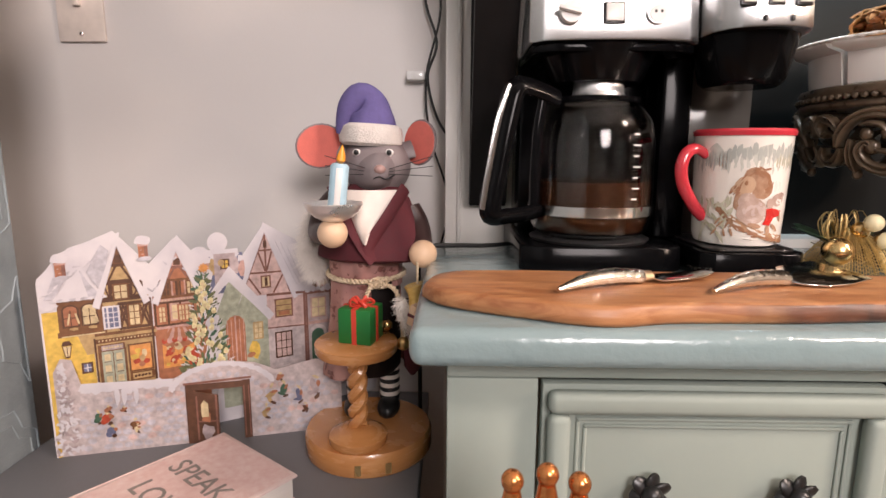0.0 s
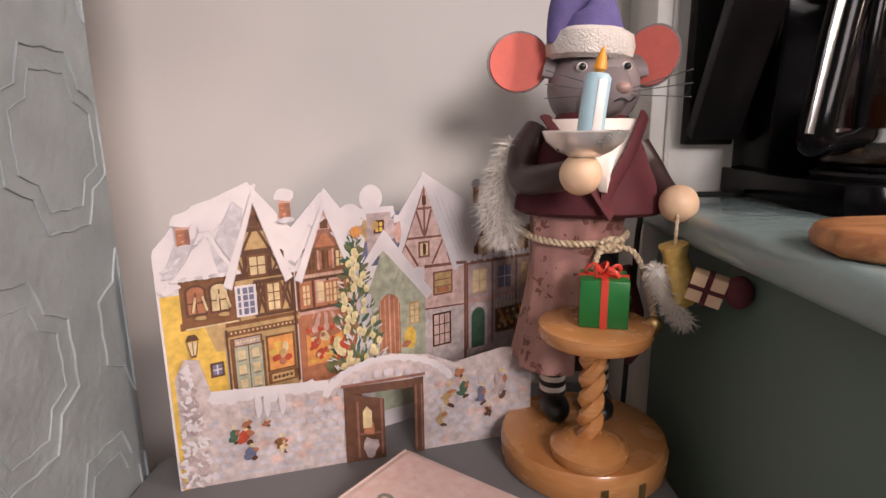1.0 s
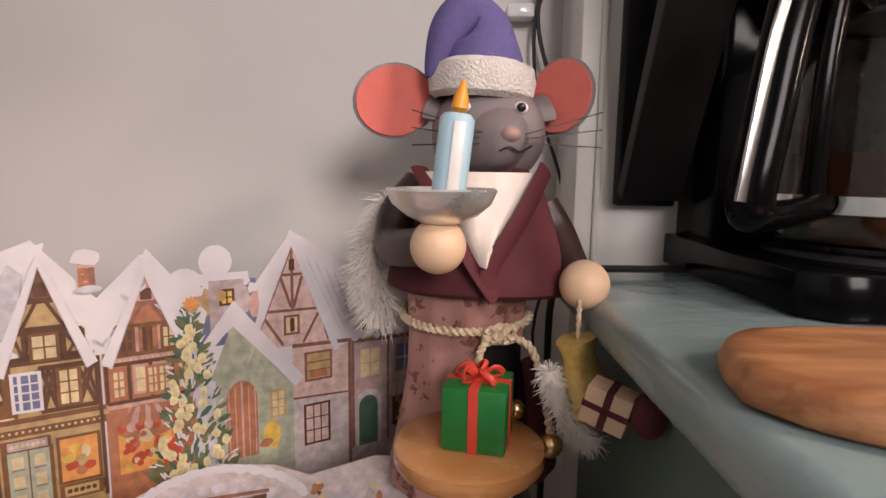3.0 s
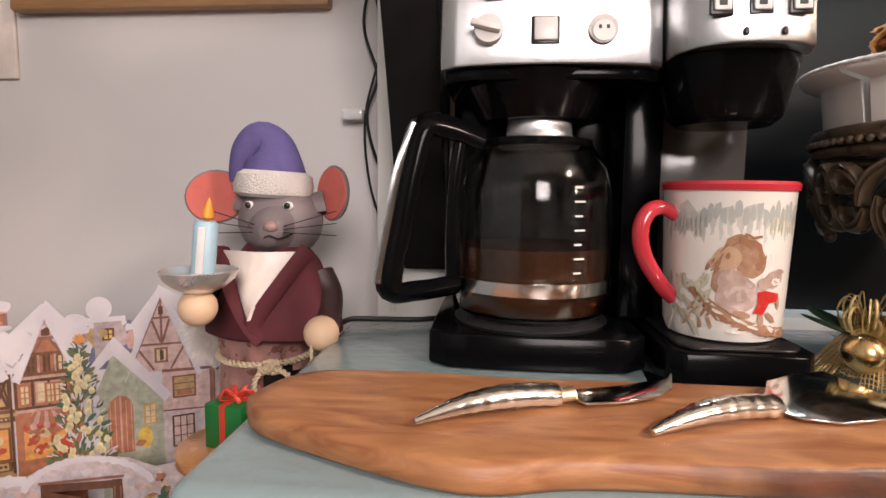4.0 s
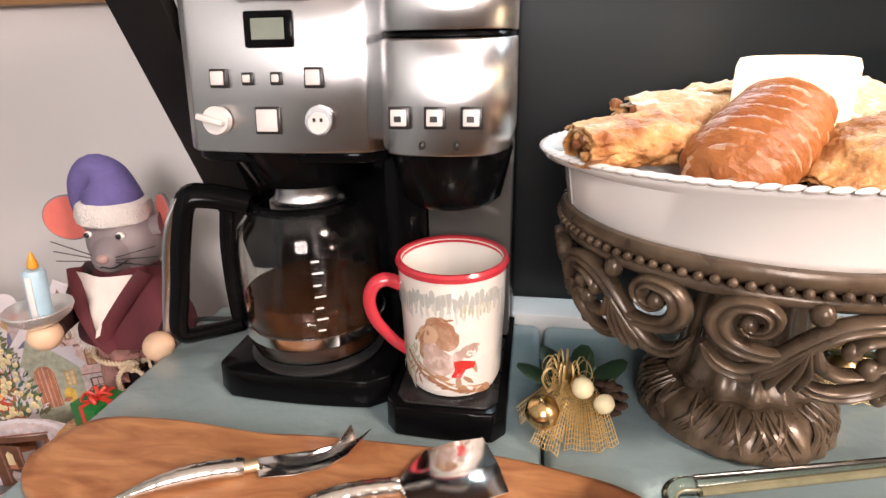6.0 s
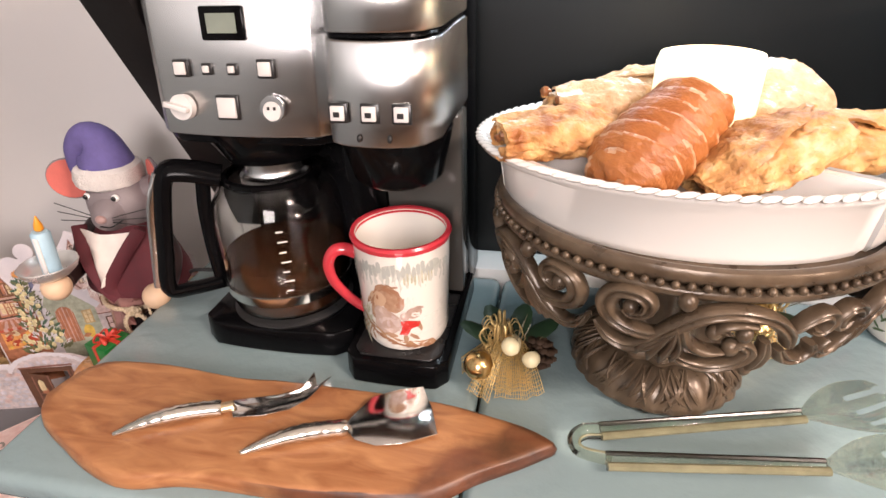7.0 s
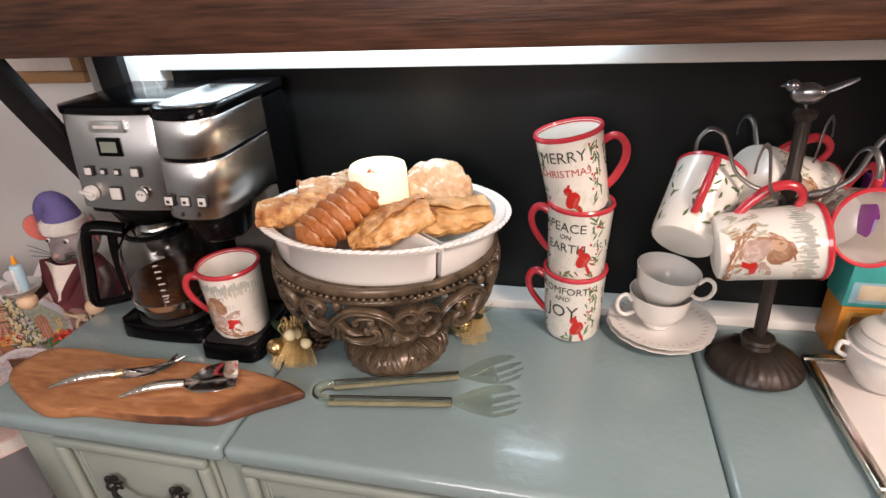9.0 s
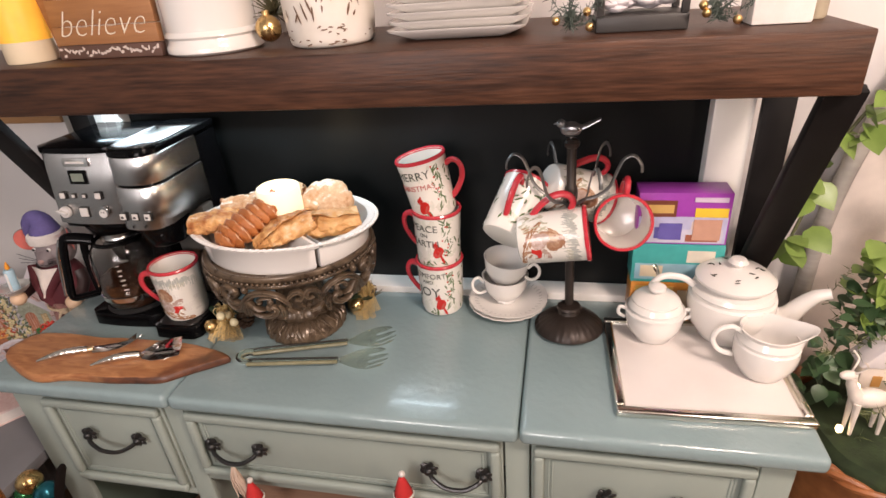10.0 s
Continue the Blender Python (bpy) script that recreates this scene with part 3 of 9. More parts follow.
def glitter(m):
    """Single flakes of silver glitter in the print."""
    n, l = m.node_tree.nodes, m.node_tree.links
    tc = n.new("ShaderNodeTexCoord")
    vo = n.new("ShaderNodeTexVoronoi")
    vo.inputs["Scale"].default_value = 560
    l.new(tc.outputs["Object"], vo.inputs["Vector"])
    mr = n.new("ShaderNodeMapRange")
    mr.inputs[1].default_value, mr.inputs[2].default_value = 0.09, 0.16
    mr.inputs[3].default_value, mr.inputs[4].default_value = 1.0, 0.0
    l.new(vo.outputs["Distance"], mr.inputs[0])
    l.new(mr.outputs[0], n["Principled BSDF"].inputs["Metallic"])
    va = n.new("ShaderNodeVectorMath")
    va.operation = "MULTIPLY_ADD"
    va.inputs[1].default_value = (0.9, 0.9, 0.9)
    va.inputs[2].default_value = (-0.45, -0.45, -0.45)
    l.new(vo.outputs["Color"], va.inputs[0])
    sc = n.new("ShaderNodeVectorMath")
    sc.operation = "SCALE"
    l.new(va.outputs[0], sc.inputs[0])
    l.new(mr.outputs[0], sc.inputs["Scale"])
    geo = n.new("ShaderNodeNewGeometry")
    ad = n.new("ShaderNodeVectorMath")
    ad.operation = "ADD"
    l.new(geo.outputs["Normal"], ad.inputs[0])
    l.new(sc.outputs[0], ad.inputs[1])
    nm = n.new("ShaderNodeVectorMath")
    nm.operation = "NORMALIZE"
    l.new(ad.outputs[0], nm.inputs[0])
    l.new(nm.outputs[0], n["Principled BSDF"].inputs["Normal"])


glitter(SNOW)


def wash(name, c):
    """Printed watercolour: two tones that run into each other."""
    return mat(name, [min(1, v * 0.60) for v in c], 0.40, second=tuple(min(1, v * 1.22) for v in c), scale=130, bump=0.12, bump_scale=500, spec=0.6)


CARD = {
    "yellow": wash("yellow_plaster_print", (0.72, 0.48, 0.10)),
    "brown": wash("brown_timber_print", (0.20, 0.09, 0.04)),
    "dark": wash("dark_timber_print", (0.12, 0.055, 0.032)),
    "umber": wash("umber_timber_print", (0.26, 0.12, 0.09)),
    "tan": wash("tan_plaster_print", (0.50, 0.34, 0.16)),
    "brick": wash("brick_red_print", (0.42, 0.17, 0.09)),
    "orange": wash("orange_glow_print", (0.74, 0.33, 0.10)),
    "cream": wash("cream_pane_print", (0.68, 0.54, 0.32)),
    "rose": wash("rose_plaster_print", (0.55, 0.34, 0.29)),
    "mauve": wash("mauve_stone_print", (0.46, 0.37, 0.37)),
    "stone": wash("pale_stone_print", (0.60, 0.51, 0.50)),
    "green": wash("fir_green_print", (0.16, 0.17, 0.08)),
    "sage": wash("sage_plaster_print", (0.40, 0.42, 0.32)),
    "blue": wash("blue_pane_print", (0.16, 0.17, 0.27)),
    "red": wash("red_print", (0.50, 0.08, 0.04)),
    "white": SNOW,
    "frost": wash("blue_frost_print", (0.56, 0.52, 0.56)),
    "veil": wash("snow_shade_print", (0.55, 0.52, 0.56)),
    "pink": wash("pink_plaster_print", (0.66, 0.47, 0.43)),
    "deep": wash("deep_green_print", (0.07, 0.14, 0.09)),
    "lamp": wash("pale_yellow_print", (0.74, 0.66, 0.36)),
}
village = thing("advent_card", "folding card of snowy half-timbered houses standing on the table", "card", TR(-0.438, 0.69, 0.505))
BACK = RZ(31) @ RX(90)
FRONT = RZ(15) @ RX(90)


class Sheet:
    """Collects flat shapes of one printed piece, each layer a hair before the last."""

    def __init__(self, name, label, turn):
        self.name, self.label, self.turn, self.bm, self.keys, self.k = name, label, turn, bmesh.new(), [], 0

    def put(self, key, bm, lift=None):
        if key not in self.keys:
            self.keys.append(key)
        self.k += 1
        add(self.bm, bm, TR(0, 0, 0.0016 + 0.00001 * self.k if lift is None else lift), self.keys.index(key))

    def poly(self, key, *pts):
        self.put(key, flat(pts))

    def rect(self, key, u0, u1, z0, z1):
        self.poly(key, (u0, z0), (u1, z0), (u1, z1), (u0, z1))

    def bar(self, key, a, b, w=0.0025):
        d = (Vector((*b, 0)) - Vector((*a, 0))).normalized()
        n = Vector((-d.y, d.x, 0)) * w / 2
        self.poly(key, (a[0] - n.x, a[1] - n.y), (b[0] - n.x, b[1] - n.y), (b[0] + n.x, b[1] + n.y), (a[0] + n.x, a[1] + n.y))

    def window(self, u, z, w, h, pane="cream", edge="dark", cols=2, rows=3, arch=False):
        self.rect(edge, u - w / 2 - 0.0022, u + w / 2 + 0.0022, z - 0.0022, z + h + 0.0022)
        if arch:
            self.put(edge, blob(u, z + h, w / 2 + 0.0022, w / 2))
            self.put(pane, blob(u, z + h, w / 2, w / 2 - 0.002))
        self.rect(pane, u - w / 2, u + w / 2, z, z + h)
        for k in range(1, cols):
            self.bar("white" if pane == "blue" else edge, (u - w / 2 + w * k / cols, z), (u - w / 2 + w * k / cols, z + h), 0.0012)
        for k in range(1, rows):
            self.bar("white" if pane == "blue" else edge, (u - w / 2, z + h * k / rows), (u + w / 2, z + h * k / rows), 0.0012)

    def panel(self, u0, u1, z0, z1, timber="dark", posts=2, braces=True):
        """One storey of framing: rails, posts and slanting braces."""
        self.bar(timber, (u0, z0), (u1, z0), 0.003)
        self.bar(timber, (u0, z1), (u1, z1), 0.003)
        for k in range(posts + 1):
            u = u0 + (u1 - u0) * k / posts
            self.bar(timber, (u, z0), (u, z1), 0.0026)
        if braces:
            w = (u1 - u0) / posts
            for k in range(posts):
                a, b = (u0 + k * w, u0 + (k + 1) * w)
                self.bar(timber, (a, z0), (b, z1) if k % 2 else ((a + b) / 2, z1), 0.002)
                self.bar(timber, (b, z0), (a, z1) if k % 2 else ((a + b) / 2, z1), 0.002)

    def frieze(self, key, u0, u1, z, n, r=0.0016):
        for k in range(n):
            self.put(key, blob(u0 + (u1 - u0) * (k + 0.5) / n, z, r, r * 1.1, 0, 7, 0.15, k))

    def verge(self, u, half, z0, peak, snow):
        """Broad snowy edges of a gable with a faint blue line."""
        for q in (-1, 1):
            pts = [(u, peak + snow), (u + q * (half + snow * 0.9), z0 - 0.006), (u + q * (half - 0.002), z0 - 0.010), (u, peak - snow * 0.7)]
            self.poly("white", *(pts if q < 0 else pts[::-1]))
            self.bar("frost", (u, peak - snow * 0.7), (u + q * (half - 0.002), z0 - 0.010), 0.0008)

    def drifts(self, a, b, n, r=0.005):
        """Snow lying in lumps along an edge, hanging down in places."""
        for k in range(n):
            q = (k + 0.5) / n
            self.put("white", blob(a[0] + (b[0] - a[0]) * q, a[1] + (b[1] - a[1]) * q - (0.002 if k % 3 == 1 else 0), r * (0.8 + 0.3 * (k % 2)), r * (0.6 + 0.35 * (k % 3)), 0, 10, 0.18, k))

    def door(self, u, z, w, h, key, edge):
        self.rect(edge, u - w / 2 - 0.002, u + w / 2 + 0.002, z, z + h + 0.002)
        for s_ in (-1, 1):
            self.rect(key, u + s_ * w / 4 - w / 4 + 0.0005, u + s_ * w / 4 + w / 4 - 0.0005, z, z + h)
            for k in range(3):
                self.rect(edge, u + s_ * w / 4 - w * 0.15, u + s_ * w / 4 + w * 0.15, z + h * (0.08 + k * 0.31), z + h * (0.08 + k * 0.31) + 0.0008)
                self.rect("cream", u + s_ * w / 4 - w * 0.13, u + s_ * w / 4 + w * 0.13, z + h * (0.12 + k * 0.31), z + h * (0.30 + k * 0.31))

    def done(self):
        self.bm.transform(self.turn)
        ob = part(self.name, self.bm, [CARD[k] for k in self.keys], village, self.label, smooth=False)
        ob["kind"] = "stuff"
        return ob


def gable(s, u, half, z0, peak, wall, timber, snow=0.010):
    """A gabled front with timbers and a snowy verge."""
    s.poly(wall, (u - half, z0), (u + half, z0), (u, peak))
    h = peak - z0
    s.poly({"dark": "brown", "umber": "rose"}[timber] if timber in ("dark", "umber") else wall, (u - half * 0.4, z0 + h * 0.62), (u + half * 0.4, z0 + h * 0.62), (u, peak))
    for q in (0.05, 0.34, 0.62):
        s.bar(timber, (u - half * (1 - q), z0 + h * q), (u + half * (1 - q), z0 + h * q), 0.004)
    for q in (-0.5, 0.0, 0.5):
        s.bar(timber, (u + half * q, z0), (u + half * q * 0.62, z0 + h * 0.34), 0.003)
    s.bar(timber, (u - half * 0.5, z0 + h * 0.34), (u - half * 0.1, z0 + h * 0.62), 0.0025)
    s.bar(timber, (u + half * 0.5, z0 + h * 0.34), (u + half * 0.1, z0 + h * 0.62), 0.0025)
    s.rect("dark", u - 0.004, u + 0.004, z0 + h * 0.66, z0 + h * 0.8)
    for q in (-1, 1):
        s.poly("white", (u, peak + snow), (u + q * (half + snow * 0.9), z0 - 0.006), (u + q * (half - 0.001), z0 - 0.009), (u, peak - snow * 0.5)) if q < 0 else s.poly("white", (u, peak - snow * 0.5), (u + q * (half - 0.001), z0 - 0.009), (u + q * (half + snow * 0.9), z0 - 0.006), (u, peak + snow))


# back sheet: stiff board cut along the roofs
board = flat([(-0.006, 0.0), (0.43, 0.0), (0.43, 0.20), (0.40, 0.232), (0.372, 0.205), (0.345, 0.235), (0.263, 0.285), (0.225, 0.232), (0.19, 0.228), (0.146, 0.272), (0.115, 0.24), (0.078, 0.286), (0.02, 0.262), (-0.006, 0.228)][::1], 0, 0.0015)
board.transform(BACK)
part("backing", board, SNOW, village, "stiff white card backing cut along the roofs", smooth=False)

h = Sheet("yellow_house", "yellow corner house with a bay and half-timbered gable", BACK)
h.rect("yellow", -0.004, 0.046, 0.0, 0.19)
h.poly("white", (-0.005, 0.190), (0.062, 0.196), (0.086, 0.284), (0.03, 0.268), (-0.005, 0.232))
h.rect("tan", 0.048, 0.114, 0.02, 0.20)
h.rect("brown", 0.012, 0.060, 0.160, 0.204)
for u in (0.025, 0.045):
    h.window(u, 0.170, 0.014, 0.02, "brick" if u < 0.03 else "cream", "dark", 2, 2, True)
h.rect("brown", 0.010, 0.062, 0.156, 0.163)
h.poly("tan", (0.030, 0.156), (0.052, 0.156), (0.046, 0.130), (0.038, 0.130))
h.poly("white", (0.006, 0.203), (0.066, 0.203), (0.040, 0.246), (0.034, 0.246))
gable(h, 0.081, 0.026, 0.196, 0.270, "tan", "dark", 0.006)
h.window(0.081, 0.200, 0.012, 0.018, "cream", "dark", 2, 2)
h.window(0.066, 0.162, 0.010, 0.026, "blue", "white", 2, 4)
h.window(0.092, 0.164, 0.010, 0.024, "cream", "dark", 1, 1)
for a, b in (((0.078, 0.160), (0.086, 0.190)), ((0.086, 0.160), (0.078, 0.190)), ((0.100, 0.160), (0.110, 0.190)), ((0.110, 0.160), (0.100, 0.190)), ((0.076, 0.158), (0.112, 0.158)), ((0.076, 0.192), (0.112, 0.192))):
    h.bar("dark", a, b, 0.0028)
h.rect("brown", 0.048, 0.116, 0.142, 0.156)
h.rect("tan", 0.046, 0.118, 0.148, 0.152)
h.rect("brown", 0.050, 0.080, 0.080, 0.140)
h.window(0.066, 0.086, 0.022, 0.046, "tan", "dark", 2, 4)
h.window(0.097, 0.100, 0.024, 0.034, "orange", "brown", 1, 1)
h.rect("brown", 0.083, 0.113, 0.088, 0.096)
h.window(0.037, 0.108, 0.008, 0.010, "blue", "dark", 2, 2)
h.frieze("tan", 0.050, 0.114, 0.150, 22)
h.frieze("cream", 0.050, 0.114, 0.1455, 16, 0.001)
h.panel(0.076, 0.112, 0.159, 0.191, "dark", 3)
h.window(0.094, 0.162, 0.011, 0.026, "cream", "brown", 2, 3)
h.window(0.0705, 0.162, 0.010, 0.026, "blue", "white", 2, 4)
h.panel(0.057, 0.105, 0.197, 0.219, "dark", 4)
h.window(0.081, 0.199, 0.014, 0.017, "cream", "brown", 2, 2)
h.door(0.066, 0.083, 0.026, 0.048, "sage", "brown")
h.rect("mauve", 0.054, 0.078, 0.1325, 0.139)
h.frieze("cream", 0.055, 0.077, 0.1357, 7, 0.0014)
for k, (key, u, z) in enumerate((("red", 0.092, 0.112), ("brick", 0.098, 0.108), ("cream", 0.101, 0.122), ("yellow", 0.094, 0.126), ("red", 0.103, 0.110), ("yellow", 0.090, 0.119), ("tan", 0.099, 0.116))):
    h.put(key, blob(u, z, 0.0045, 0.0036, k * 40, 9, 0.3, k))
h.rect("brown", 0.083, 0.111, 0.086, 0.098)
h.rect("tan", 0.086, 0.108, 0.088, 0.096)
h.frieze("dark", 0.087, 0.107, 0.092, 5, 0.0018)
h.rect("dark", 0.0465, 0.0485, 0.083, 0.150)
h.rect("dark", 0.112, 0.1145, 0.083, 0.196)
h.rect("cream", 0.014, 0.060, 0.1565, 0.1580)
for u in (0.0275, 0.0475):
    h.bar("cream", (u - 0.006, 0.172), (u - 0.003, 0.186), 0.002)
    h.bar("cream", (u + 0.006, 0.172), (u + 0.003, 0.186), 0.002)
    h.put("tan", blob(u, 0.166, 0.005, 0.0022, 0, 8, 0.2, 3))
h.poly("veil", (0.046, 0.236), (0.062, 0.206), (0.072, 0.262), (0.064, 0.270))
h.poly("veil", (0.000, 0.206), (0.010, 0.206), (0.030, 0.240), (0.012, 0.232))
h.poly("white", (0.006, 0.202), (0.066, 0.202), (0.052, 0.222), (0.040, 0.247), (0.034, 0.247), (0.022, 0.222))
h.poly("veil", (0.038, 0.244), (0.048, 0.222), (0.060, 0.204), (0.046, 0.204))
for k in range(9):
    h.put("veil" if k % 2 else "white", blob(0.010 + k * 0.0064, 0.2035, 0.0042, 0.0020, 0, 9, 0.25, k))
for k in range(12):
    h.put("veil" if k % 3 else "white", blob(0.004 + (k * 0.0113) % 0.060, 0.214 + (k * 0.0087) % 0.046, 0.0050, 0.0013, 18 + k * 3, 9, 0.3, k))
# wall lantern on the yellow front
h.poly("dark", (0.012, 0.146), (0.024, 0.146), (0.021, 0.152), (0.015, 0.152))
h.poly("cream", (0.0135, 0.145), (0.0225, 0.145), (0.0205, 0.132), (0.0155, 0.132))
h.bar("dark", (0.0135, 0.145), (0.0157, 0.132), 0.0008)
h.bar("dark", (0.0225, 0.145), (0.0203, 0.132), 0.0008)
h.bar("dark", (0.018, 0.145), (0.018, 0.132), 0.0007)
h.rect("dark", 0.0155, 0.0205, 0.1300, 0.1320)
h.put("white", blob(0.037, 0.248, 0.0042, 0.0042, 0, 10))
h.put("frost", blob(0.037, 0.2445, 0.0048, 0.0012, 0, 10))
h.drifts((-0.004, 0.196), (0.012, 0.198), 4, 0.004)
h.verge(0.081, 0.027, 0.198, 0.271, 0.006)
for u, z in ((0.020, 0.246), (0.110, 0.262)):
    h.rect("brick", u - 0.0055, u + 0.0055, z - 0.014, z + 0.006)
    h.rect("umber", u + 0.0015, u + 0.0055, z - 0.014, z + 0.006)
    h.rect("rose", u - 0.0062, u + 0.0062, z + 0.0022, z + 0.0045)
    for k in range(5):
        h.put(("umber", "rose")[k % 2], blob(u - 0.003 + (k * 0.0023) % 0.006, z - 0.011 + k * 0.0028, 0.0016, 0.0007, 0, 7, 0.2, k))
    h.put("veil", blob(u, z - 0.014, 0.0085, 0.0030, 0, 10, 0.2, 6))
    h.put("white", blob(u, z + 0.010, 0.010, 0.006, 0, 12, 0.15, 3))
h.done()

h = Sheet("brick_house", "orange-red gabled house with a lit shop window", BACK)
h.k = 20
h.rect("brick", 0.116, 0.180, 0.02, 0.205)
h.poly("white", (0.110, 0.196), (0.150, 0.276), (0.192, 0.220), (0.186, 0.196))
gable(h, 0.148, 0.027, 0.192, 0.258, "brick", "umber", 0.005)
for u in (0.134, 0.162):
    h.window(u, 0.194, 0.010, 0.020, "cream", "rose", 2, 2)
h.rect("dark", 0.144, 0.151, 0.194, 0.214)
h.window(0.150, 0.162, 0.024, 0.020, "cream", "rose", 3, 2)
h.rect("rose", 0.117, 0.180, 0.186, 0.191)
h.rect("rose", 0.117, 0.180, 0.150, 0.154)
h.rect("orange", 0.123, 0.165, 0.095, 0.140)
h.put("brick", blob(0.144, 0.136, 0.024, 0.015, 0, 14))
for k in range(5):
    h.bar("rose", (0.126 + k * 0.009, 0.130), (0.133 + k * 0.0055, 0.150), 0.002)
for k, (u, z) in enumerate(((0.132, 0.118), (0.142, 0.124), (0.152, 0.116), (0.147, 0.108), (0.136, 0.106))):
    h.put("cream" if k % 2 else "red", blob(u, z, 0.005, 0.006, k * 30, 8, 0.2, k))
h.panel(0.118, 0.179, 0.155, 0.186, "dark", 4, False)
for u in (0.126, 0.150, 0.158, 0.172):
    h.window(u, 0.160, 0.0068, 0.020, "cream", "brick", 2, 3)
h.panel(0.126, 0.170, 0.193, 0.216, "brown", 4, False)
for u in (0.133, 0.1625):
    h.window(u, 0.196, 0.0075, 0.016, "cream" if u > 0.15 else "dark", "brown", 2, 2)
for k in range(7):
    h.put("rose" if k % 2 else "red", blob(0.126 + k * 0.0062, 0.1335, 0.0034, 0.0042, 0, 9, 0.1, k))
    h.bar("rose" if k % 2 else "brick", (0.126 + k * 0.0062, 0.134), (0.135 + k * 0.0032, 0.149), 0.0036)
for k in range(16):
    h.put(("yellow", "cream", "red", "brick")[k % 4], blob(0.128 + (k * 0.0071) % 0.033, 0.100 + (k * 0.0047) % 0.026, 0.0026, 0.0026, k * 30, 7, 0.3, k))
h.frieze("cream", 0.118, 0.179, 0.189, 16, 0.0009)
for k in range(8):
    h.put("veil", blob(0.114 + (k * 0.0107) % 0.070, 0.206 + (k * 0.0063) % 0.022 + (0.02 if 0.13 < 0.114 + (k * 0.0107) % 0.070 < 0.165 else 0), 0.0045, 0.0012, 50 if k % 2 else -45, 9, 0.3, k))
h.verge(0.148, 0.028, 0.194, 0.259, 0.006)
h.put("red", blob(0.160, 0.104, 0.006, 0.014, -20, 10, 0.2, 5))
h.done()

h = Sheet("sage_house", "small sage green gabled house with a red door", BACK)
h.k = 50
h.rect("sage", 0.196, 0.262, 0.02, 0.165)
h.poly("sage", (0.192, 0.160), (0.266, 0.150), (0.214, 0.214))
h.poly("white", (0.190, 0.196), (0.212, 0.226), (0.270, 0.150), (0.264, 0.144), (0.212, 0.205), (0.194, 0.190))
h.rect("brick", 0.204, 0.230, 0.085, 0.140)
h.put("brick", blob(0.217, 0.140, 0.013, 0.016, 0, 12))
h.bar("rose", (0.217, 0.085), (0.217, 0.155), 0.002)
h.window(0.248, 0.118, 0.010, 0.022, "cream", "tan", 2, 3)
for k in range(5):
    h.bar("rose", (0.206 + k * 0.0055, 0.086), (0.206 + k * 0.0055, 0.150), 0.0009)
h.put("yellow", blob(0.242, 0.100, 0.007, 0.012, 0, 10, 0.3, 5))
h.put("brick", blob(0.236, 0.094, 0.006, 0.004, 0, 9, 0.3, 6))
h.poly("white", (0.188, 0.194), (0.213, 0.228), (0.272, 0.150), (0.264, 0.142), (0.213, 0.208), (0.195, 0.188))
h.done()

h = Sheet("pink_house", "pale pink half-timbered house with a snowy roof", BACK)
h.k = 30
h.rect("stone", 0.262, 0.318, 0.02, 0.182)
h.rect("pink", 0.262, 0.318, 0.128, 0.182)
h.poly("white", (0.262, 0.286), (0.300, 0.262), (0.346, 0.226), (0.318, 0.176), (0.300, 0.172))
h.poly("pink", (0.226, 0.182), (0.303, 0.178), (0.263, 0.274))
for a, b in (((0.240, 0.214), (0.287, 0.213)), ((0.252, 0.246), (0.273, 0.246)), ((0.236, 0.212), (0.254, 0.182)), ((0.288, 0.211), (0.272, 0.182)), ((0.253, 0.244), (0.262, 0.216)), ((0.272, 0.244), (0.264, 0.216)), ((0.263, 0.270), (0.263, 0.214)), ((0.290, 0.206), (0.296, 0.182))):
    h.bar("umber", a, b, 0.0026)
h.bar("umber", (0.262, 0.180), (0.318, 0.178), 0.0036)
h.bar("umber", (0.228, 0.184), (0.263, 0.270), 0.0022)
h.bar("umber", (0.301, 0.182), (0.265, 0.270), 0.0022)
h.window(0.262, 0.193, 0.010, 0.014, "cream", "umber", 2, 1)
h.rect("dark", 0.2605, 0.2645, 0.194, 0.206)
h.rect("dark", 0.2605, 0.2655, 0.250, 0.260)
for q in (-1, 1):
    pts = [(0.262, 0.287), (0.262 + q * 0.045, 0.172), (0.262 + q * 0.0395, 0.170), (0.263, 0.272)]
    h.poly("white", *(pts if q < 0 else pts[::-1]))
    h.bar("frost", (0.263, 0.272), (0.262 + q * 0.039, 0.171), 0.0008)
for k in range(6):
    h.bar("frost", (0.276 + 0.009 * k, 0.262 - 0.006 * k), (0.307 + 0.004 * k, 0.190 + 0.003 * k), 0.0007)
h.window(0.286, 0.146, 0.022, 0.024, "tan", "umber", 1, 3)
h.rect("brick", 0.278, 0.294, 0.147, 0.153)
h.window(0.284, 0.084, 0.021, 0.036, "pink", "dark", 3, 3)
h.bar("umber", (0.262, 0.130), (0.318, 0.127), 0.002)
h.rect("umber", 0.3150, 0.3185, 0.05, 0.182)
h.done()

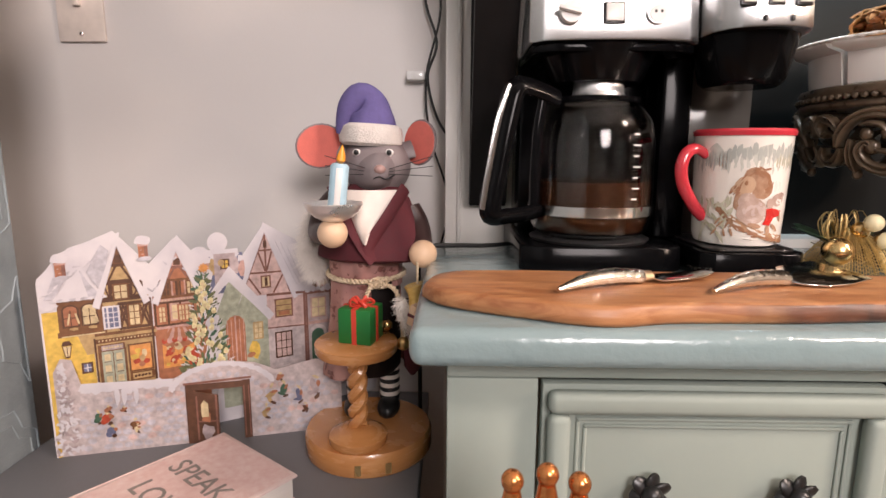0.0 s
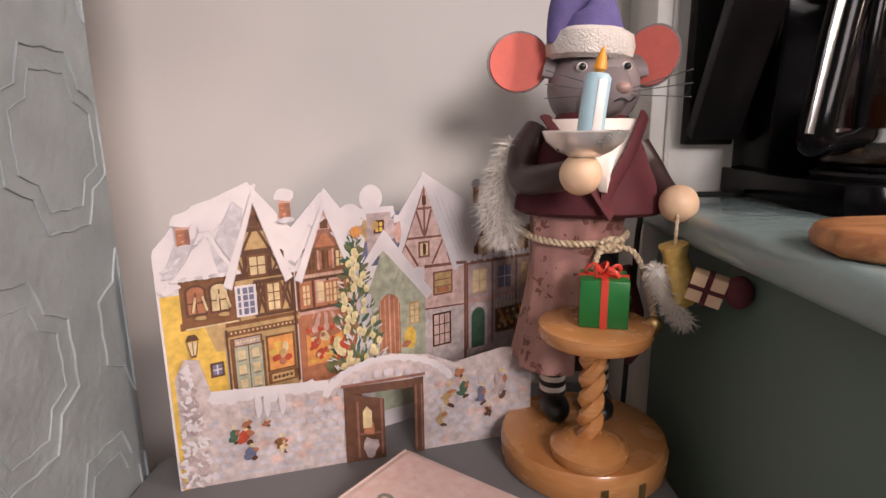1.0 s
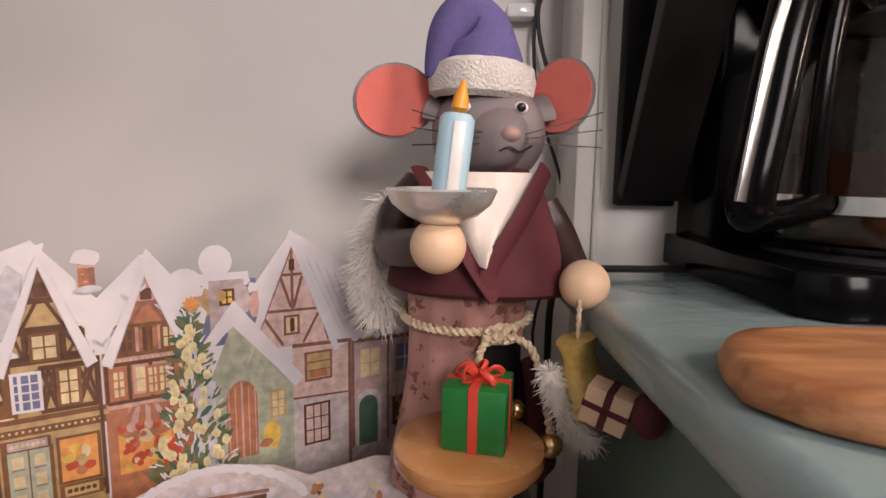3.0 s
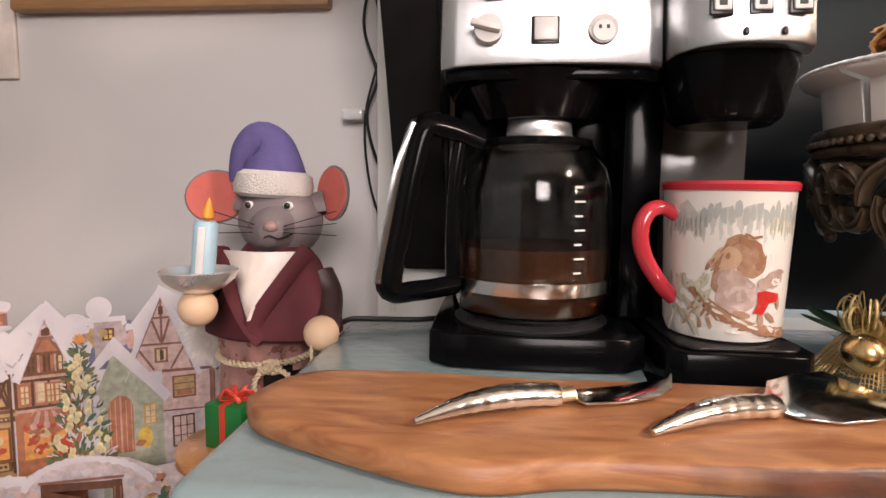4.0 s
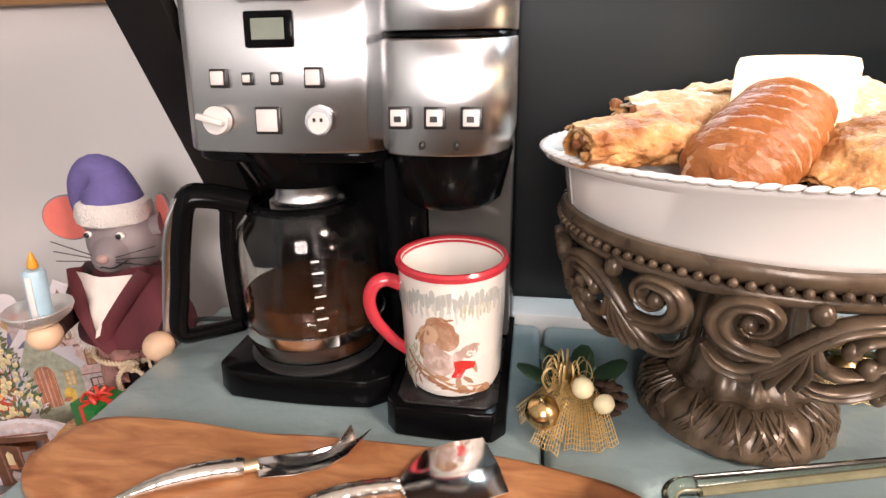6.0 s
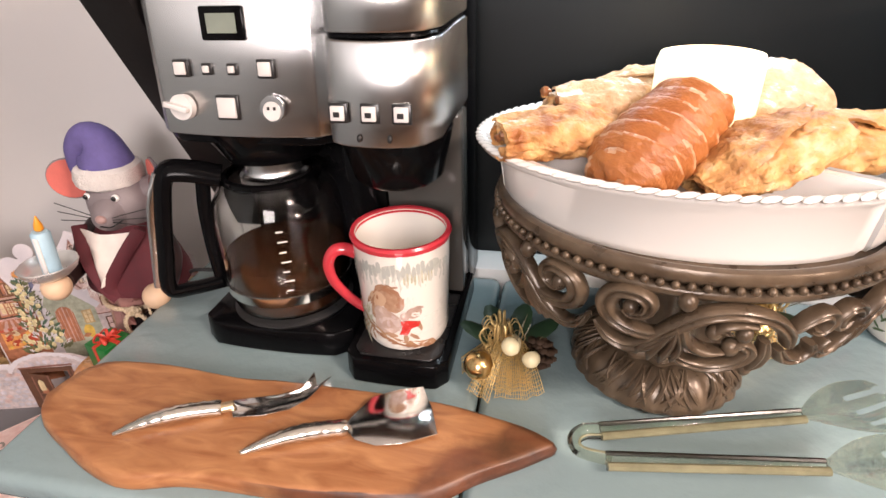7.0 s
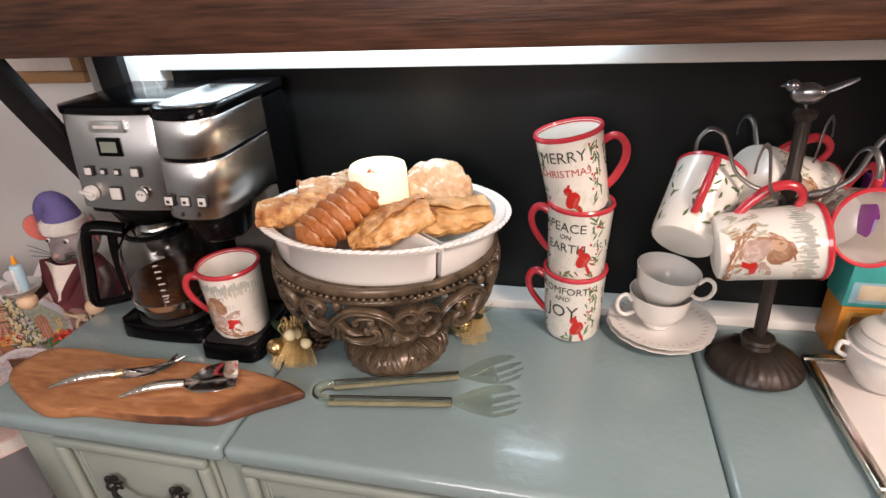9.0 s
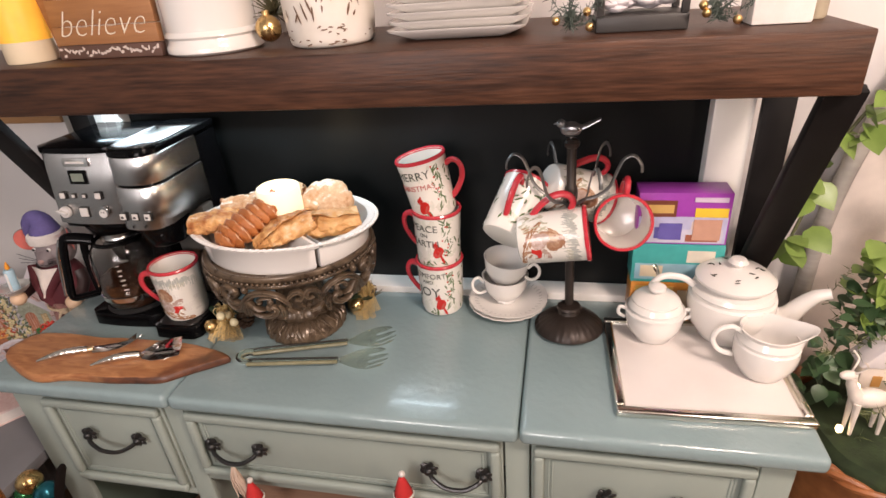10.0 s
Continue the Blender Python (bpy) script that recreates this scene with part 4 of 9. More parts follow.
h = Sheet("row_house", "mauve terraced house with dormers and a green door", BACK)
h.k = 10
h.rect("mauve", 0.318, 0.430, 0.02, 0.185)
h.poly("white", (0.310, 0.180), (0.43, 0.176), (0.43, 0.205), (0.40, 0.236), (0.372, 0.208), (0.345, 0.238), (0.326, 0.22))
for u in (0.345, 0.398):
    h.poly("brown", (u - 0.016, 0.180), (u + 0.016, 0.180), (u + 0.014, 0.205), (u, 0.228), (u - 0.014, 0.205))
    h.window(u, 0.186, 0.014, 0.018, "cream", "rose", 2, 2)
for u, p_ in ((0.338, "cream"), (0.376, "blue"), (0.412, "cream")):
    h.window(u, 0.138, 0.020, 0.028, p_, "rose", 2, 2)
h.rect("rose", 0.318, 0.430, 0.126, 0.131)
h.rect("stone", 0.322, 0.350, 0.068, 0.114)
h.put("stone", blob(0.336, 0.112, 0.014, 0.013))
h.rect("deep", 0.326, 0.346, 0.068, 0.108)
h.put("deep", blob(0.336, 0.108, 0.010, 0.011))
h.rect("brown", 0.364, 0.412, 0.080, 0.120)
h.window(0.388, 0.086, 0.040, 0.026, "tan", "brown", 3, 1)
h.rect("dark", 0.362, 0.414, 0.082, 0.118)
for k in range(22):
    h.put(("tan", "brick", "orange", "cream")[k % 4], blob(0.368 + (k * 0.0173) % 0.042, 0.088 + (k * 0.0077) % 0.022, 0.003, 0.0026, k * 50, 7, 0.3, k))
h.poly("mauve", (0.360, 0.112), (0.418, 0.112), (0.412, 0.128), (0.364, 0.128))
for k in range(10):
    h.bar("frost", (0.363 + k * 0.0058, 0.112), (0.366 + k * 0.0051, 0.128), 0.0016)
h.bar("umber", (0.320, 0.176), (0.430, 0.174), 0.004)
for u in (0.320, 0.357, 0.394):
    h.bar("umber", (u, 0.068), (u, 0.176), 0.0026)
h.rect("brick", 0.328, 0.336, 0.246, 0.268)
for k in range(5):
    h.put(("tan", "brick", "green", "cream", "red")[k], blob(0.371 + k * 0.0085, 0.096, 0.0032, 0.004, 0, 8, 0.25, k))
h.frieze("cream", 0.362, 0.414, 0.1165, 14, 0.0014)
h.frieze("rose", 0.320, 0.430, 0.1335, 26, 0.0010)
h.drifts((0.312, 0.182), (0.430, 0.182), 16, 0.004)
for u in (0.345, 0.398):
    h.verge(u, 0.016, 0.206, 0.228, 0.006)
h.put("frost", blob(0.332, 0.270, 0.007, 0.005, 0, 10, 0.2, 4))
h.done()

h = Sheet("tower_and_star", "distant snowy tower with a golden star", BACK)
h.k = 0
h.rect("blue", 0.172, 0.232, 0.19, 0.246)
for k in range(9):
    h.put(("tan", "mauve", "rose")[k % 3], blob(0.170 + k * 0.0075, 0.222 + 0.006 * (k % 2), 0.005, 0.014, 0, 6, 0.2, k))
    h.put("white", blob(0.170 + k * 0.0075, 0.238 + 0.006 * (k % 2), 0.006, 0.0045, 0, 9, 0.3, k))
h.rect("mauve", 0.194, 0.222, 0.20, 0.250)
h.window(0.208, 0.226, 0.008, 0.010, "yellow", "dark", 2, 2)
h.put("white", blob(0.200, 0.262, 0.013, 0.014))
h.put("white", blob(0.176, 0.246, 0.013, 0.012))
h.rect("white", 0.186, 0.226, 0.246, 0.252)
h.put("tan", blob(0.203, 0.233, 0.004, 0.005))
h.done()

h = Sheet("printed_fir", "printed fir tree hung with pale candles", BACK)
h.k = 80
rnd = random.Random(4)
for k in range(150):
    q = rnd.random() ** 1.3
    w = 0.032 * (1 - q) ** 0.85 + 0.003
    x = rnd.uniform(-1, 1)
    h.put("green" if k % 3 else "deep", blob(0.177 + x * w, 0.082 + q * 0.140, 0.0062, 0.0022, 90 - 62 * x + rnd.uniform(-20, 20), 7, 0.3, k))
for k in range(90):
    q = rnd.random() ** 1.2
    w = 0.033 * (1 - q) ** 0.85 + 0.003
    x = rnd.uniform(-1, 1)
    h.put("white", blob(0.177 + x * w, 0.084 + q * 0.140, 0.0040, 0.0009, 90 - 62 * x + rnd.uniform(-25, 25), 6, 0.3, k))
for k in range(44):
    q = ((k + 0.5) / 44) ** 1.4
    w = 0.027 * (1 - q) ** 0.85 + 0.002
    x = rnd.uniform(-1, 1)
    h.put("lamp", blob(0.177 + x * w, 0.086 + q * 0.125, 0.0036, 0.0046, 0, 8, 0.2, k))
    h.put("cream", blob(0.177 + x * w, 0.084 + q * 0.125, 0.0020, 0.0026, 0, 7, 0.2, k))
for k in range(5):
    h.put("orange", blob(0.180, 0.229, 0.0072, 0.0018, k * 36 + 18, 8))
h.done()

# front sheet: snowy stone wall with an open gate
wall_sheet = flat([(-0.006, 0.0), (0.158, 0.0), (0.158, 0.076), (0.229, 0.080), (0.229, 0.0), (0.352, 0.0), (0.352, 0.10), (0.318, 0.104), (0.265, 0.094), (0.238, 0.106), (0.197, 0.112), (0.160, 0.104), (0.136, 0.092), (0.030, 0.094), (0.022, 0.128), (0.010, 0.13), (-0.006, 0.10)], 0, 0.0015)
wall_sheet.transform(FRONT)
part("garden_wall", wall_sheet, CARD["stone"], village, "printed snowy stone wall with an open gate", smooth=False)
h = Sheet("wall_print", "painted snow and stones on the garden wall", FRONT)
h.k = 14
h.poly("white", (0.026, 0.086), (0.136, 0.085), (0.136, 0.093), (0.030, 0.096))
for k in range(9):
    h.put("white", blob(0.036 + k * 0.0118, 0.086 + 0.002 * (k % 2), 0.008, 0.004 + 0.004 * (k % 3 == 1), 0, 10, 0.2, k))
for k in range(14):
    a = 2.75 - k * 0.175
    h.put("white", blob(0.197 + 0.068 * math.cos(a), 0.062 + 0.046 * math.sin(a), 0.008, 0.004, math.degrees(a) - 90, 8, 0.15, k))
rnd = random.Random(9)
for r_ in range(8):
    for c_ in range(27):
        u, z = 0.030 + c_ * 0.0118 + (0.0059 if r_ % 2 else 0), 0.008 + r_ * 0.0092
        if not 0.148 < u < 0.242 and rnd.random() < 0.8:
            h.put("frost" if rnd.random() < 0.8 else "pink", blob(u, z, 0.0054, 0.0040, rnd.uniform(-4, 4), 8, 0.12, r_ * 30 + c_))
for k in range(11):
    a = 2.6 - k * 0.205
    h.put("frost", blob(0.194 + 0.054 * math.cos(a), 0.060 + 0.034 * math.sin(a), 0.0034, 0.0046, math.degrees(a) - 90, 8, 0.12, k))
for u in (0.070, 0.078, 0.092):
    h.put("white", blob(u, 0.076, 0.0035, 0.012, 0, 10, 0.2, 3))
h.rect("dark", 0.150, 0.159, 0.0, 0.081)
h.rect("dark", 0.221, 0.231, 0.0, 0.084)
h.rect("dark", 0.150, 0.231, 0.074, 0.083)
h.bar("umber", (0.148, 0.084), (0.233, 0.087), 0.003)
for u in (0.223, 0.229):
    h.bar("umber", (u, 0.004), (u, 0.076), 0.0016)
h.poly("dark", (0.159, 0.0), (0.190, -0.0), (0.190, 0.066), (0.159, 0.074))
for u in (0.163, 0.187):
    h.bar("umber", (u, 0.004), (u, 0.066), 0.0022)
h.bar("umber", (0.163, 0.030), (0.187, 0.029), 0.002)
h.put("mauve", blob(0.175, 0.014, 0.007, 0.012, 0, 12, 0.25, 2))
h.put("brick", blob(0.174, 0.036, 0.006, 0.008, 0, 12, 0.25, 3))
h.poly("cream", (0.168, 0.036), (0.177, 0.036), (0.177, 0.054), (0.172, 0.060), (0.168, 0.054))
for k, (key, u, z, w, hh) in enumerate((("deep", 0.046, 0.050, 0.006, 0.010), ("red", 0.056, 0.048, 0.010, 0.010), ("brick", 0.058, 0.060, 0.007, 0.005), ("blue", 0.060, 0.030, 0.009, 0.009), ("brick", 0.076, 0.058, 0.006, 0.004), ("brown", 0.088, 0.036, 0.006, 0.009), ("cream", 0.090, 0.030, 0.004, 0.007), ("tan", 0.258, 0.060, 0.007, 0.016), ("tan", 0.250, 0.036, 0.006, 0.012), ("brick", 0.270, 0.084, 0.007, 0.006), ("deep", 0.274, 0.066, 0.007, 0.013), ("blue", 0.294, 0.056, 0.006, 0.014), ("mauve", 0.316, 0.066, 0.009, 0.018), ("dark", 0.302, 0.036, 0.005, 0.008))):
    for q, (key2, du, dz, sc) in enumerate(((key, 0, 0, 0.62), ("cream", 0.1, 0.75, 0.28), (key, -0.35, -0.5, 0.4), ("dark", 0.3, -0.8, 0.3), ("brick", 0.5, 0.2, 0.3))):
        h.put(key2, blob(u + du * w, z + dz * hh, w * sc, hh * sc, k * 17 + q * 40, 10, 0.25, k + q))
for k in range(120):
    z = rnd.uniform(0.0, 0.12)
    h.put("white" if k % 3 else "mauve", blob(0.012 + rnd.uniform(-1, 1) * 0.016 * (1 - z / 0.14), z + 0.004, rnd.uniform(0.0025, 0.005), 0.002, rnd.uniform(0, 180), 7, 0.3, k))
h.done()

# ---- nutcracker mouse: one plain figure ----
MOUSE = [M_OAK, M_GREYFELT, M_PURPLE, M_FLEECE, M_CORAL, M_MAROON, M_BROCADE, M_PALE, M_GREEN, M_GOLD, BLACK, mat("silver_dish", (0.78, 0.76, 0.74), 0.3, 0.75, vary=0.12, scale=60, bump=0.3, bump_scale=200), plain("pale_blue_candle", (0.40, 0.58, 0.68), 0.4), plain("amber_flame_paint", (0.85, 0.34, 0.03), 0.4), M_CREAM, plain("red_ribbon_paint", (0.55, 0.05, 0.03), 0.4), M_BROCADE, plain("white_eye_paint", (0.8, 0.78, 0.76), 0.3), mat("cream_gold_cord", (0.42, 0.31, 0.19), 0.5, second=(0.66, 0.55, 0.40), scale=400, bump=0.4, bump_scale=800), mat("soft_white_fur", (0.80, 0.75, 0.70), 0.9, vary=0.05, scale=200, bump=0), mat("gold_glitter_cloth", (0.60, 0.36, 0.06), 0.35, 0.3, second=(0.90, 0.66, 0.26), scale=160, bump=0.6, bump_scale=500), plain("dusty_pink_nose", (0.36, 0.23, 0.21), 0.45), mat("black_satin", (0.010, 0.007, 0.007), 0.4, vary=0.2, scale=60, bump=0.2, spec=0.3), mat("dark_brown_sleeve", (0.034, 0.017, 0.016), 0.42, vary=0.15, scale=60, bump=0.1)]
d = bmesh.new()
BX, BY = -0.046, 0.745
fx = lambda x, y, z: (x - BX, y - BY, z - 0.505)
# round base and the little turned table
add(d, lathe([(0, 0), (0.081, 0), (0.083, 0.003), (0.083, 0.024), (0.080, 0.029), (0, 0.029)], 56), TR(-0.006, -0.012, 0), 0)
add(d, wrap(slab([(-0.022, 0.004), (0.022, 0.004), (0.022, 0.018), (-0.022, 0.018)], 0, 0.001), 0.0835, radians(-78)), TR(-0.006, -0.012, 0), 9)
tx, ty = -0.012, -0.057
col = [(0, 0.028), (0.033, 0.028), (0.036, 0.032), (0.036, 0.040), (0.026, 0.046), (0.017, 0.050)]
add(d, lathe(col + [(0.0, 0.051)], 32), TR(tx, ty, 0), 0)
for k in range(2):
    pts = [(0.0055 * math.cos(q * 0.42 + k * math.pi), 0.0055 * math.sin(q * 0.42 + k * math.pi), 0.048 + q * 0.0026) for q in range(38)]
    add(d, tube(pts, 0.0072, 8), TR(tx, ty, 0), 0)
add(d, lathe([(0, 0.134), (0.016, 0.134), (0.020, 0.138), (0.047, 0.139), (0.050, 0.143), (0.050, 0.152), (0.047, 0.1545), (0, 0.1545)], 40), TR(tx, ty, 0.007), 0)
# gift on the table
g = RZ(-14)
add(d, box(-0.0205, 0.0205, -0.0205, 0.0205, 0, 0.042, 0.0015), TR(tx + 0.006, ty, 0.1618) @ g, 8)
add(d, box(-0.003, 0.003, -0.0212, 0.0212, 0, 0.0428), TR(tx + 0.006, ty, 0.1616) @ g, 15)
add(d, box(-0.0212, 0.0212, -0.003, 0.003, 0, 0.0428), TR(tx + 0.006, ty, 0.1616) @ g, 15)
for k in range(5):
    a = k * 1.26
    add(d, tube(smooth_path([(0, 0, 0.038), (0.010 * math.cos(a), 0.010 * math.sin(a), 0.047), (0.016 * math.cos(a + 0.5), 0.016 * math.sin(a + 0.5), 0.040), (0, 0, 0.038)], 4), 0.0022, 6, 0.5), TR(tx + 0.006, ty, 0.1658) @ g, 15)
# shoes, socks, legs
cy = 0.030
for s in (-1, 1):
    x = -0.006 + s * 0.023
    add(d, ball((x, cy - 0.014, 0.041), 0.018, (0.85, 1.5, 0.75)), None, 10)
    for k in range(8):
        add(d, lathe([(0.0135, 0), (0.0145, 0.003), (0.0135, 0.006)], 16), TR(x, cy, 0.048 + k * 0.006), 14 if k % 2 else 10)
    add(d, lathe([(0.013, 0.05), (0.013, 0.12)], 12), TR(x, cy, 0.02), 10)
# brocade coat, wrapped over at the front
fold = lambda a, z: 1 + 0.05 * math.sin(5 * a + 9 * z) + 0.03 * math.sin(11 * a)
coat = lathe([(0.056, 0.095), (0.0615, 0.092), (0.0615, 0.098), (0.058, 0.115), (0.0545, 0.135), (0.051, 0.155), (0.048, 0.175), (0.0465, 0.195), (0.0455, 0.212), (0.0455, 0.227), (0.047, 0.25), (0.046, 0.28), (0.02, 0.285)], 96, 0.84, fold)
# the right skirt is cut away in a curve below the belt
gone = []
for f in coat.faces:
    c_ = f.calc_center_median()
    a = math.degrees(math.atan2(c_.y, c_.x))
    if -97 + 30 * max(0.0, (c_.z - 0.15) / 0.06) ** 2 < a < 12 and c_.z < 0.205:
        gone.append(f)
bmesh.ops.delete(coat, geom=gone, context="FACES")
bmesh.ops.solidify(coat, geom=coat.faces[:], thickness=0.0022)
add(d, coat, TR(-0.012, cy - 0.004, 0), 6)
# dark breeches and waistcoat seen in the gap
add(d, lathe([(0.0, 0.088), (0.034, 0.088), (0.043, 0.10), (0.043, 0.16), (0.042, 0.22), (0.0, 0.222)], 36, 0.84), TR(-0.010, cy - 0.004, 0), 22)
# twisted rope belt, knot, tails with bells


def rope(path_, r, pitch=0.011):
    length = 0.0
    for strand in (0, 1):
        pts, run = [], 0.0
        for k, p in enumerate(path_):
            p = Vector(p)
            if k:
                run += (p - Vector(path_[k - 1])).length
            t_ = (Vector(path_[min(k + 1, len(path_) - 1)]) - Vector(path_[max(k - 1, 0)])).normalized()
            n1 = t_.cross(Vector((0.3, 0.5, 0.8))).normalized()
            n2 = t_.cross(n1)
            a = 2 * math.pi * run / pitch + strand * math.pi
            pts.append(p + n1 * (r * 0.55 * math.cos(a)) + n2 * (r * 0.55 * math.sin(a)))
        add(d, tube(pts, r * 0.62, 6), None, 18)


rope([(0.0500 * math.cos(a) - 0.012, 0.0425 * math.sin(a) + cy - 0.004, 0.227 + 0.004 * math.sin(a)) for a in [-1.35 + k * 0.0483 for k in range(131)]], 0.0034)
for k in range(4):
    a = k * 0.8
    rope([(0.010 + 0.011 * math.cos(q * 0.52 + a), cy - 0.048 + 0.003 * math.sin(q), 0.222 + 0.006 * math.sin(q * 0.52 + a * 1.7)) for q in range(13)], 0.0030)
rope(smooth_path([(0.012, cy - 0.048, 0.222), (0.032, cy - 0.054, 0.215), (0.040, cy - 0.066, 0.190), (0.044, cy - 0.078, 0.162)], 10), 0.0030)
rope(smooth_path([(0.004, cy - 0.048, 0.222), (-0.004, cy - 0.053, 0.208), (-0.001, cy - 0.056, 0.194), (0.014, cy - 0.058, 0.180)], 10), 0.0028)
add(d, ball((0.044, cy - 0.079, 0.154), 0.0085), None, 9)
add(d, ball((0.022, cy - 0.062, 0.172), 0.0070), None, 9)


def fur(points, n, length, seed, droop=0.3):
    """Soft hair standing off a line of points."""
    rnd = random.Random(seed)
    hair = bmesh.new()
    for k in range(n):
        q = rnd.random() * (len(points) - 1)
        i = min(int(q), len(points) - 2)
        p = Vector(points[i]).lerp(Vector(points[i + 1]), q - i)
        o = Vector((rnd.gauss(0, 1), rnd.gauss(0, 1), rnd.gauss(0, 1) - droop)).normalized()
        l_ = length * rnd.uniform(0.6, 1.15)
        side = Vector((rnd.gauss(0, 1), rnd.gauss(0, 1), -1)).normalized() * l_ * 0.3
        add(hair, tube([p + o * l_ * 0.2, p + o * l_ * 0.7, p + o * l_ + side], [0.0006, 0.0004, 0.0001], 3))
    add(d, hair, None, 19)


# maroon cape with a pointed hem, shirt front
cape = lambda a, z: 1 + (0.16 * max(0.0, math.cos(a - radians(-35))) ** 6 + 0.10 * max(0.0, math.cos(a - radians(200))) ** 6 if z < 0.29 else 0)
add(d, lathe([(0.062, 0.248), (0.069, 0.252), (0.068, 0.262), (0.060, 0.29), (0.046, 0.325), (0.030, 0.345), (0.0, 0.35)], 48, 0.84, cape), TR(0.0, cy, 0), 5)
add(d, lathe([(0.064, 0.250), (0.060, 0.26), (0.05, 0.29)], 40, 0.84, cape), TR(0.0, cy, 0), 5)
v = bmesh.new()
grid = [[v.verts.new(((u - 0.5) * 0.086 * (1 - 0.93 * q) - 0.003, cy - 0.030 - 0.030 * q - 0.010 * math.sin(math.pi * u) + 0.0022 * math.sin(9 * u + 5 * q), 0.338 - 0.064 * q)) for u in [k / 8 for k in range(9)]] for q in [k / 6 for k in range(7)]]
for a, b in zip(grid, grid[1:]):
    for k in range(8):
        v.faces.new((a[k], a[k + 1], b[k + 1], b[k]))
add(d, v, None, 14)
for s in (-1, 1):
    add(d, tube(smooth_path([(s * 0.046 - 0.003, cy - 0.026, 0.340), (s * 0.026 - 0.003, cy - 0.050, 0.306), (-0.003 + s * 0.004, cy - 0.060, 0.270), (0.006, cy - 0.058, 0.252)], 4), 0.009, 8, 0.35), None, 5)
# sleeves, hands
for (hx, hy, hz), arm in ((fx(-0.080, 0.674, 0.798), ((-0.050, cy + 0.006, 0.326), (-0.066, cy - 0.006, 0.306), (-0.068, cy - 0.026, 0.284), (-0.054, cy - 0.060, 0.286))), (fx(0.021, 0.716, 0.767), ((0.046, cy + 0.004, 0.310), (0.058, cy - 0.004, 0.290), (0.064, cy - 0.026, 0.270)))):
    run = smooth_path(list(arm) + [(hx, hy + 0.010, hz)])
    add(d, tube(run, [0.0155 - 0.003 * k / (len(run) - 1) for k in range(len(run))], 16), None, 23)
    add(d, ball((hx, hy, hz), 0.0172, (1, 1, 1), 24, 16), None, 7)
# candlestick in the raised hand
cx, cyy, cz = fx(-0.078, 0.674, 0.812)
add(d, lathe([(0.0, 0), (0.012, 0.0), (0.022, 0.005), (0.029, 0.012), (0.0325, 0.020), (0.0315, 0.0212), (0.027, 0.014), (0.020, 0.009), (0.0, 0.007)], 48, 1.0, lambda a, z: 1 + (0.05 * abs(math.sin(3.5 * a)) if z > 0.010 else 0)), TR(cx, cyy, cz), 11)
add(d, lathe([(0.0, 0), (0.0105, 0), (0.0105, 0.052), (0.008, 0.055), (0, 0.055)], 20), TR(cx + 0.003, cyy, cz + 0.01) @ RY(6), 12)
add(d, box(-0.0018, 0.0052, -0.0112, -0.0095, 0.002, 0.05, 0.0006), TR(cx + 0.003, cyy, cz + 0.01) @ RY(6), 17)
add(d, lathe([(0, 0), (0.0052, 0.005), (0.0045, 0.011), (0.0015, 0.020), (0, 0.023)], 14), TR(cx + 0.009, cyy, cz + 0.063) @ RY(8), 13)
# head, snout, eyes, whiskers
hx, hy, hz = fx(-0.043, 0.782, 0.872)
add(d, ball((hx, hy, hz), 0.0445, (1, 0.95, 0.92), 28, 18), None, 1)
add(d, tube(smooth_path([(hx, hy - 0.010, hz - 0.006), (hx + 0.004, hy - 0.032, hz - 0.006), (hx + 0.009, hy - 0.050, hz - 0.007), (hx + 0.011, hy - 0.058, hz - 0.008)], 4), [0.034, 0.033, 0.032, 0.030, 0.028, 0.025, 0.022, 0.019, 0.016, 0.0135, 0.011, 0.007, 0.003], 24, 0.86), None, 1)
add(d, ball((hx + 0.011, hy - 0.056, hz - 0.003), 0.0062, (1.2, 1, 0.9), 12, 8), None, 21)
add(d, tube(smooth_path([(hx - 0.014, hy - 0.044, hz - 0.010), (hx + 0.000, hy - 0.0535, hz - 0.015), (hx + 0.010, hy - 0.058, hz - 0.012), (hx + 0.018, hy - 0.0525, hz - 0.015), (hx + 0.028, hy - 0.041, hz - 0.010)]), 0.0009, 6), None, 10)
for s in (-1, 1):
    add(d, ball((hx + s * 0.0205, hy - 0.0335, hz + 0.017), 0.0054, (1, 0.7, 0.85), 12, 8), None, 17)
    add(d, ball((hx + s * 0.0205, hy - 0.037, hz + 0.0172), 0.0034, (1, 0.7, 1), 10, 6), None, 10)
    for k in (-1, 0, 1):
        add(d, tube([(hx + 0.009 + s * 0.012, hy - 0.050, hz - 0.006 + 0.003 * k), (hx + 0.009 + s * 0.066, hy - 0.050, hz + 0.001 + 0.012 * k)], 0.0006, 4), None, 10)
    # ears: grey back, coral inside
    e = TR(hx - 0.074, hy + 0.004, hz + 0.025) @ RZ(14) @ RY(-12) @ Matrix.Diagonal((1.0, 1.0, 0.88, 1.0)) @ RX(90) if s < 0 else TR(hx + 0.058, hy + 0.004, hz + 0.030) @ RZ(-40) @ RY(28) @ Matrix.Diagonal((0.84, 1.0, 0.92, 1.0)) @ RX(90)
    add(d, lathe([(0, -0.004), (0.022, -0.004), (0.032, 0.0), (0.033, 0.003), (0.028, 0.004), (0, 0.002)], 24), e, 1)
    add(d, lathe([(0.0305, 0.0), (0.0305, 0.0055), (0.0, 0.0035)], 24), e, 4)
    add(d, tube([(hx + s * 0.03, hy, hz + 0.018), (hx + s * 0.047, hy + 0.004, hz + 0.022)], [0.014, 0.015], 10, 0.5), None, 1)
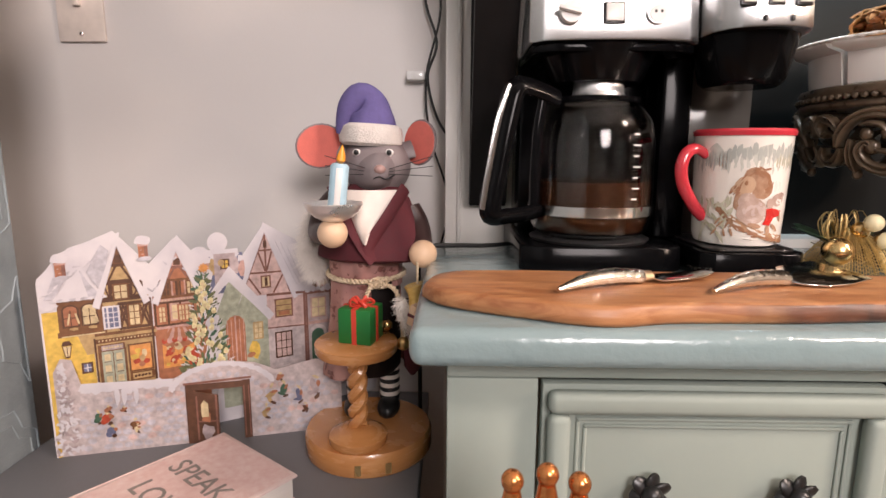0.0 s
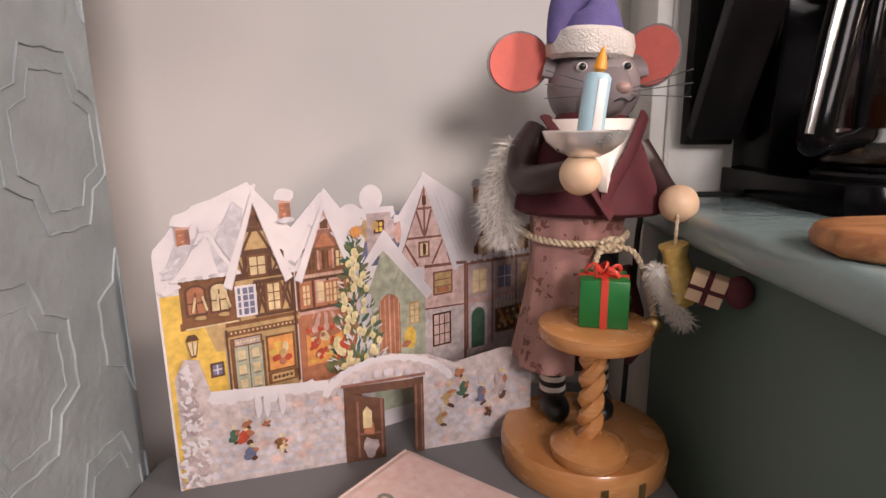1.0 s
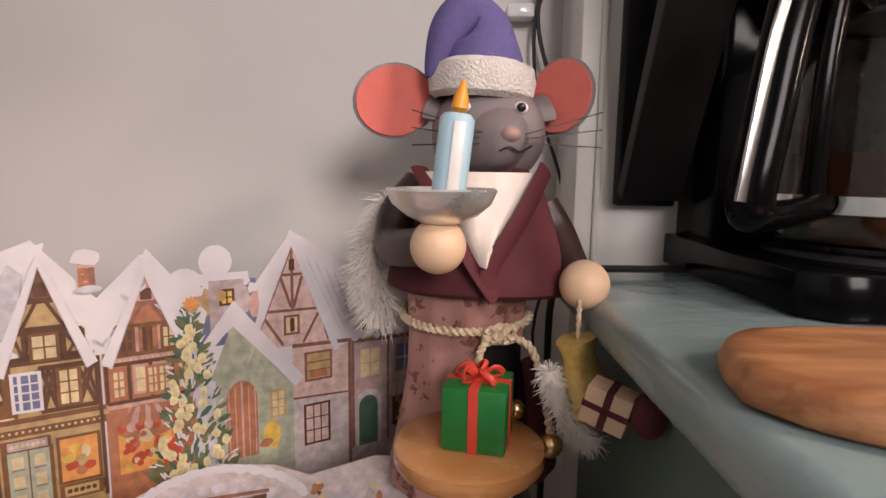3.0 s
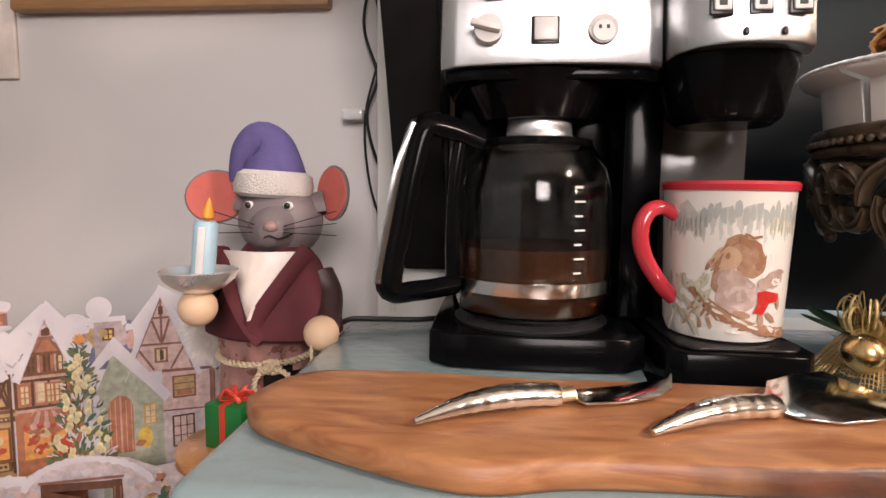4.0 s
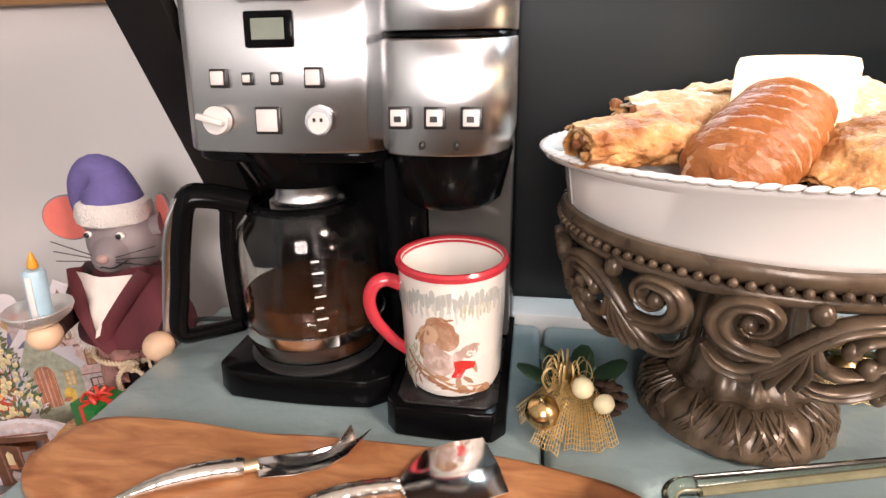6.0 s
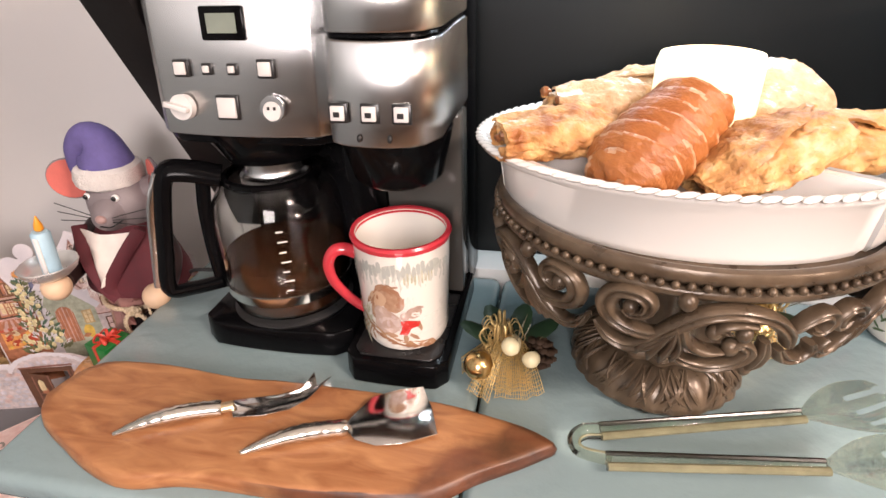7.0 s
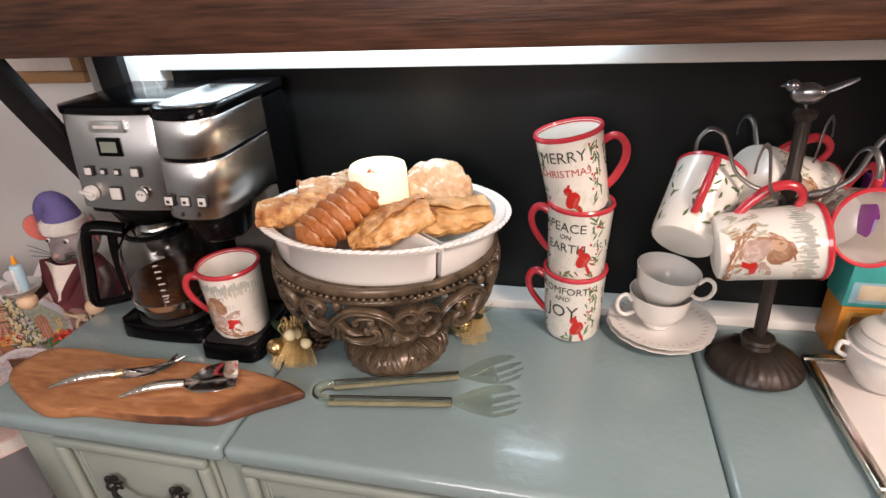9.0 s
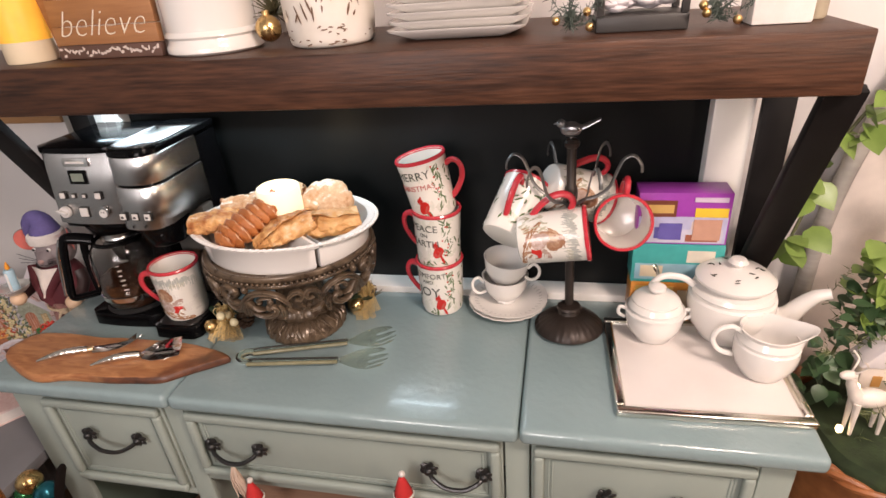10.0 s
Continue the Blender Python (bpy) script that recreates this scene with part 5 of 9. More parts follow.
# knitted cap with a fleece brim, tip folded over
add(d, lathe([(0.0365, 0), (0.0425, 0.004), (0.0440, 0.014), (0.0415, 0.025), (0.035, 0.029), (0.03, 0.026)], 36, 0.95, lambda a, z: 1 + 0.02 * math.sin(13 * a) + 0.015 * math.sin(29 * a)), TR(hx - 0.007, hy - 0.002, hz + 0.025) @ RY(3) @ Matrix.Diagonal((0.94, 1, 0.96, 1)), 3)
run = smooth_path([(hx - 0.007, hy, hz + 0.042), (hx - 0.008, hy, hz + 0.060), (hx - 0.011, hy - 0.001, hz + 0.076), (hx - 0.020, hy - 0.005, hz + 0.084), (hx - 0.032, hy - 0.011, hz + 0.074), (hx - 0.040, hy - 0.014, hz + 0.056), (hx - 0.045, hy - 0.015, hz + 0.040)], 5)
add(d, tube(run, [0.036 - 0.010 * min(1, k / 10) - 0.0215 * max(0, (k - 10) / (len(run) - 11)) for k in range(len(run))], 24), None, 2)
# gold pouch with white fur and a parcel, hung from the low hand
px, py, pz = fx(0.017, 0.703, 0.701)
rope([(px - 0.002, py, pz + 0.062 - k * 0.0035) for k in range(12)], 0.0018)
bag = tube([(0.002, 0, 0.030), (0.001, 0, 0.022), (0, 0, 0.017), (-0.001, 0, 0.0), (-0.002, 0, -0.018), (-0.002, 0, -0.024)], [0.017, 0.014, 0.012, 0.019, 0.0225, 0.018], 18, 0.72)
for v_ in bag.verts:
    v_.co += Vector((noise.noise(v_.co * 90), noise.noise(v_.co * 90 + Vector((5, 0, 0))), 0)) * 0.0025
add(d, bag, TR(px + 0.004, py, pz + 0.002) @ RY(-18), 20)
band = [(px - 0.022, py - 0.008, pz + 0.012), (px - 0.016, py - 0.010, pz - 0.006), (px - 0.006, py - 0.012, pz - 0.024), (px + 0.008, py - 0.010, pz - 0.038)]
add(d, tube(smooth_path(band, 4), 0.0065, 10), None, 19)
fur(band, 1500, 0.012, 3)
add(d, ball((px + 0.026, py - 0.060, pz + 0.004), 0.011, (1, 0.9, 1.25), 14, 10), None, 5)
add(d, box(-0.0135, 0.0135, -0.010, 0.010, -0.012, 0.012, 0.001), TR(px + 0.007, py - 0.046, pz + 0.004) @ RZ(-30) @ RY(14), 7)
add(d, box(-0.0022, 0.0022, -0.0106, 0.0106, -0.0126, 0.0126), TR(px + 0.007, py - 0.046, pz + 0.004) @ RZ(-30) @ RY(14), 5)
add(d, box(-0.0141, 0.0141, -0.0106, 0.0106, -0.0018, 0.0018), TR(px + 0.007, py - 0.046, pz + 0.004) @ RZ(-30) @ RY(14), 5)
# fluffy white plume beside the sleeve
plume = [(-0.070, cy + 0.008, 0.308), (-0.082, cy + 0.006, 0.282), (-0.088, cy + 0.008, 0.252), (-0.080, cy + 0.010, 0.226)]
add(d, tube(smooth_path([Vector(p) for p in plume], 4), 0.012, 10), None, 19)
fur(plume, 5200, 0.024, 7)
add(d, tube([(0.040, cy - 0.006, 0.19), (0.050, cy - 0.010, 0.14), (0.052, cy - 0.010, 0.10), (0.050, cy - 0.008, 0.085)], [0.010, 0.017, 0.016, 0.004], 10, 0.6), None, 5)
mouse = solo("nutcracker_mouse", d, MOUSE, "painted wooden mouse figure in purple cap holding a candle", "figurine", m=TR(BX, BY, 0.5055))

# ---- book ----
M_COVER = mat("pink_toile_cover", (0.62, 0.42, 0.39), 0.45, second=(0.74, 0.60, 0.56), scale=60, bump=0.1)
M_PAGES = mat("page_edges", (0.74, 0.68, 0.63), 0.7, vary=0.08, scale=20, stretch=(1, 1, 60), bump=0.2, bump_scale=80)
book = thing("hardcover_book", "hardcover book with a pink toile cover, lying on the side table", "book", TR(-0.228, 0.694, 0.5055) @ RZ(-37))
part("page_block", box(0.003, 0.142, -0.205, -0.004, 0.003, 0.030, 0.001), M_PAGES, book)
part("cover", box(-0.001, 0.146, -0.21, 0.0, 0.0302, 0.0335, 0.0012), M_COVER, book)
part("cover", box(-0.001, 0.146, -0.21, 0.0, 0.0, 0.0029, 0.0012), M_COVER, book)
part("spine", box(-0.004, -0.0012, -0.21, 0.0, 0.0, 0.0335, 0.0012), M_COVER, book)
part("cover_border", slab([(0.004, -0.205), (0.141, -0.205), (0.141, -0.005), (0.004, -0.005)], 0.0336, 0.0338), mat("pink_print_field", (0.60, 0.36, 0.33), 0.5, second=(0.72, 0.56, 0.52), scale=130, bump=0.1), book)
for k, (w, dx, sz) in enumerate((("SPEAK", 0.072, 0.036), ("LOVE", 0.072, 0.036))):
    t_ = letters(w, sz, 0.0003)
    t_.transform(TR(dx, -0.085 - 0.045 * k, 0.0345))
    part("title", t_, plain("grey_title_ink", (0.22, 0.19, 0.17)), book)

# ---- coffee maker ----
M_GLASS = bpy.data.materials.new("clear_glass")
M_GLASS.use_nodes = True
gb = M_GLASS.node_tree.nodes["Principled BSDF"]
gb.inputs["Base Color"].default_value = (0.86, 0.86, 0.84, 1)
gb.inputs["Roughness"].default_value = 0.03
gb.inputs["Transmission Weight"].default_value = 1.0
gb.inputs["IOR"].default_value = 1.35
M_COFFEE = mat("black_coffee", (0.02, 0.007, 0.003), 0.1, vary=0.1, bump=0)
M_LCD = plain("grey_lcd", (0.20, 0.23, 0.19), 0.2)
M_GREYP = plain("light_grey_button", (0.62, 0.60, 0.58), 0.3)
M_SMOKE = plain("smoked_plastic", (0.014, 0.013, 0.013), 0.3)

maker = thing("coffee_maker", "black and brushed steel drip and single-cup coffee maker on the desk", "coffee maker")


def head(x0, x1, y0, y1, z0, z1, lean, bulge, r=0.012, n=10):
    """An upright block with a bowed front that leans back."""
    out = []
    for k in range(n + 1):
        q = k / n
        x = x0 + (x1 - x0) * q
        e = min(q, 1 - q) * (x1 - x0)
        c = 0 if e > r else r - math.sqrt(max(0, r * r - (r - e) ** 2))
        out.append((x, y0 + bulge * (2 * q - 1) ** 2 + c))
    out += [(x1, y1), (x0, y1)]
    bm = slab(out, z0, z1, 0.002)
    for v in bm.verts:
        if v.co.y < y1 - 0.001:
            v.co.y += lean * (v.co.z - z0) / (z1 - z0) * (y1 - v.co.y) / (y1 - y0)
    return bm


LEAN = 0.02
part("base", head(0.132, 0.312, 0.643, 0.862, TOP + 0.001, 0.789, 0.004, 0.006), M_BLACK, maker)
part("warming_plate", lathe([(0, 0), (0.068, 0), (0.070, 0.003), (0.066, 0.005), (0, 0.005)], 40), plain("plate_coating", (0.02, 0.02, 0.02), 0.3), maker).location = (0.220, 0.716, 0.789)
part("drip_tray", head(0.317, 0.426, 0.612, 0.80, TOP + 0.001, 0.789, 0.003, 0.003), M_BLACK, maker)
part("tray_grille", head(0.326, 0.418, 0.622, 0.745, 0.7892, 0.7922, 0.0, 0.0), M_SMOKE, maker)
part("back_column", box(0.142, 0.422, 0.79, 0.865, TOP + 0.001, 1.148, 0.006), M_BLACK, maker)
part("side_column", box(0.30, 0.335, 0.72, 0.7895, 0.7895, 1.006, 0.004), M_BLACK, maker)
part("right_column", box(0.3355, 0.421, 0.752, 0.7895, 0.7895, 1.006, 0.004), mat("smoked_grey_panel", (0.085, 0.08, 0.072), 0.12, vary=0.1, scale=20, bump=0.03), maker)
part("carafe_head", head(0.138, 0.318, 0.656, 0.788, 1.006, 1.150, LEAN, 0.010, 0.010, 14), M_STEEL, maker)
part("cup_head_lower", head(0.321, 0.422, 0.622, 0.79, 1.012, 1.0945, LEAN * 0.55, 0.014, 0.02), M_STEEL, maker)
part("seam_band", head(0.322, 0.421, 0.636, 0.789, 1.095, 1.099, 0, 0.014, 0.02), M_BLACK, maker)
part("cup_head_upper", head(0.321, 0.422, 0.633, 0.79, 1.0995, 1.152, LEAN * 0.35, 0.014, 0.02), M_STEEL, maker)
part("lid", head(0.136, 0.319, 0.672, 0.862, 1.1505, 1.162, 0.002, 0.006), M_BLACK, maker)
part("cup_lid", head(0.320, 0.423, 0.637, 0.862, 1.1525, 1.166, 0.006, 0.014, 0.02), M_BLACK, maker)
part("lid_plate", head(0.328, 0.415, 0.652, 0.80, 1.1662, 1.1675, 0.0, 0.012, 0.02), M_STEEL, maker)
bm = lathe([(0, 0.0), (0.052, 0.0), (0.066, 0.024), (0.072, 0.036), (0, 0.036)], 36)
part("brew_basket", bm, M_BLACK, maker).location = (0.222, 0.730, 0.969)
part("head_underside", head(0.141, 0.317, 0.664, 0.788, 0.996, 1.0055, 0, 0.006), M_BLACK, maker)
bm = lathe([(0, 0.0), (0.036, 0.0), (0.043, 0.006), (0.053, 0.05), (0, 0.05)], 36)
part("cup_spout", bm, M_BLACK, maker).location = (0.3715, 0.688, 0.9615)


def face(z, y0, lean, z0, z1):
    return y0 + lean * (z - z0) / (z1 - z0)


def on_face(name, bm, m, x, z, left=True, label=""):
    y = face(z, 0.6553, LEAN, 1.006, 1.150) if left else face(z, 0.6225, LEAN * 0.55, 1.012, 1.0945)
    ob = part(name, bm, m, maker, label)
    ob.matrix_basis = TR(x, y, z) @ RX(-7.5)
    return ob


def key(name, w, h_, x, z, left=True, mark=None):
    ob = on_face(name, box(-w / 2 - 0.0022, w / 2 + 0.0022, -0.0012, 0.002, -h_ / 2 - 0.0022, h_ / 2 + 0.0022, 0.001), M_SMOKE, x, z, left)
    part("cap", box(-w / 2, w / 2, -0.004, -0.0012, -h_ / 2, h_ / 2, 0.001), M_GREYP, ob)
    if mark:
        part("mark", box(-w * 0.25, w * 0.2, -0.0043, -0.004, -h_ * 0.25, h_ * 0.1), M_SMOKE, ob)


# knobs, keys, display and name plate
for x in (0.178, 0.267):
    k = on_face("knob" if x < 0.2 else "dial", tube([(0, 0.001, 0), (0, -0.006 if x < 0.2 else -0.0025, 0)], 0.0115, 28), M_GREYP if x < 0.2 else M_STEEL, x, 1.033)
    if x < 0.2:
        part("grip", box(-0.0145, 0.0095, -0.012, -0.006, -0.0025, 0.0025, 0.001), M_GREYP, k).rotation_euler = (0, radians(14), 0)
    else:
        part("button_face", tube([(0, -0.0026, -0.002), (0, -0.0036, -0.002)], 0.0085, 24), M_GREYP, k)
        for q in (-0.003, 0.003):
            part("mark", box(q - 0.0012, q + 0.0012, -0.0040, -0.0036, -0.001, 0.002), M_SMOKE, k)
key("start_button", 0.018, 0.018, 0.2225, 1.033)
key("button", 0.011, 0.011, 0.181, 1.0665)
key("button", 0.006, 0.006, 0.207, 1.066)
key("button", 0.006, 0.006, 0.232, 1.066)
key("button", 0.012, 0.012, 0.264, 1.0665)
ob = on_face("display", box(-0.021, 0.021, -0.002, 0.002, -0.014, 0.014, 0.002), M_BLACK, 0.228, 1.1035)
part("screen", box(-0.014, 0.014, -0.0024, -0.002, -0.008, 0.008), M_LCD, ob)
ob = on_face("name_plate", box(-0.030, 0.030, -0.002, 0.002, -0.0085, 0.0085, 0.001), M_CHROME, 0.232, 1.133)
part("mark", box(-0.023, 0.020, -0.0024, -0.002, -0.0025, 0.002), M_GREYP, ob)
for k in range(3):
    key("cup_button", 0.012, 0.012, 0.3422 + k * 0.0268, 1.040, False, True)
for x in (0.359, 0.385):
    on_face("indicator", ball((0, -0.001, 0), 0.0022, (1, 0.5, 1.5), 8, 6), M_SMOKE, x, 1.02, False)

# carafe on the warming plate
pot = thing("carafe", "glass coffee carafe with a black handle, part filled with coffee", "carafe", TR(0.220, 0.716, 0.7945))
glass = part("glass_body", lathe([(0.0, 0.0), (0.056, 0.0), (0.066, 0.006), (0.0705, 0.022), (0.0715, 0.060), (0.0705, 0.110), (0.066, 0.132), (0.056, 0.147), (0.050, 0.155), (0.048, 0.155), (0.054, 0.146), (0.064, 0.131), (0.0685, 0.110), (0.0695, 0.060), (0.0685, 0.023), (0.064, 0.008), (0.055, 0.003), (0.0, 0.003)], 56), M_GLASS, pot)
glass.visible_shadow = False
part("coffee", lathe([(0.0, 0.0035), (0.054, 0.0035), (0.063, 0.0085), (0.0675, 0.024), (0.0685, 0.064), (0.0, 0.064)], 48), M_COFFEE, pot)
part("steel_band", lathe([(0.0702, 0.026), (0.0722, 0.0265), (0.0728, 0.0375), (0.0706, 0.038)], 48), M_CHROME, pot)
part("collar", lathe([(0.047, 0.150), (0.0515, 0.150), (0.0515, 0.157), (0.047, 0.158)], 40), M_BLACK, pot)
part("lid", lathe([(0, 0.150), (0.036, 0.150), (0.036, 0.1565), (0.031, 0.159), (0.029, 0.164), (0.0285, 0.174), (0.024, 0.178), (0.0, 0.1785)], 40), M_STEEL, pot).location = (0.004, 0, 0)
part("lid_knob", lathe([(0, 0.1788), (0.015, 0.1788), (0.0155, 0.184), (0.013, 0.1875), (0, 0.188)], 32), M_STEEL, pot).location = (0.004, 0, 0)
dx, dy = -0.90, -0.43
hp = lambda r, z: (dx * r, dy * r, z)
part("handle", tube(smooth_path([hp(0.052, 0.156), hp(0.085, 0.166), hp(0.106, 0.164), hp(0.117, 0.13), hp(0.127, 0.08), hp(0.135, 0.030), hp(0.110, 0.026), hp(0.074, 0.030)], 6), 0.0130, 12, 0.62), M_BLACK, pot)
part("handle_post", tube(smooth_path([hp(0.070, 0.158), hp(0.076, 0.12), hp(0.078, 0.07), hp(0.077, 0.030)], 5), 0.0075, 10, 0.8), M_BLACK, pot)
part("handle_strip", tube(smooth_path([hp(0.111, 0.166), hp(0.1255, 0.13), hp(0.1355, 0.08), hp(0.1435, 0.034)], 6), 0.0065, 10, 0.5), M_STEEL, pot)
bm = bmesh.new()
for k in range(7):
    add(bm, wrap(slab([(-0.005, 0), (0.005 if k % 2 else 0.002, 0), (0.005 if k % 2 else 0.002, 0.0014), (-0.005, 0.0014)], 0, 0.0003), 0.0718 - (0.0008 if k > 4 else 0), radians(-62)), TR(0, 0, 0.046 + k * 0.0115))
part("cup_scale", bm, plain("white_scale_print", (0.8, 0.8, 0.78)), pot)
cord = tube(smooth_path([(0.16, 0.83, 0.766), (0.11, 0.80, 0.765), (0.06, 0.79, 0.766), (0.026, 0.785, 0.764), (0.012, 0.783, 0.74), (0.012, 0.79, 0.66), (0.012, 0.80, 0.51)]), 0.003, 8)
solo("power_cord", cord, BLACK, "black power cord running off the desk beside the coffee maker", "cable")

# ---- mugs ----


MOTIF_PALE = mat("sage_watercolour_glaze", (0.60, 0.60, 0.50), 0.22, second=(0.74, 0.71, 0.64), scale=60, bump=0, coat=0.3)
MOTIF_MIST = mat("misty_grey_glaze", (0.42, 0.43, 0.38), 0.22, second=(0.66, 0.65, 0.60), scale=90, bump=0, coat=0.3)
MOTIF_BARK = mat("branch_brown_glaze", (0.24, 0.12, 0.06), 0.25, second=(0.46, 0.28, 0.17), scale=140, bump=0, coat=0.3)
MOTIF_DUSK = mat("dusky_fur_glaze", (0.30, 0.20, 0.16), 0.25, second=(0.54, 0.41, 0.35), scale=120, bump=0, coat=0.3)
MOTIF_FUR = mat("russet_fur_glaze", (0.24, 0.125, 0.075), 0.25, second=(0.46, 0.29, 0.19), scale=170, bump=0, coat=0.3)
MOTIF_HIP = mat("lilac_fur_glaze", (0.40, 0.30, 0.27), 0.25, second=(0.60, 0.48, 0.44), scale=120, bump=0, coat=0.3)
MOTIF_SEDGE = mat("winter_sedge_glaze", (0.34, 0.33, 0.22), 0.25, second=(0.58, 0.55, 0.44), scale=120, bump=0, coat=0.3)
MOTIF_SNOW = mat("snow_shade_glaze", (0.66, 0.62, 0.57), 0.22, second=(0.72, 0.68, 0.62), scale=60, bump=0, coat=0.3)


def mug_r(z):
    return 0.0393 + 0.0036 * min(1, max(0, z / 0.108)) ** 1.5


def mug(label, design, m, group="", side=90):
    """A ceramic mug with a red rim and handle; the handle points along +x, the picture faces -y."""
    mg = thing("mug", label, "mug", m @ Matrix.Scale(1.13, 4), group)
    H = 0.108
    part("body", lathe([(0, 0.002), (0.032, 0.0), (0.0365, 0.002), (mug_r(0.01), 0.010), (mug_r(H), H - 0.003), (mug_r(H) + 0.0008, H - 0.001), (mug_r(H) - 0.003, H - 0.001), (mug_r(0.01) - 0.0035, 0.010), (0.030, 0.006), (0, 0.006)], 48), M_PORCW, mg)
    part("rim", lathe([(mug_r(H) + 0.0012, H - 0.005), (mug_r(H) + 0.0020, H - 0.001), (mug_r(H) + 0.0006, H + 0.0012), (mug_r(H) - 0.0026, H + 0.0008), (mug_r(H) - 0.0034, H - 0.004)], 48), M_RED, mg)
    part("handle", tube(smooth_path([(0.038, 0, 0.026), (0.049, 0, 0.036), (0.063, 0, 0.056), (0.067, 0, 0.074), (0.062, 0, 0.087), (0.052, 0, 0.091), (0.041, 0, 0.086)], 6), 0.0058, 12, 0.75), M_RED, mg)
    rnd = random.Random(len(label) * 7 + len(design))

    layer = [0]

    def ink(name, items, mat_, base=side):
        bm = bmesh.new()
        layer[0] += 1
        for it in items:
            add(bm, it)
        wrap(bm, mug_r, radians(base), 0.0003 + 0.00006 * layer[0])
        ob = part(name, bm, mat_, mg, smooth=False)
        if len(items) > 1:
            ob["kind"] = "stuff"

    if design == "winter":
        ink("misty_band", [blob(-0.055 + k * 0.0135, 0.080 + 0.003 * math.sin(k * 2.1), 0.0095, 0.0125, 0, 12, 0.15, k + 40) for k in range(9)], MOTIF_MIST, side)
        ink("snow_shade", [blob(rnd.uniform(-0.05, 0.05), rnd.uniform(0.012, 0.06), rnd.uniform(0.006, 0.014), rnd.uniform(0.002, 0.005), rnd.uniform(-20, 20), 10, 0.3, k) for k in range(22)], MOTIF_SNOW)
        ink("tree_line", [blob(-0.03 + k * 0.0042, 0.086 + 0.002 * (k % 3), 0.0022, 0.006, 0, 8, 0.3, k) for k in range(17)], MOTIF_GREY)
        ink("fir_line", [blob(0.012 + k * 0.0031, 0.0785 + 0.001 * (k % 3), 0.0010, 0.0045 + 0.002 * (k % 2), 0, 6, 0.3, k) for k in range(9)], MOTIF_SEDGE)
        trunk = smooth_path([(-0.034, 0.037, 0), (-0.024, 0.028, 0), (-0.012, 0.020, 0), (0.003, 0.0135, 0), (0.018, 0.010, 0), (0.033, 0.008, 0)], 6)

        def dabs(path_, n, spread, l_, w_, seed):
            r_ = random.Random(seed)
            out = []
            for k in range(n):
                i_ = r_.randrange(len(path_) - 1)
                p_, q_ = path_[i_], path_[i_ + 1]
                out.append(blob(p_.x + r_.gauss(0, spread), p_.y + r_.gauss(0, spread), l_ * r_.uniform(0.6, 1.2), w_ * r_.uniform(0.6, 1.3), math.degrees(math.atan2(q_.y - p_.y, q_.x - p_.x)) + r_.uniform(-25, 25), 8, 0.2, k))
            return out

        def puff(cx_, cy_, rx_, ry_, n, l_, seed):
            r_ = random.Random(seed)
            out = []
            for k in range(n):
                a_, d_ = r_.uniform(0, 6.28), r_.random() ** 0.5
                out.append(blob(cx_ + rx_ * d_ * math.cos(a_), cy_ + ry_ * d_ * math.sin(a_), l_ * r_.uniform(0.6, 1.2), l_ * 0.42, math.degrees(a_) + 90 + r_.uniform(-30, 30), 8, 0.2, k))
            return out

        ink("branch_print", [blob(p_.x, p_.y, 0.0050, 0.0034, -28, 10, 0.12, k) for k, p_ in enumerate(trunk)], MOTIF_BARK)
        ink("branch_shade", dabs([p_ - Vector((0, 0.0018, 0)) for p_ in trunk], 26, 0.0010, 0.0050, 0.0010, 1), MOTIF_BROWN)
        ink("branch_snow", dabs([p_ + Vector((0, 0.0020, 0)) for p_ in trunk], 14, 0.0010, 0.0040, 0.0008, 3), MOTIF_SNOW)
        ink("tail_print", [blob(-0.0040, 0.0640, 0.0125, 0.0100, -20, 18, 0.07, 4), blob(0.0010, 0.0560, 0.0095, 0.0105, 10, 16, 0.07, 5), blob(-0.0160, 0.0470, 0.0052, 0.0120, -16, 14, 0.08, 6)], MOTIF_FUR)
        ink("crown_print", [blob(-0.0135, 0.0585, 0.0088, 0.0082, 15, 16, 0.06, 7), blob(-0.0205, 0.0550, 0.0050, 0.0038, 20, 12, 0.08, 8)], MOTIF_TAN)
        ink("fur_strokes", dabs(smooth_path([(-0.022, 0.050, 0), (-0.016, 0.062, 0), (-0.007, 0.070, 0), (0.003, 0.068, 0), (0.008, 0.058, 0), (0.002, 0.049, 0)], 5), 46, 0.0016, 0.0034, 0.0007, 9), MOTIF_BROWN)
        ink("back_print", [blob(-0.0060, 0.0345, 0.0128, 0.0125, 0, 20, 0.05, 10), blob(-0.0110, 0.0440, 0.0075, 0.0075, 0, 14, 0.08, 11)], MOTIF_DUSK)
        ink("back_light", puff(-0.0040, 0.0335, 0.0088, 0.0095, 26, 0.0030, 12), MOTIF_HIP)
        ink("paw_print", [blob(-0.0030, 0.0215, 0.0062, 0.0022, -14, 12, 0.12, 13), blob(0.0095, 0.0180, 0.0024, 0.0042, 8, 10, 0.12, 14), blob(0.0170, 0.0195, 0.0052, 0.0018, -40, 10, 0.12, 15), blob(0.0225, 0.0300, 0.0018, 0.0060, 14, 10, 0.15, 16)], MOTIF_FUR)
        ink("small_coat", [blob(0.0180, 0.0450, 0.0072, 0.0058, 10, 14, 0.08, 17), blob(0.0100, 0.0420, 0.0042, 0.0045, 0, 12, 0.1, 18), blob(0.0225, 0.0500, 0.0042, 0.0018, -10, 10, 0.1, 19)], MOTIF_DUSK)
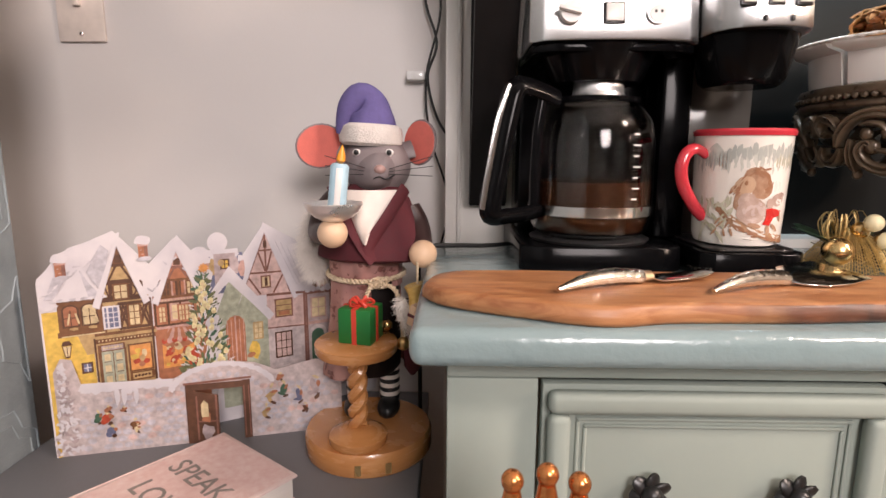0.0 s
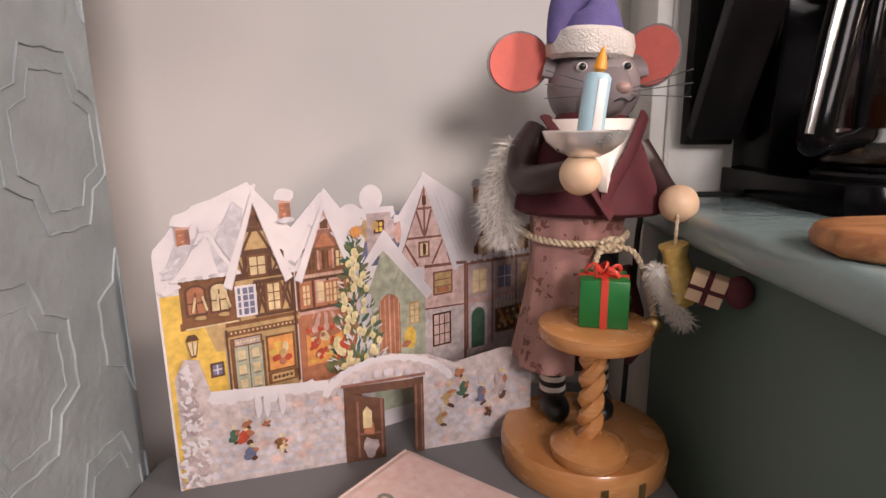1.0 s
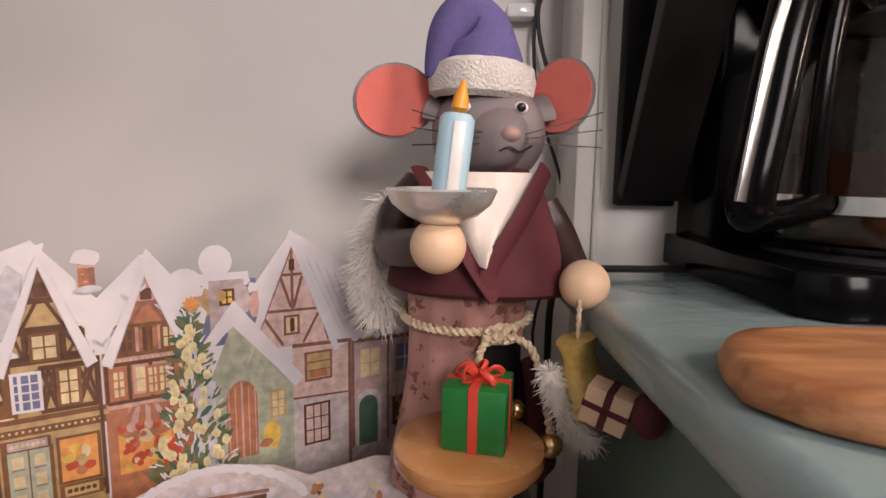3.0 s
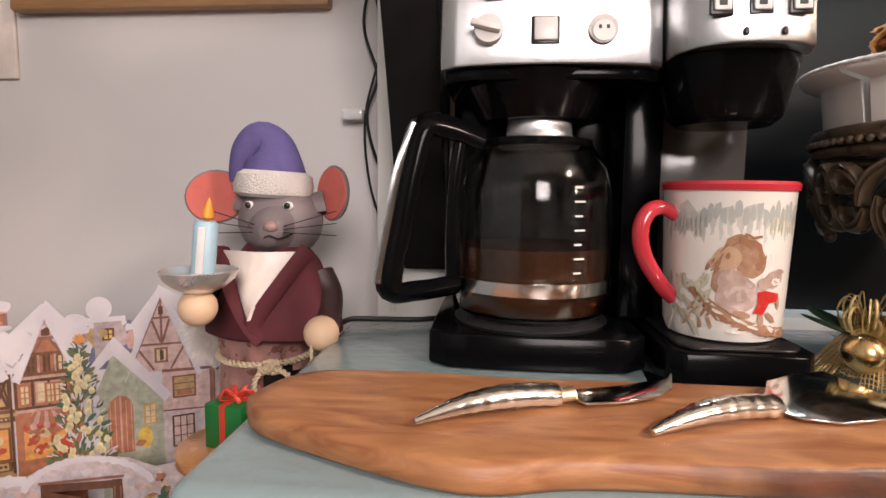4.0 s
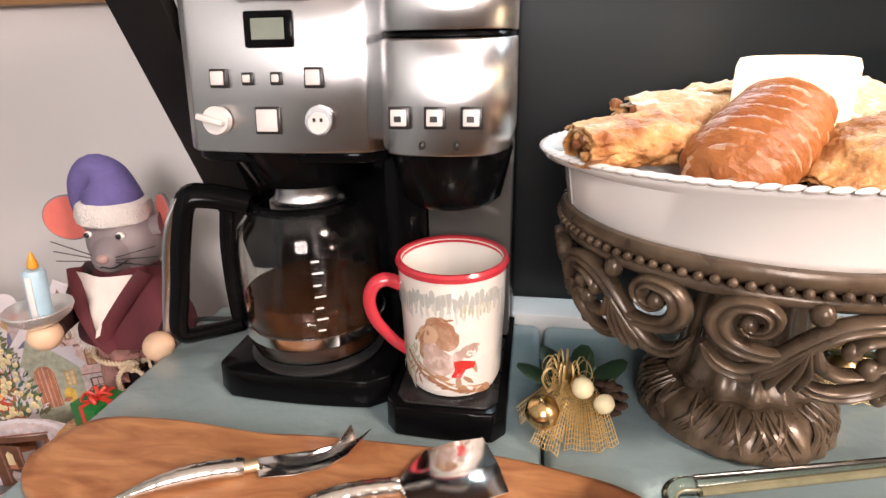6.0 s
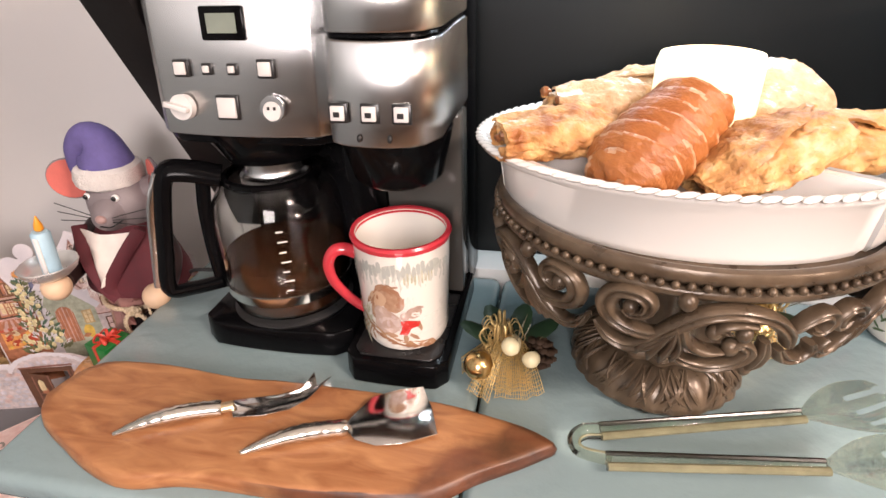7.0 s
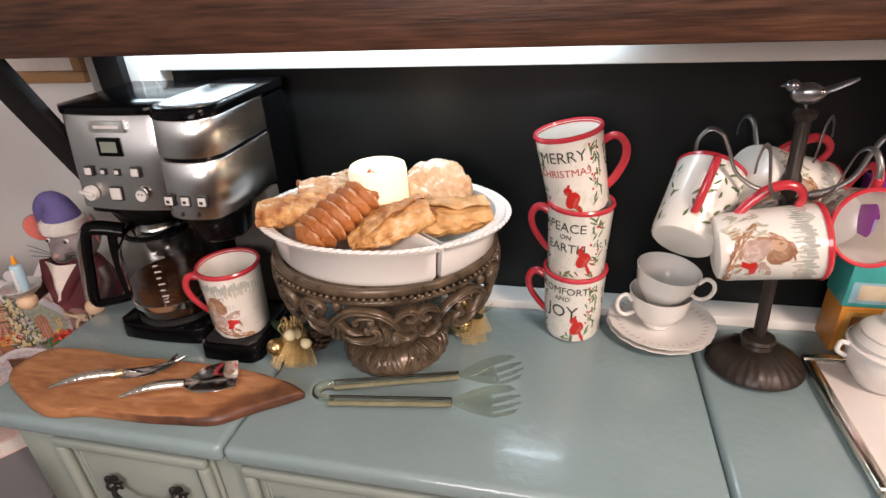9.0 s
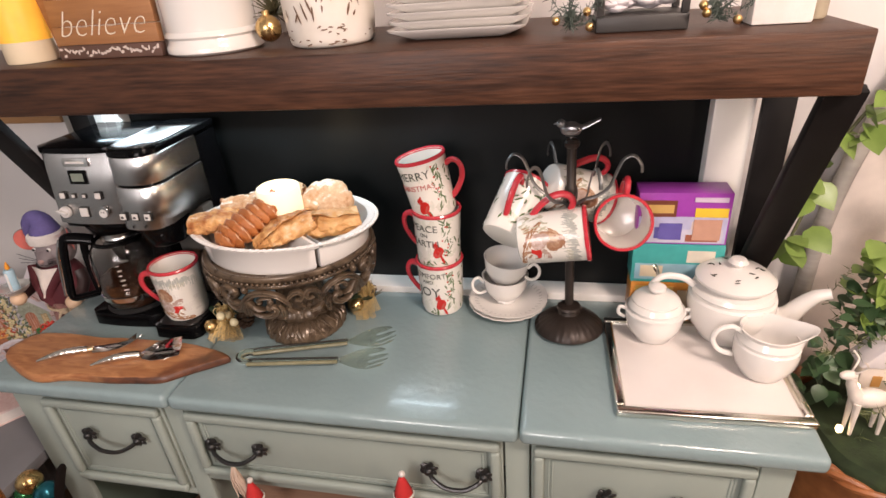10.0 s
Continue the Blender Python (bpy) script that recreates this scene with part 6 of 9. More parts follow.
        ink("small_light", puff(0.0195, 0.0430, 0.0042, 0.0030, 12, 0.0018, 20), MOTIF_SNOW)
        ink("red_print", [flat([(0.0062, 0.0370), (0.0120, 0.0378), (0.0229, 0.0352), (0.0213, 0.0300), (0.0150, 0.0290), (0.0110, 0.0215), (0.0040, 0.0225), (0.0068, 0.0290)])], MOTIF_RED)
        ink("dark_print", [blob(-0.0130, 0.0600, 0.0013, 0.0020, -10, 8, 0.1, 1), blob(0.0205, 0.0460, 0.0008, 0.0008, 0, 8), blob(-0.0050, 0.0725, 0.0014, 0.0030, -35, 8, 0.1, 2), blob(0.0030, 0.0728, 0.0040, 0.0010, 12, 8, 0.2, 3)], MOTIF_BROWN)
        ink("far_firs", [blob(-0.050 + k * 0.0029, 0.079 + 0.0016 * (k % 3), 0.0011, 0.0050 + 0.0016 * (k % 4), 0, 6, 0.3, k) for k in range(9)], MOTIF_GREY)
        ink("twigs", [blob(rnd.uniform(-0.052, -0.022), rnd.uniform(0.008, 0.046), rnd.uniform(0.0035, 0.0075), 0.0013, rnd.uniform(40, 150), 8, 0.3, k) for k in range(26)], MOTIF_SEDGE)
        ink("fir_sprig", [blob(-0.031 + rnd.uniform(-0.006, 0.010), 0.022 + rnd.uniform(-0.012, 0.012), 0.0045, 0.0010, rnd.uniform(30, 140), 8, 0.3, k) for k in range(9)], MOTIF_BARK)
    else:
        rows_, bird = design
        ink("pale_foliage", [blob(rnd.uniform(-0.115, 0.115), rnd.uniform(0.010, 0.100), rnd.uniform(0.004, 0.010), rnd.uniform(0.002, 0.005), rnd.uniform(0, 180), 8, 0.3, k) for k in range(80)], MOTIF_PALE)
        ink("leaf_sprig", [blob(0.029 + rnd.uniform(-0.005, 0.012), rnd.uniform(0.012, 0.10), 0.0062, 0.0014, rnd.uniform(20, 160), 8, 0.2, k) for k in range(26)] + [blob(-0.042 + rnd.uniform(-0.008, 0.005), rnd.uniform(0.01, 0.1), 0.006, 0.0014, rnd.uniform(0, 180), 8, 0.2, k) for k in range(14)] + [blob(rnd.uniform(-0.014, 0.012), rnd.uniform(0.008, 0.018), 0.005, 0.0013, rnd.uniform(0, 180), 8, 0.2, k) for k in range(6)], MOTIF_GREEN)
        ink("round_foliage", [blob((0.050 + rnd.uniform(0, 0.065)) * (1 if k % 2 else -1), rnd.uniform(0.010, 0.100), rnd.uniform(0.004, 0.008), 0.0018, rnd.uniform(20, 160), 8, 0.2, k) for k in range(54)], MOTIF_GREEN)
        ink("berry_dots", [blob(0.030 + rnd.uniform(-0.006, 0.010), rnd.uniform(0.02, 0.095), 0.0018, 0.0018, 0, 8) for k in range(7)], MOTIF_RED)
        for k, (w, size, h_, col) in enumerate(rows_):
            t_ = letters(w, size, 0.0002)
            t_.transform(TR(-0.009, h_, 0))
            wrap(t_, mug_r, radians(side), 0.0008)
            part("lettering", t_, col, mg, smooth=False)
        bx_, bz_ = bird
        layer[0] = 10
        ink("red_motif", [blob(bx_, bz_, 0.0085, 0.0125, -25, 16, 0.06, 1), blob(bx_ - 0.0045, bz_ + 0.013, 0.0052, 0.0055, 0, 12, 0.08, 2), blob(bx_ - 0.003, bz_ + 0.019, 0.0018, 0.004, -30, 8, 0.05, 4), blob(bx_ + 0.007, bz_ - 0.015, 0.0024, 0.010, 20, 8, 0.08, 3)], MOTIF_RED)
        ink("dark_motif", [blob(bx_ - 0.0055, bz_ + 0.0105, 0.0014, 0.0016, 0, 8), blob(bx_ + 0.003, bz_ - 0.003, 0.002, 0.008, -25, 8)], INKRED)
    return mg


MERRY = ((("MERRY", 0.0205, 0.077, INK), ("CHRISTMAS", 0.0135, 0.058, INKRED)), (-0.002, 0.026))
PEACE = ((("PEACE", 0.0185, 0.078, INK), ("ON", 0.010, 0.0665, INK), ("EARTH", 0.0180, 0.048, INK)), (0.016, 0.038))
JOY = ((("COMFORT", 0.0150, 0.084, INK), ("AND", 0.010, 0.0725, INK), ("JOY", 0.0270, 0.045, INK)), (0.013, 0.028))
mug("white winter-scene mug with red rim and red handle", "winter", TR(0.373, 0.672, 0.7925) @ RZ(196), "", 74)

# ---- cutting board with two cheese tools ----
edge = smooth_path([(0.030, 0.530, 0), (0.040, 0.566, 0), (0.066, 0.585, 0), (0.132, 0.590, 0), (0.212, 0.584, 0), (0.266, 0.587, 0), (0.345, 0.587, 0), (0.430, 0.584, 0), (0.488, 0.572, 0), (0.520, 0.563, 0), (0.536, 0.553, 0), (0.522, 0.541, 0), (0.474, 0.508, 0), (0.434, 0.480, 0), (0.370, 0.471, 0), (0.326, 0.467, 0), (0.278, 0.466, 0), (0.223, 0.463, 0), (0.170, 0.453, 0), (0.107, 0.474, 0), (0.050, 0.503, 0), (0.030, 0.530, 0)], 5)[:-1]
mid = Vector((0.29, 0.53, 0))
bm = bmesh.new()
n_ = len(edge)
rings = []
for lay, (q, z) in enumerate(((0.97, 0.7605), (1.0, 0.7635), (1.0, 0.769), (0.995, 0.7735), (0.985, 0.7757), (0.94, 0.7763))):
    ring = []
    for k, p in enumerate(edge):
        front = max(0.0, -(p.y - 0.53) / 0.065)
        right = max(0.0, (p.x - 0.36) / 0.18)
        cut = 0.06 * right * front * lay / 4 if lay else 0
        w = noise.noise(Vector((p.x * 22, p.y * 22, lay * 0.7))) * 0.010
        s = q - cut + w
        v = mid + (p - mid) * s
        if lay >= 2:
            v.y += front * 0.0035 * (lay - 1) * (0.3 + 0.9 * right)
        ring.append(bm.verts.new((v.x, v.y, z + noise.noise(Vector((p.x * 9, p.y * 9, 3))) * 0.0008)))
    rings.append(ring)
for li, (a, b) in enumerate(zip(rings, rings[1:])):
    for k in range(n_):
        f = bm.faces.new((a[k], a[(k + 1) % n_], b[(k + 1) % n_], b[k]))
bm.faces.new(rings[0])
bm.faces.new(rings[-1])
bmesh.ops.recalc_face_normals(bm, faces=bm.faces[:])
cut_board = thing("cutting_board", "live-edge olive wood cutting board lying on the desk", "cutting board")
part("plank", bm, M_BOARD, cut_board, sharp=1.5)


def tool_handle(a, b):
    """A cast silver handle like a curved pod."""
    a, b = Vector(a), Vector(b)
    d_ = b - a
    pts, rad = [], []
    for k in range(25):
        q = k / 24
        pts.append(a + d_ * q + Vector((0, 0, 0.004 * math.sin(q * math.pi))) + Vector((-d_.y, d_.x, 0)) * 0.03 * math.sin(q * 3.1))
        rad.append((0.0020 + 0.0056 * math.sin(min(1, q * 1.35) * math.pi * 0.56)) * (1 + 0.06 * math.sin(k * 2.3)))
    return tube(pts, rad, 10, 0.8)


knife = thing("cheese_knife", "silver cheese knife with a forked tip and pod-shaped handle", "knife")
part("handle", tool_handle((0.144, 0.491, 0.7805), (0.226, 0.536, 0.7825)), M_SILVER, knife)
part("ferrule", tube([(0.222, 0.5335, 0.7825), (0.236, 0.5405, 0.7825)], 0.0050, 12, 0.7), plain("pale_brass", (0.7, 0.55, 0.35), 0.3, 0.9), knife)
part("blade", slab([(0.242, 0.528), (0.268, 0.535), (0.289, 0.546), (0.302, 0.562), (0.312, 0.596), (0.3035, 0.581), (0.2925, 0.599), (0.289, 0.573), (0.272, 0.563), (0.250, 0.555), (0.228, 0.547)], 0.7795, 0.7812, 0.0004), M_CHROME, knife)
spade = thing("cheese_spade", "silver cheese spade with a broad blade and pod-shaped handle", "cheese server")
part("handle", tool_handle((0.270, 0.492, 0.7805), (0.352, 0.533, 0.7825)), M_SILVER, spade)
bl = slab([(0.352, 0.532), (0.362, 0.524), (0.382, 0.521), (0.406, 0.527), (0.433, 0.541), (0.423, 0.566), (0.409, 0.590), (0.386, 0.583), (0.364, 0.571), (0.353, 0.550), (0.349, 0.540)], 0.7795, 0.7808, 0.0003)
for v in bl.verts:
    v.co.z += 0.12 * (v.co.y - 0.535)
part("blade", bl, M_CHROME, spade)

# ---- pedestal stand and divided dish ----
STAND = TR(0.634, 0.698, TOP)
stand = thing("pedestal_stand", "antiqued bronze pedestal stand with openwork scrolls", "cake stand", STAND)
A_, B_ = 0.160, 0.146
flute = lambda a, z: 1 + 0.05 * math.sin(14 * a)
part("foot", lathe([(0, 0.0005), (0.080, 0.0005), (0.083, 0.006), (0.082, 0.016), (0.076, 0.028), (0.064, 0.038), (0.052, 0.043), (0, 0.043)], 96, 1.0, lambda a, z: 1 + (0.035 * abs(math.sin(12 * a)) if 0.004 < z < 0.04 else 0)), M_BRONZE, stand)
bm = bmesh.new()
rnd = random.Random(12)
for k in range(84):
    a = k * 2 * math.pi / 84 + rnd.uniform(-0.03, 0.03)
    q = rnd.choice((-1, 1)) * rnd.uniform(0.10, 0.34)
    z_ = rnd.uniform(0.008, 0.018)
    add(bm, tube(smooth_path([(0.0835 * math.cos(a), 0.0835 * math.sin(a), z_), (0.0800 * math.cos(a + q * 0.5), 0.0800 * math.sin(a + q * 0.5), 0.028), (0.062 * math.cos(a + q * 0.9), 0.062 * math.sin(a + q * 0.9), 0.041)], 3), [0.0010, 0.0018, 0.0023, 0.0024, 0.0020, 0.0014, 0.0008], 5))
part("foot_leaves", bm, M_BRONZE, stand, "crossing spiky leaves moulded on the foot")["kind"] = "stuff"
part("stem", lathe([(0, 0.0435), (0.060, 0.0435), (0.061, 0.048), (0.056, 0.052), (0.052, 0.062), (0.047, 0.090), (0.043, 0.125), (0.040, 0.155), (0.040, 0.186), (0, 0.186)], 84, 1.0, flute), M_BRONZE, stand)


def oval(n, a, b, z):
    return [(a * math.cos(2 * math.pi * k / n), b * math.sin(2 * math.pi * k / n), z) for k in range(n)]


part("plate", slab([p[:2] for p in oval(64, A_, B_, 0)], 0.186, 0.194, 0.002), M_BRONZE, stand)
part("rim_band", tube(oval(72, A_ + 0.001, B_ + 0.001, 0.196), 0.0085, 10, 0.75, True), M_BRONZE, stand)
part("lower_moulding", tube(oval(72, A_ + 0.002, B_ + 0.002, 0.183), 0.0052, 10, 0.9, True), M_BRONZE, stand)
bm = bmesh.new()
for p in oval(104, A_ + 0.0078, B_ + 0.0078, 0.1905):
    add(bm, ball(p, 0.0034, (1, 1, 1), 8, 6))
part("beading", bm, M_BRONZE, stand, "row of small raised beads")["kind"] = "stuff"


def skirt(s, h_):
    """A point on the openwork apron: s runs round (radians), h is how far it hangs."""
    q = 1 - 0.15 * max(0, h_ / 0.115) ** 2
    return Vector(((A_ + 0.006) * q * math.cos(s), (B_ + 0.006) * q * math.sin(s), 0.186 - h_ * 0.80))


def scroll(c, pts, widths, ridges=2, lift=0.004):
    """A carved ribbon on the apron along (run, drop) points, with raised ridges and a rounded back."""
    path_ = smooth_path([Vector((x, 0, h_)) for x, h_ in pts], 5)
    m_ = len(path_)
    bm = bmesh.new()
    rows = []
    cross = 6 * ridges + 1
    for i, p in enumerate(path_):
        q = i / (m_ - 1)
        f_ = q * (len(widths) - 1)
        j = min(int(f_), len(widths) - 2)
        w = widths[j] + (widths[j + 1] - widths[j]) * (f_ - j)
        t_ = (path_[min(i + 1, m_ - 1)] - path_[max(i - 1, 0)]).normalized()
        row = []
        for k in range(cross):
            u = 2 * k / (cross - 1) - 1
            x, h_ = p.x - t_.z * w * u, p.z + t_.x * w * u
            v = skirt(c + x / 0.166, h_)
            out = Vector((v.x, v.y, 0)).normalized()
            up = lift * math.sqrt(max(0, 1 - u * u)) + min(0.5 * w, 0.0034) * abs(math.sin(math.pi * ridges * (u + 1) / 2))
            row.append(bm.verts.new(v + out * up))
        for k in (cross - 1, cross // 2, 0):
            u = 2 * k / (cross - 1) - 1
            x, h_ = p.x - t_.z * w * u * 0.8, p.z + t_.x * w * u * 0.8
            v = skirt(c + x / 0.166, h_)
            row.append(bm.verts.new(v - Vector((v.x, v.y, 0)).normalized() * 0.005))
        rows.append(row)
    for a, b in zip(rows, rows[1:]):
        for k in range(len(a)):
            bm.faces.new((a[k], a[(k + 1) % len(a)], b[(k + 1) % len(a)], b[k]))
    bm.faces.new(rows[0])
    bm.faces.new(rows[-1])
    bmesh.ops.recalc_face_normals(bm, faces=bm.faces[:])
    return bm


# three pairs of leafy scrolls, each half turned over from tip to tip
for k in range(6):
    c = radians(240 + 120 * (k // 2))
    g = -1 if k % 2 else 1
    run = lambda pts: [(g * x, h_) for x, h_ in pts]
    at = lambda x, h_: skirt(c + g * x / 0.166, h_)
    part("main_scroll", scroll(c, run([(0.004, 0.055), (0.014, 0.072), (0.030, 0.079), (0.046, 0.068), (0.060, 0.044), (0.078, 0.024), (0.100, 0.017), (0.124, 0.024), (0.140, 0.042), (0.146, 0.060)]), [0.0015, 0.0065, 0.0095, 0.0095, 0.0085, 0.0085, 0.008, 0.007, 0.006, 0.003]), M_BRONZE, stand)
    part("volute", scroll(c, run([(0.060, 0.046), (0.046, 0.054), (0.030, 0.053), (0.017, 0.045), (0.012, 0.029), (0.019, 0.014), (0.034, 0.011), (0.043, 0.019), (0.041, 0.031), (0.032, 0.035), (0.027, 0.029)]), [0.003, 0.007, 0.0085, 0.009, 0.009, 0.0085, 0.0075, 0.0065, 0.0055, 0.005, 0.0045]), M_BRONZE, stand)
    for x, h_, w in ((0.041, 0.083, 0.0046), (0.050, 0.089, 0.0050), (0.059, 0.090, 0.0050), (0.067, 0.085, 0.0046)):
        part("fan_leaf", scroll(c, run([(0.064, 0.040), ((0.064 + x) / 2 + (x - 0.054) * 0.25, 0.062), (x, h_ - 0.010), (x - 0.002, h_)]), [0.002, w * 0.8, w, 0.0022], 1, 0.006), M_BRONZE, stand)
    part("small_volute", scroll(c, run([(0.062, 0.072), (0.076, 0.086), (0.095, 0.090), (0.112, 0.081), (0.118, 0.066), (0.111, 0.055), (0.104, 0.060)]), [0.003, 0.0075, 0.009, 0.008, 0.0065, 0.005, 0.004]), M_BRONZE, stand)
    part("inner_leaf", scroll(c, run([(0.068, 0.040), (0.073, 0.056), (0.085, 0.066), (0.099, 0.064)]), [0.003, 0.0060, 0.0065, 0.0018], 1, 0.006), M_BRONZE, stand)
    part("tendril", scroll(c, run([(0.116, 0.032), (0.106, 0.030), (0.095, 0.033), (0.089, 0.041)]), [0.0025, 0.0045, 0.0048, 0.0035], 1), M_BRONZE, stand)
    part("end_leaf", scroll(c, run([(0.126, 0.050), (0.130, 0.068), (0.129, 0.084), (0.125, 0.094)]), [0.003, 0.0055, 0.0055, 0.002], 2), M_BRONZE, stand)
    part("end_volute", scroll(c, run([(0.142, 0.040), (0.152, 0.026), (0.164, 0.022), (0.171, 0.032), (0.165, 0.044), (0.156, 0.040)]), [0.003, 0.006, 0.007, 0.006, 0.005, 0.0035]), M_BRONZE, stand)
    part("end_curl", scroll(c, run([(0.140, 0.062), (0.150, 0.078), (0.163, 0.082), (0.171, 0.072), (0.166, 0.060)]), [0.003, 0.0065, 0.007, 0.005, 0.003]), M_BRONZE, stand)
    for x, h_, r_ in ((0.067, 0.011, 0.0070), (0.104, 0.060, 0.0066), (0.089, 0.042, 0.0058), (0.110, 0.043, 0.0060), (0.030, 0.029, 0.0060), (0.126, 0.096, 0.0050)):
        part("boss", ball(at(x, h_), r_, (1, 1, 1.15), 12, 8), M_BRONZE, stand)

DISH = TR(0.634, 0.698, 0.9545)


def loop(a0, a1, gap, scale_o, ri, n=22):
    """Plan of one dish section: outer arc, then the small inner arc."""
    pts = []
    ro = 0.16
    for k in range(n + 1):
        a = a0 + gap / ro + (a1 - a0 - 2 * gap / ro) * k / n
        pts.append((0.176 * scale_o * math.cos(a), 0.127 * (1.05 + (scale_o - 1.05) * 0.4) * math.sin(a)))
    m_ = 6
    for k in range(m_ + 1):
        g_ = min(gap / ri, 0.8)
        a = a1 - g_ - (a1 - a0 - 2 * g_) * k / m_
        pts.append((ri * math.cos(a), ri * math.sin(a)))
    return pts


for i, (a0, a1) in enumerate(((-168, -50), (-50, 72), (72, 192))):
    a0, a1 = radians(a0), radians(a1)
    sec = thing("serving_dish", "white stoneware wedge dish with a braided rim, holding pastries", "serving dish", DISH, "dish sections round the candle")
    bm = bmesh.new()
    spec = ((0.007, 0.90, 0.055, 0.0), (0.004, 0.925, 0.050, 0.006), (0.0045, 0.955, 0.047, 0.042), (0.0035, 1.05, 0.046, 0.0475), (0.0035, 1.062, 0.046, 0.051), (0.0035, 1.04, 0.046, 0.0540), (0.006, 0.945, 0.050, 0.053), (0.008, 0.925, 0.052, 0.046), (0.012, 0.86, 0.060, 0.012), (0.016, 0.82, 0.066, 0.008))
    rings = [[bm.verts.new((x, y, z)) for x, y in loop(a0, a1, g_, so, ri)] for g_, so, ri, z in spec]
    for a, b in zip(rings, rings[1:]):
        for k in range(len(a)):
            bm.faces.new((a[k], a[(k + 1) % len(a)], b[(k + 1) % len(a)], b[k]))
    bm.faces.new(rings[0])
    bm.faces.new(rings[-1])
    bmesh.ops.recalc_face_normals(bm, faces=bm.faces[:])
    part("bowl", bm, M_PORC, sec, sharp=0.9)
    br = bmesh.new()
    n_ = 30
    for k in range(n_):
        a = a0 + 0.03 + (a1 - a0 - 0.06) * k / (n_ - 1)
        tw = a + math.pi / 2 + 0.5
        add(br, ball((0, 0, 0), 0.0070, (1.35, 0.50, 0.36), 8, 6), TR(0.176 * 1.045 * math.cos(a), 0.127 * 1.05 * math.sin(a), 0.0535) @ Matrix.Rotation(math.atan2(0.127 * math.cos(a), -0.176 * math.sin(a)) + 0.45, 4, "Z"))
    part("braided_rim", br, M_PORC, sec)

# flameless candle in the middle
candle = thing("pillar_candle", "lit ivory pillar candle in the middle of the dish", "candle", TR(0.634, 0.700, 0.9545))
part("wax", lathe([(0, 0), (0.040, 0), (0.041, 0.003), (0.041, 0.114), (0.039, 0.120), (0.034, 0.121), (0.030, 0.114), (0.0, 0.110)], 40, 1.0, lambda a, z: 1 + (0.015 * math.sin(3 * a + 1) if z > 0.115 else 0)), M_WAX, candle)
part("flame_tip", lathe([(0, 0.109), (0.004, 0.111), (0.005, 0.114), (0.002, 0.118), (0, 0.119)], 12), M_BULB, candle)
tip = bpy.data.lights.new("candle_glow", "POINT")
tip.energy, tip.color, tip.shadow_soft_size = 0.09, (1.0, 0.72, 0.42), 0.02
new("candle_glow", tip).location = (0.634, 0.700, 1.095)


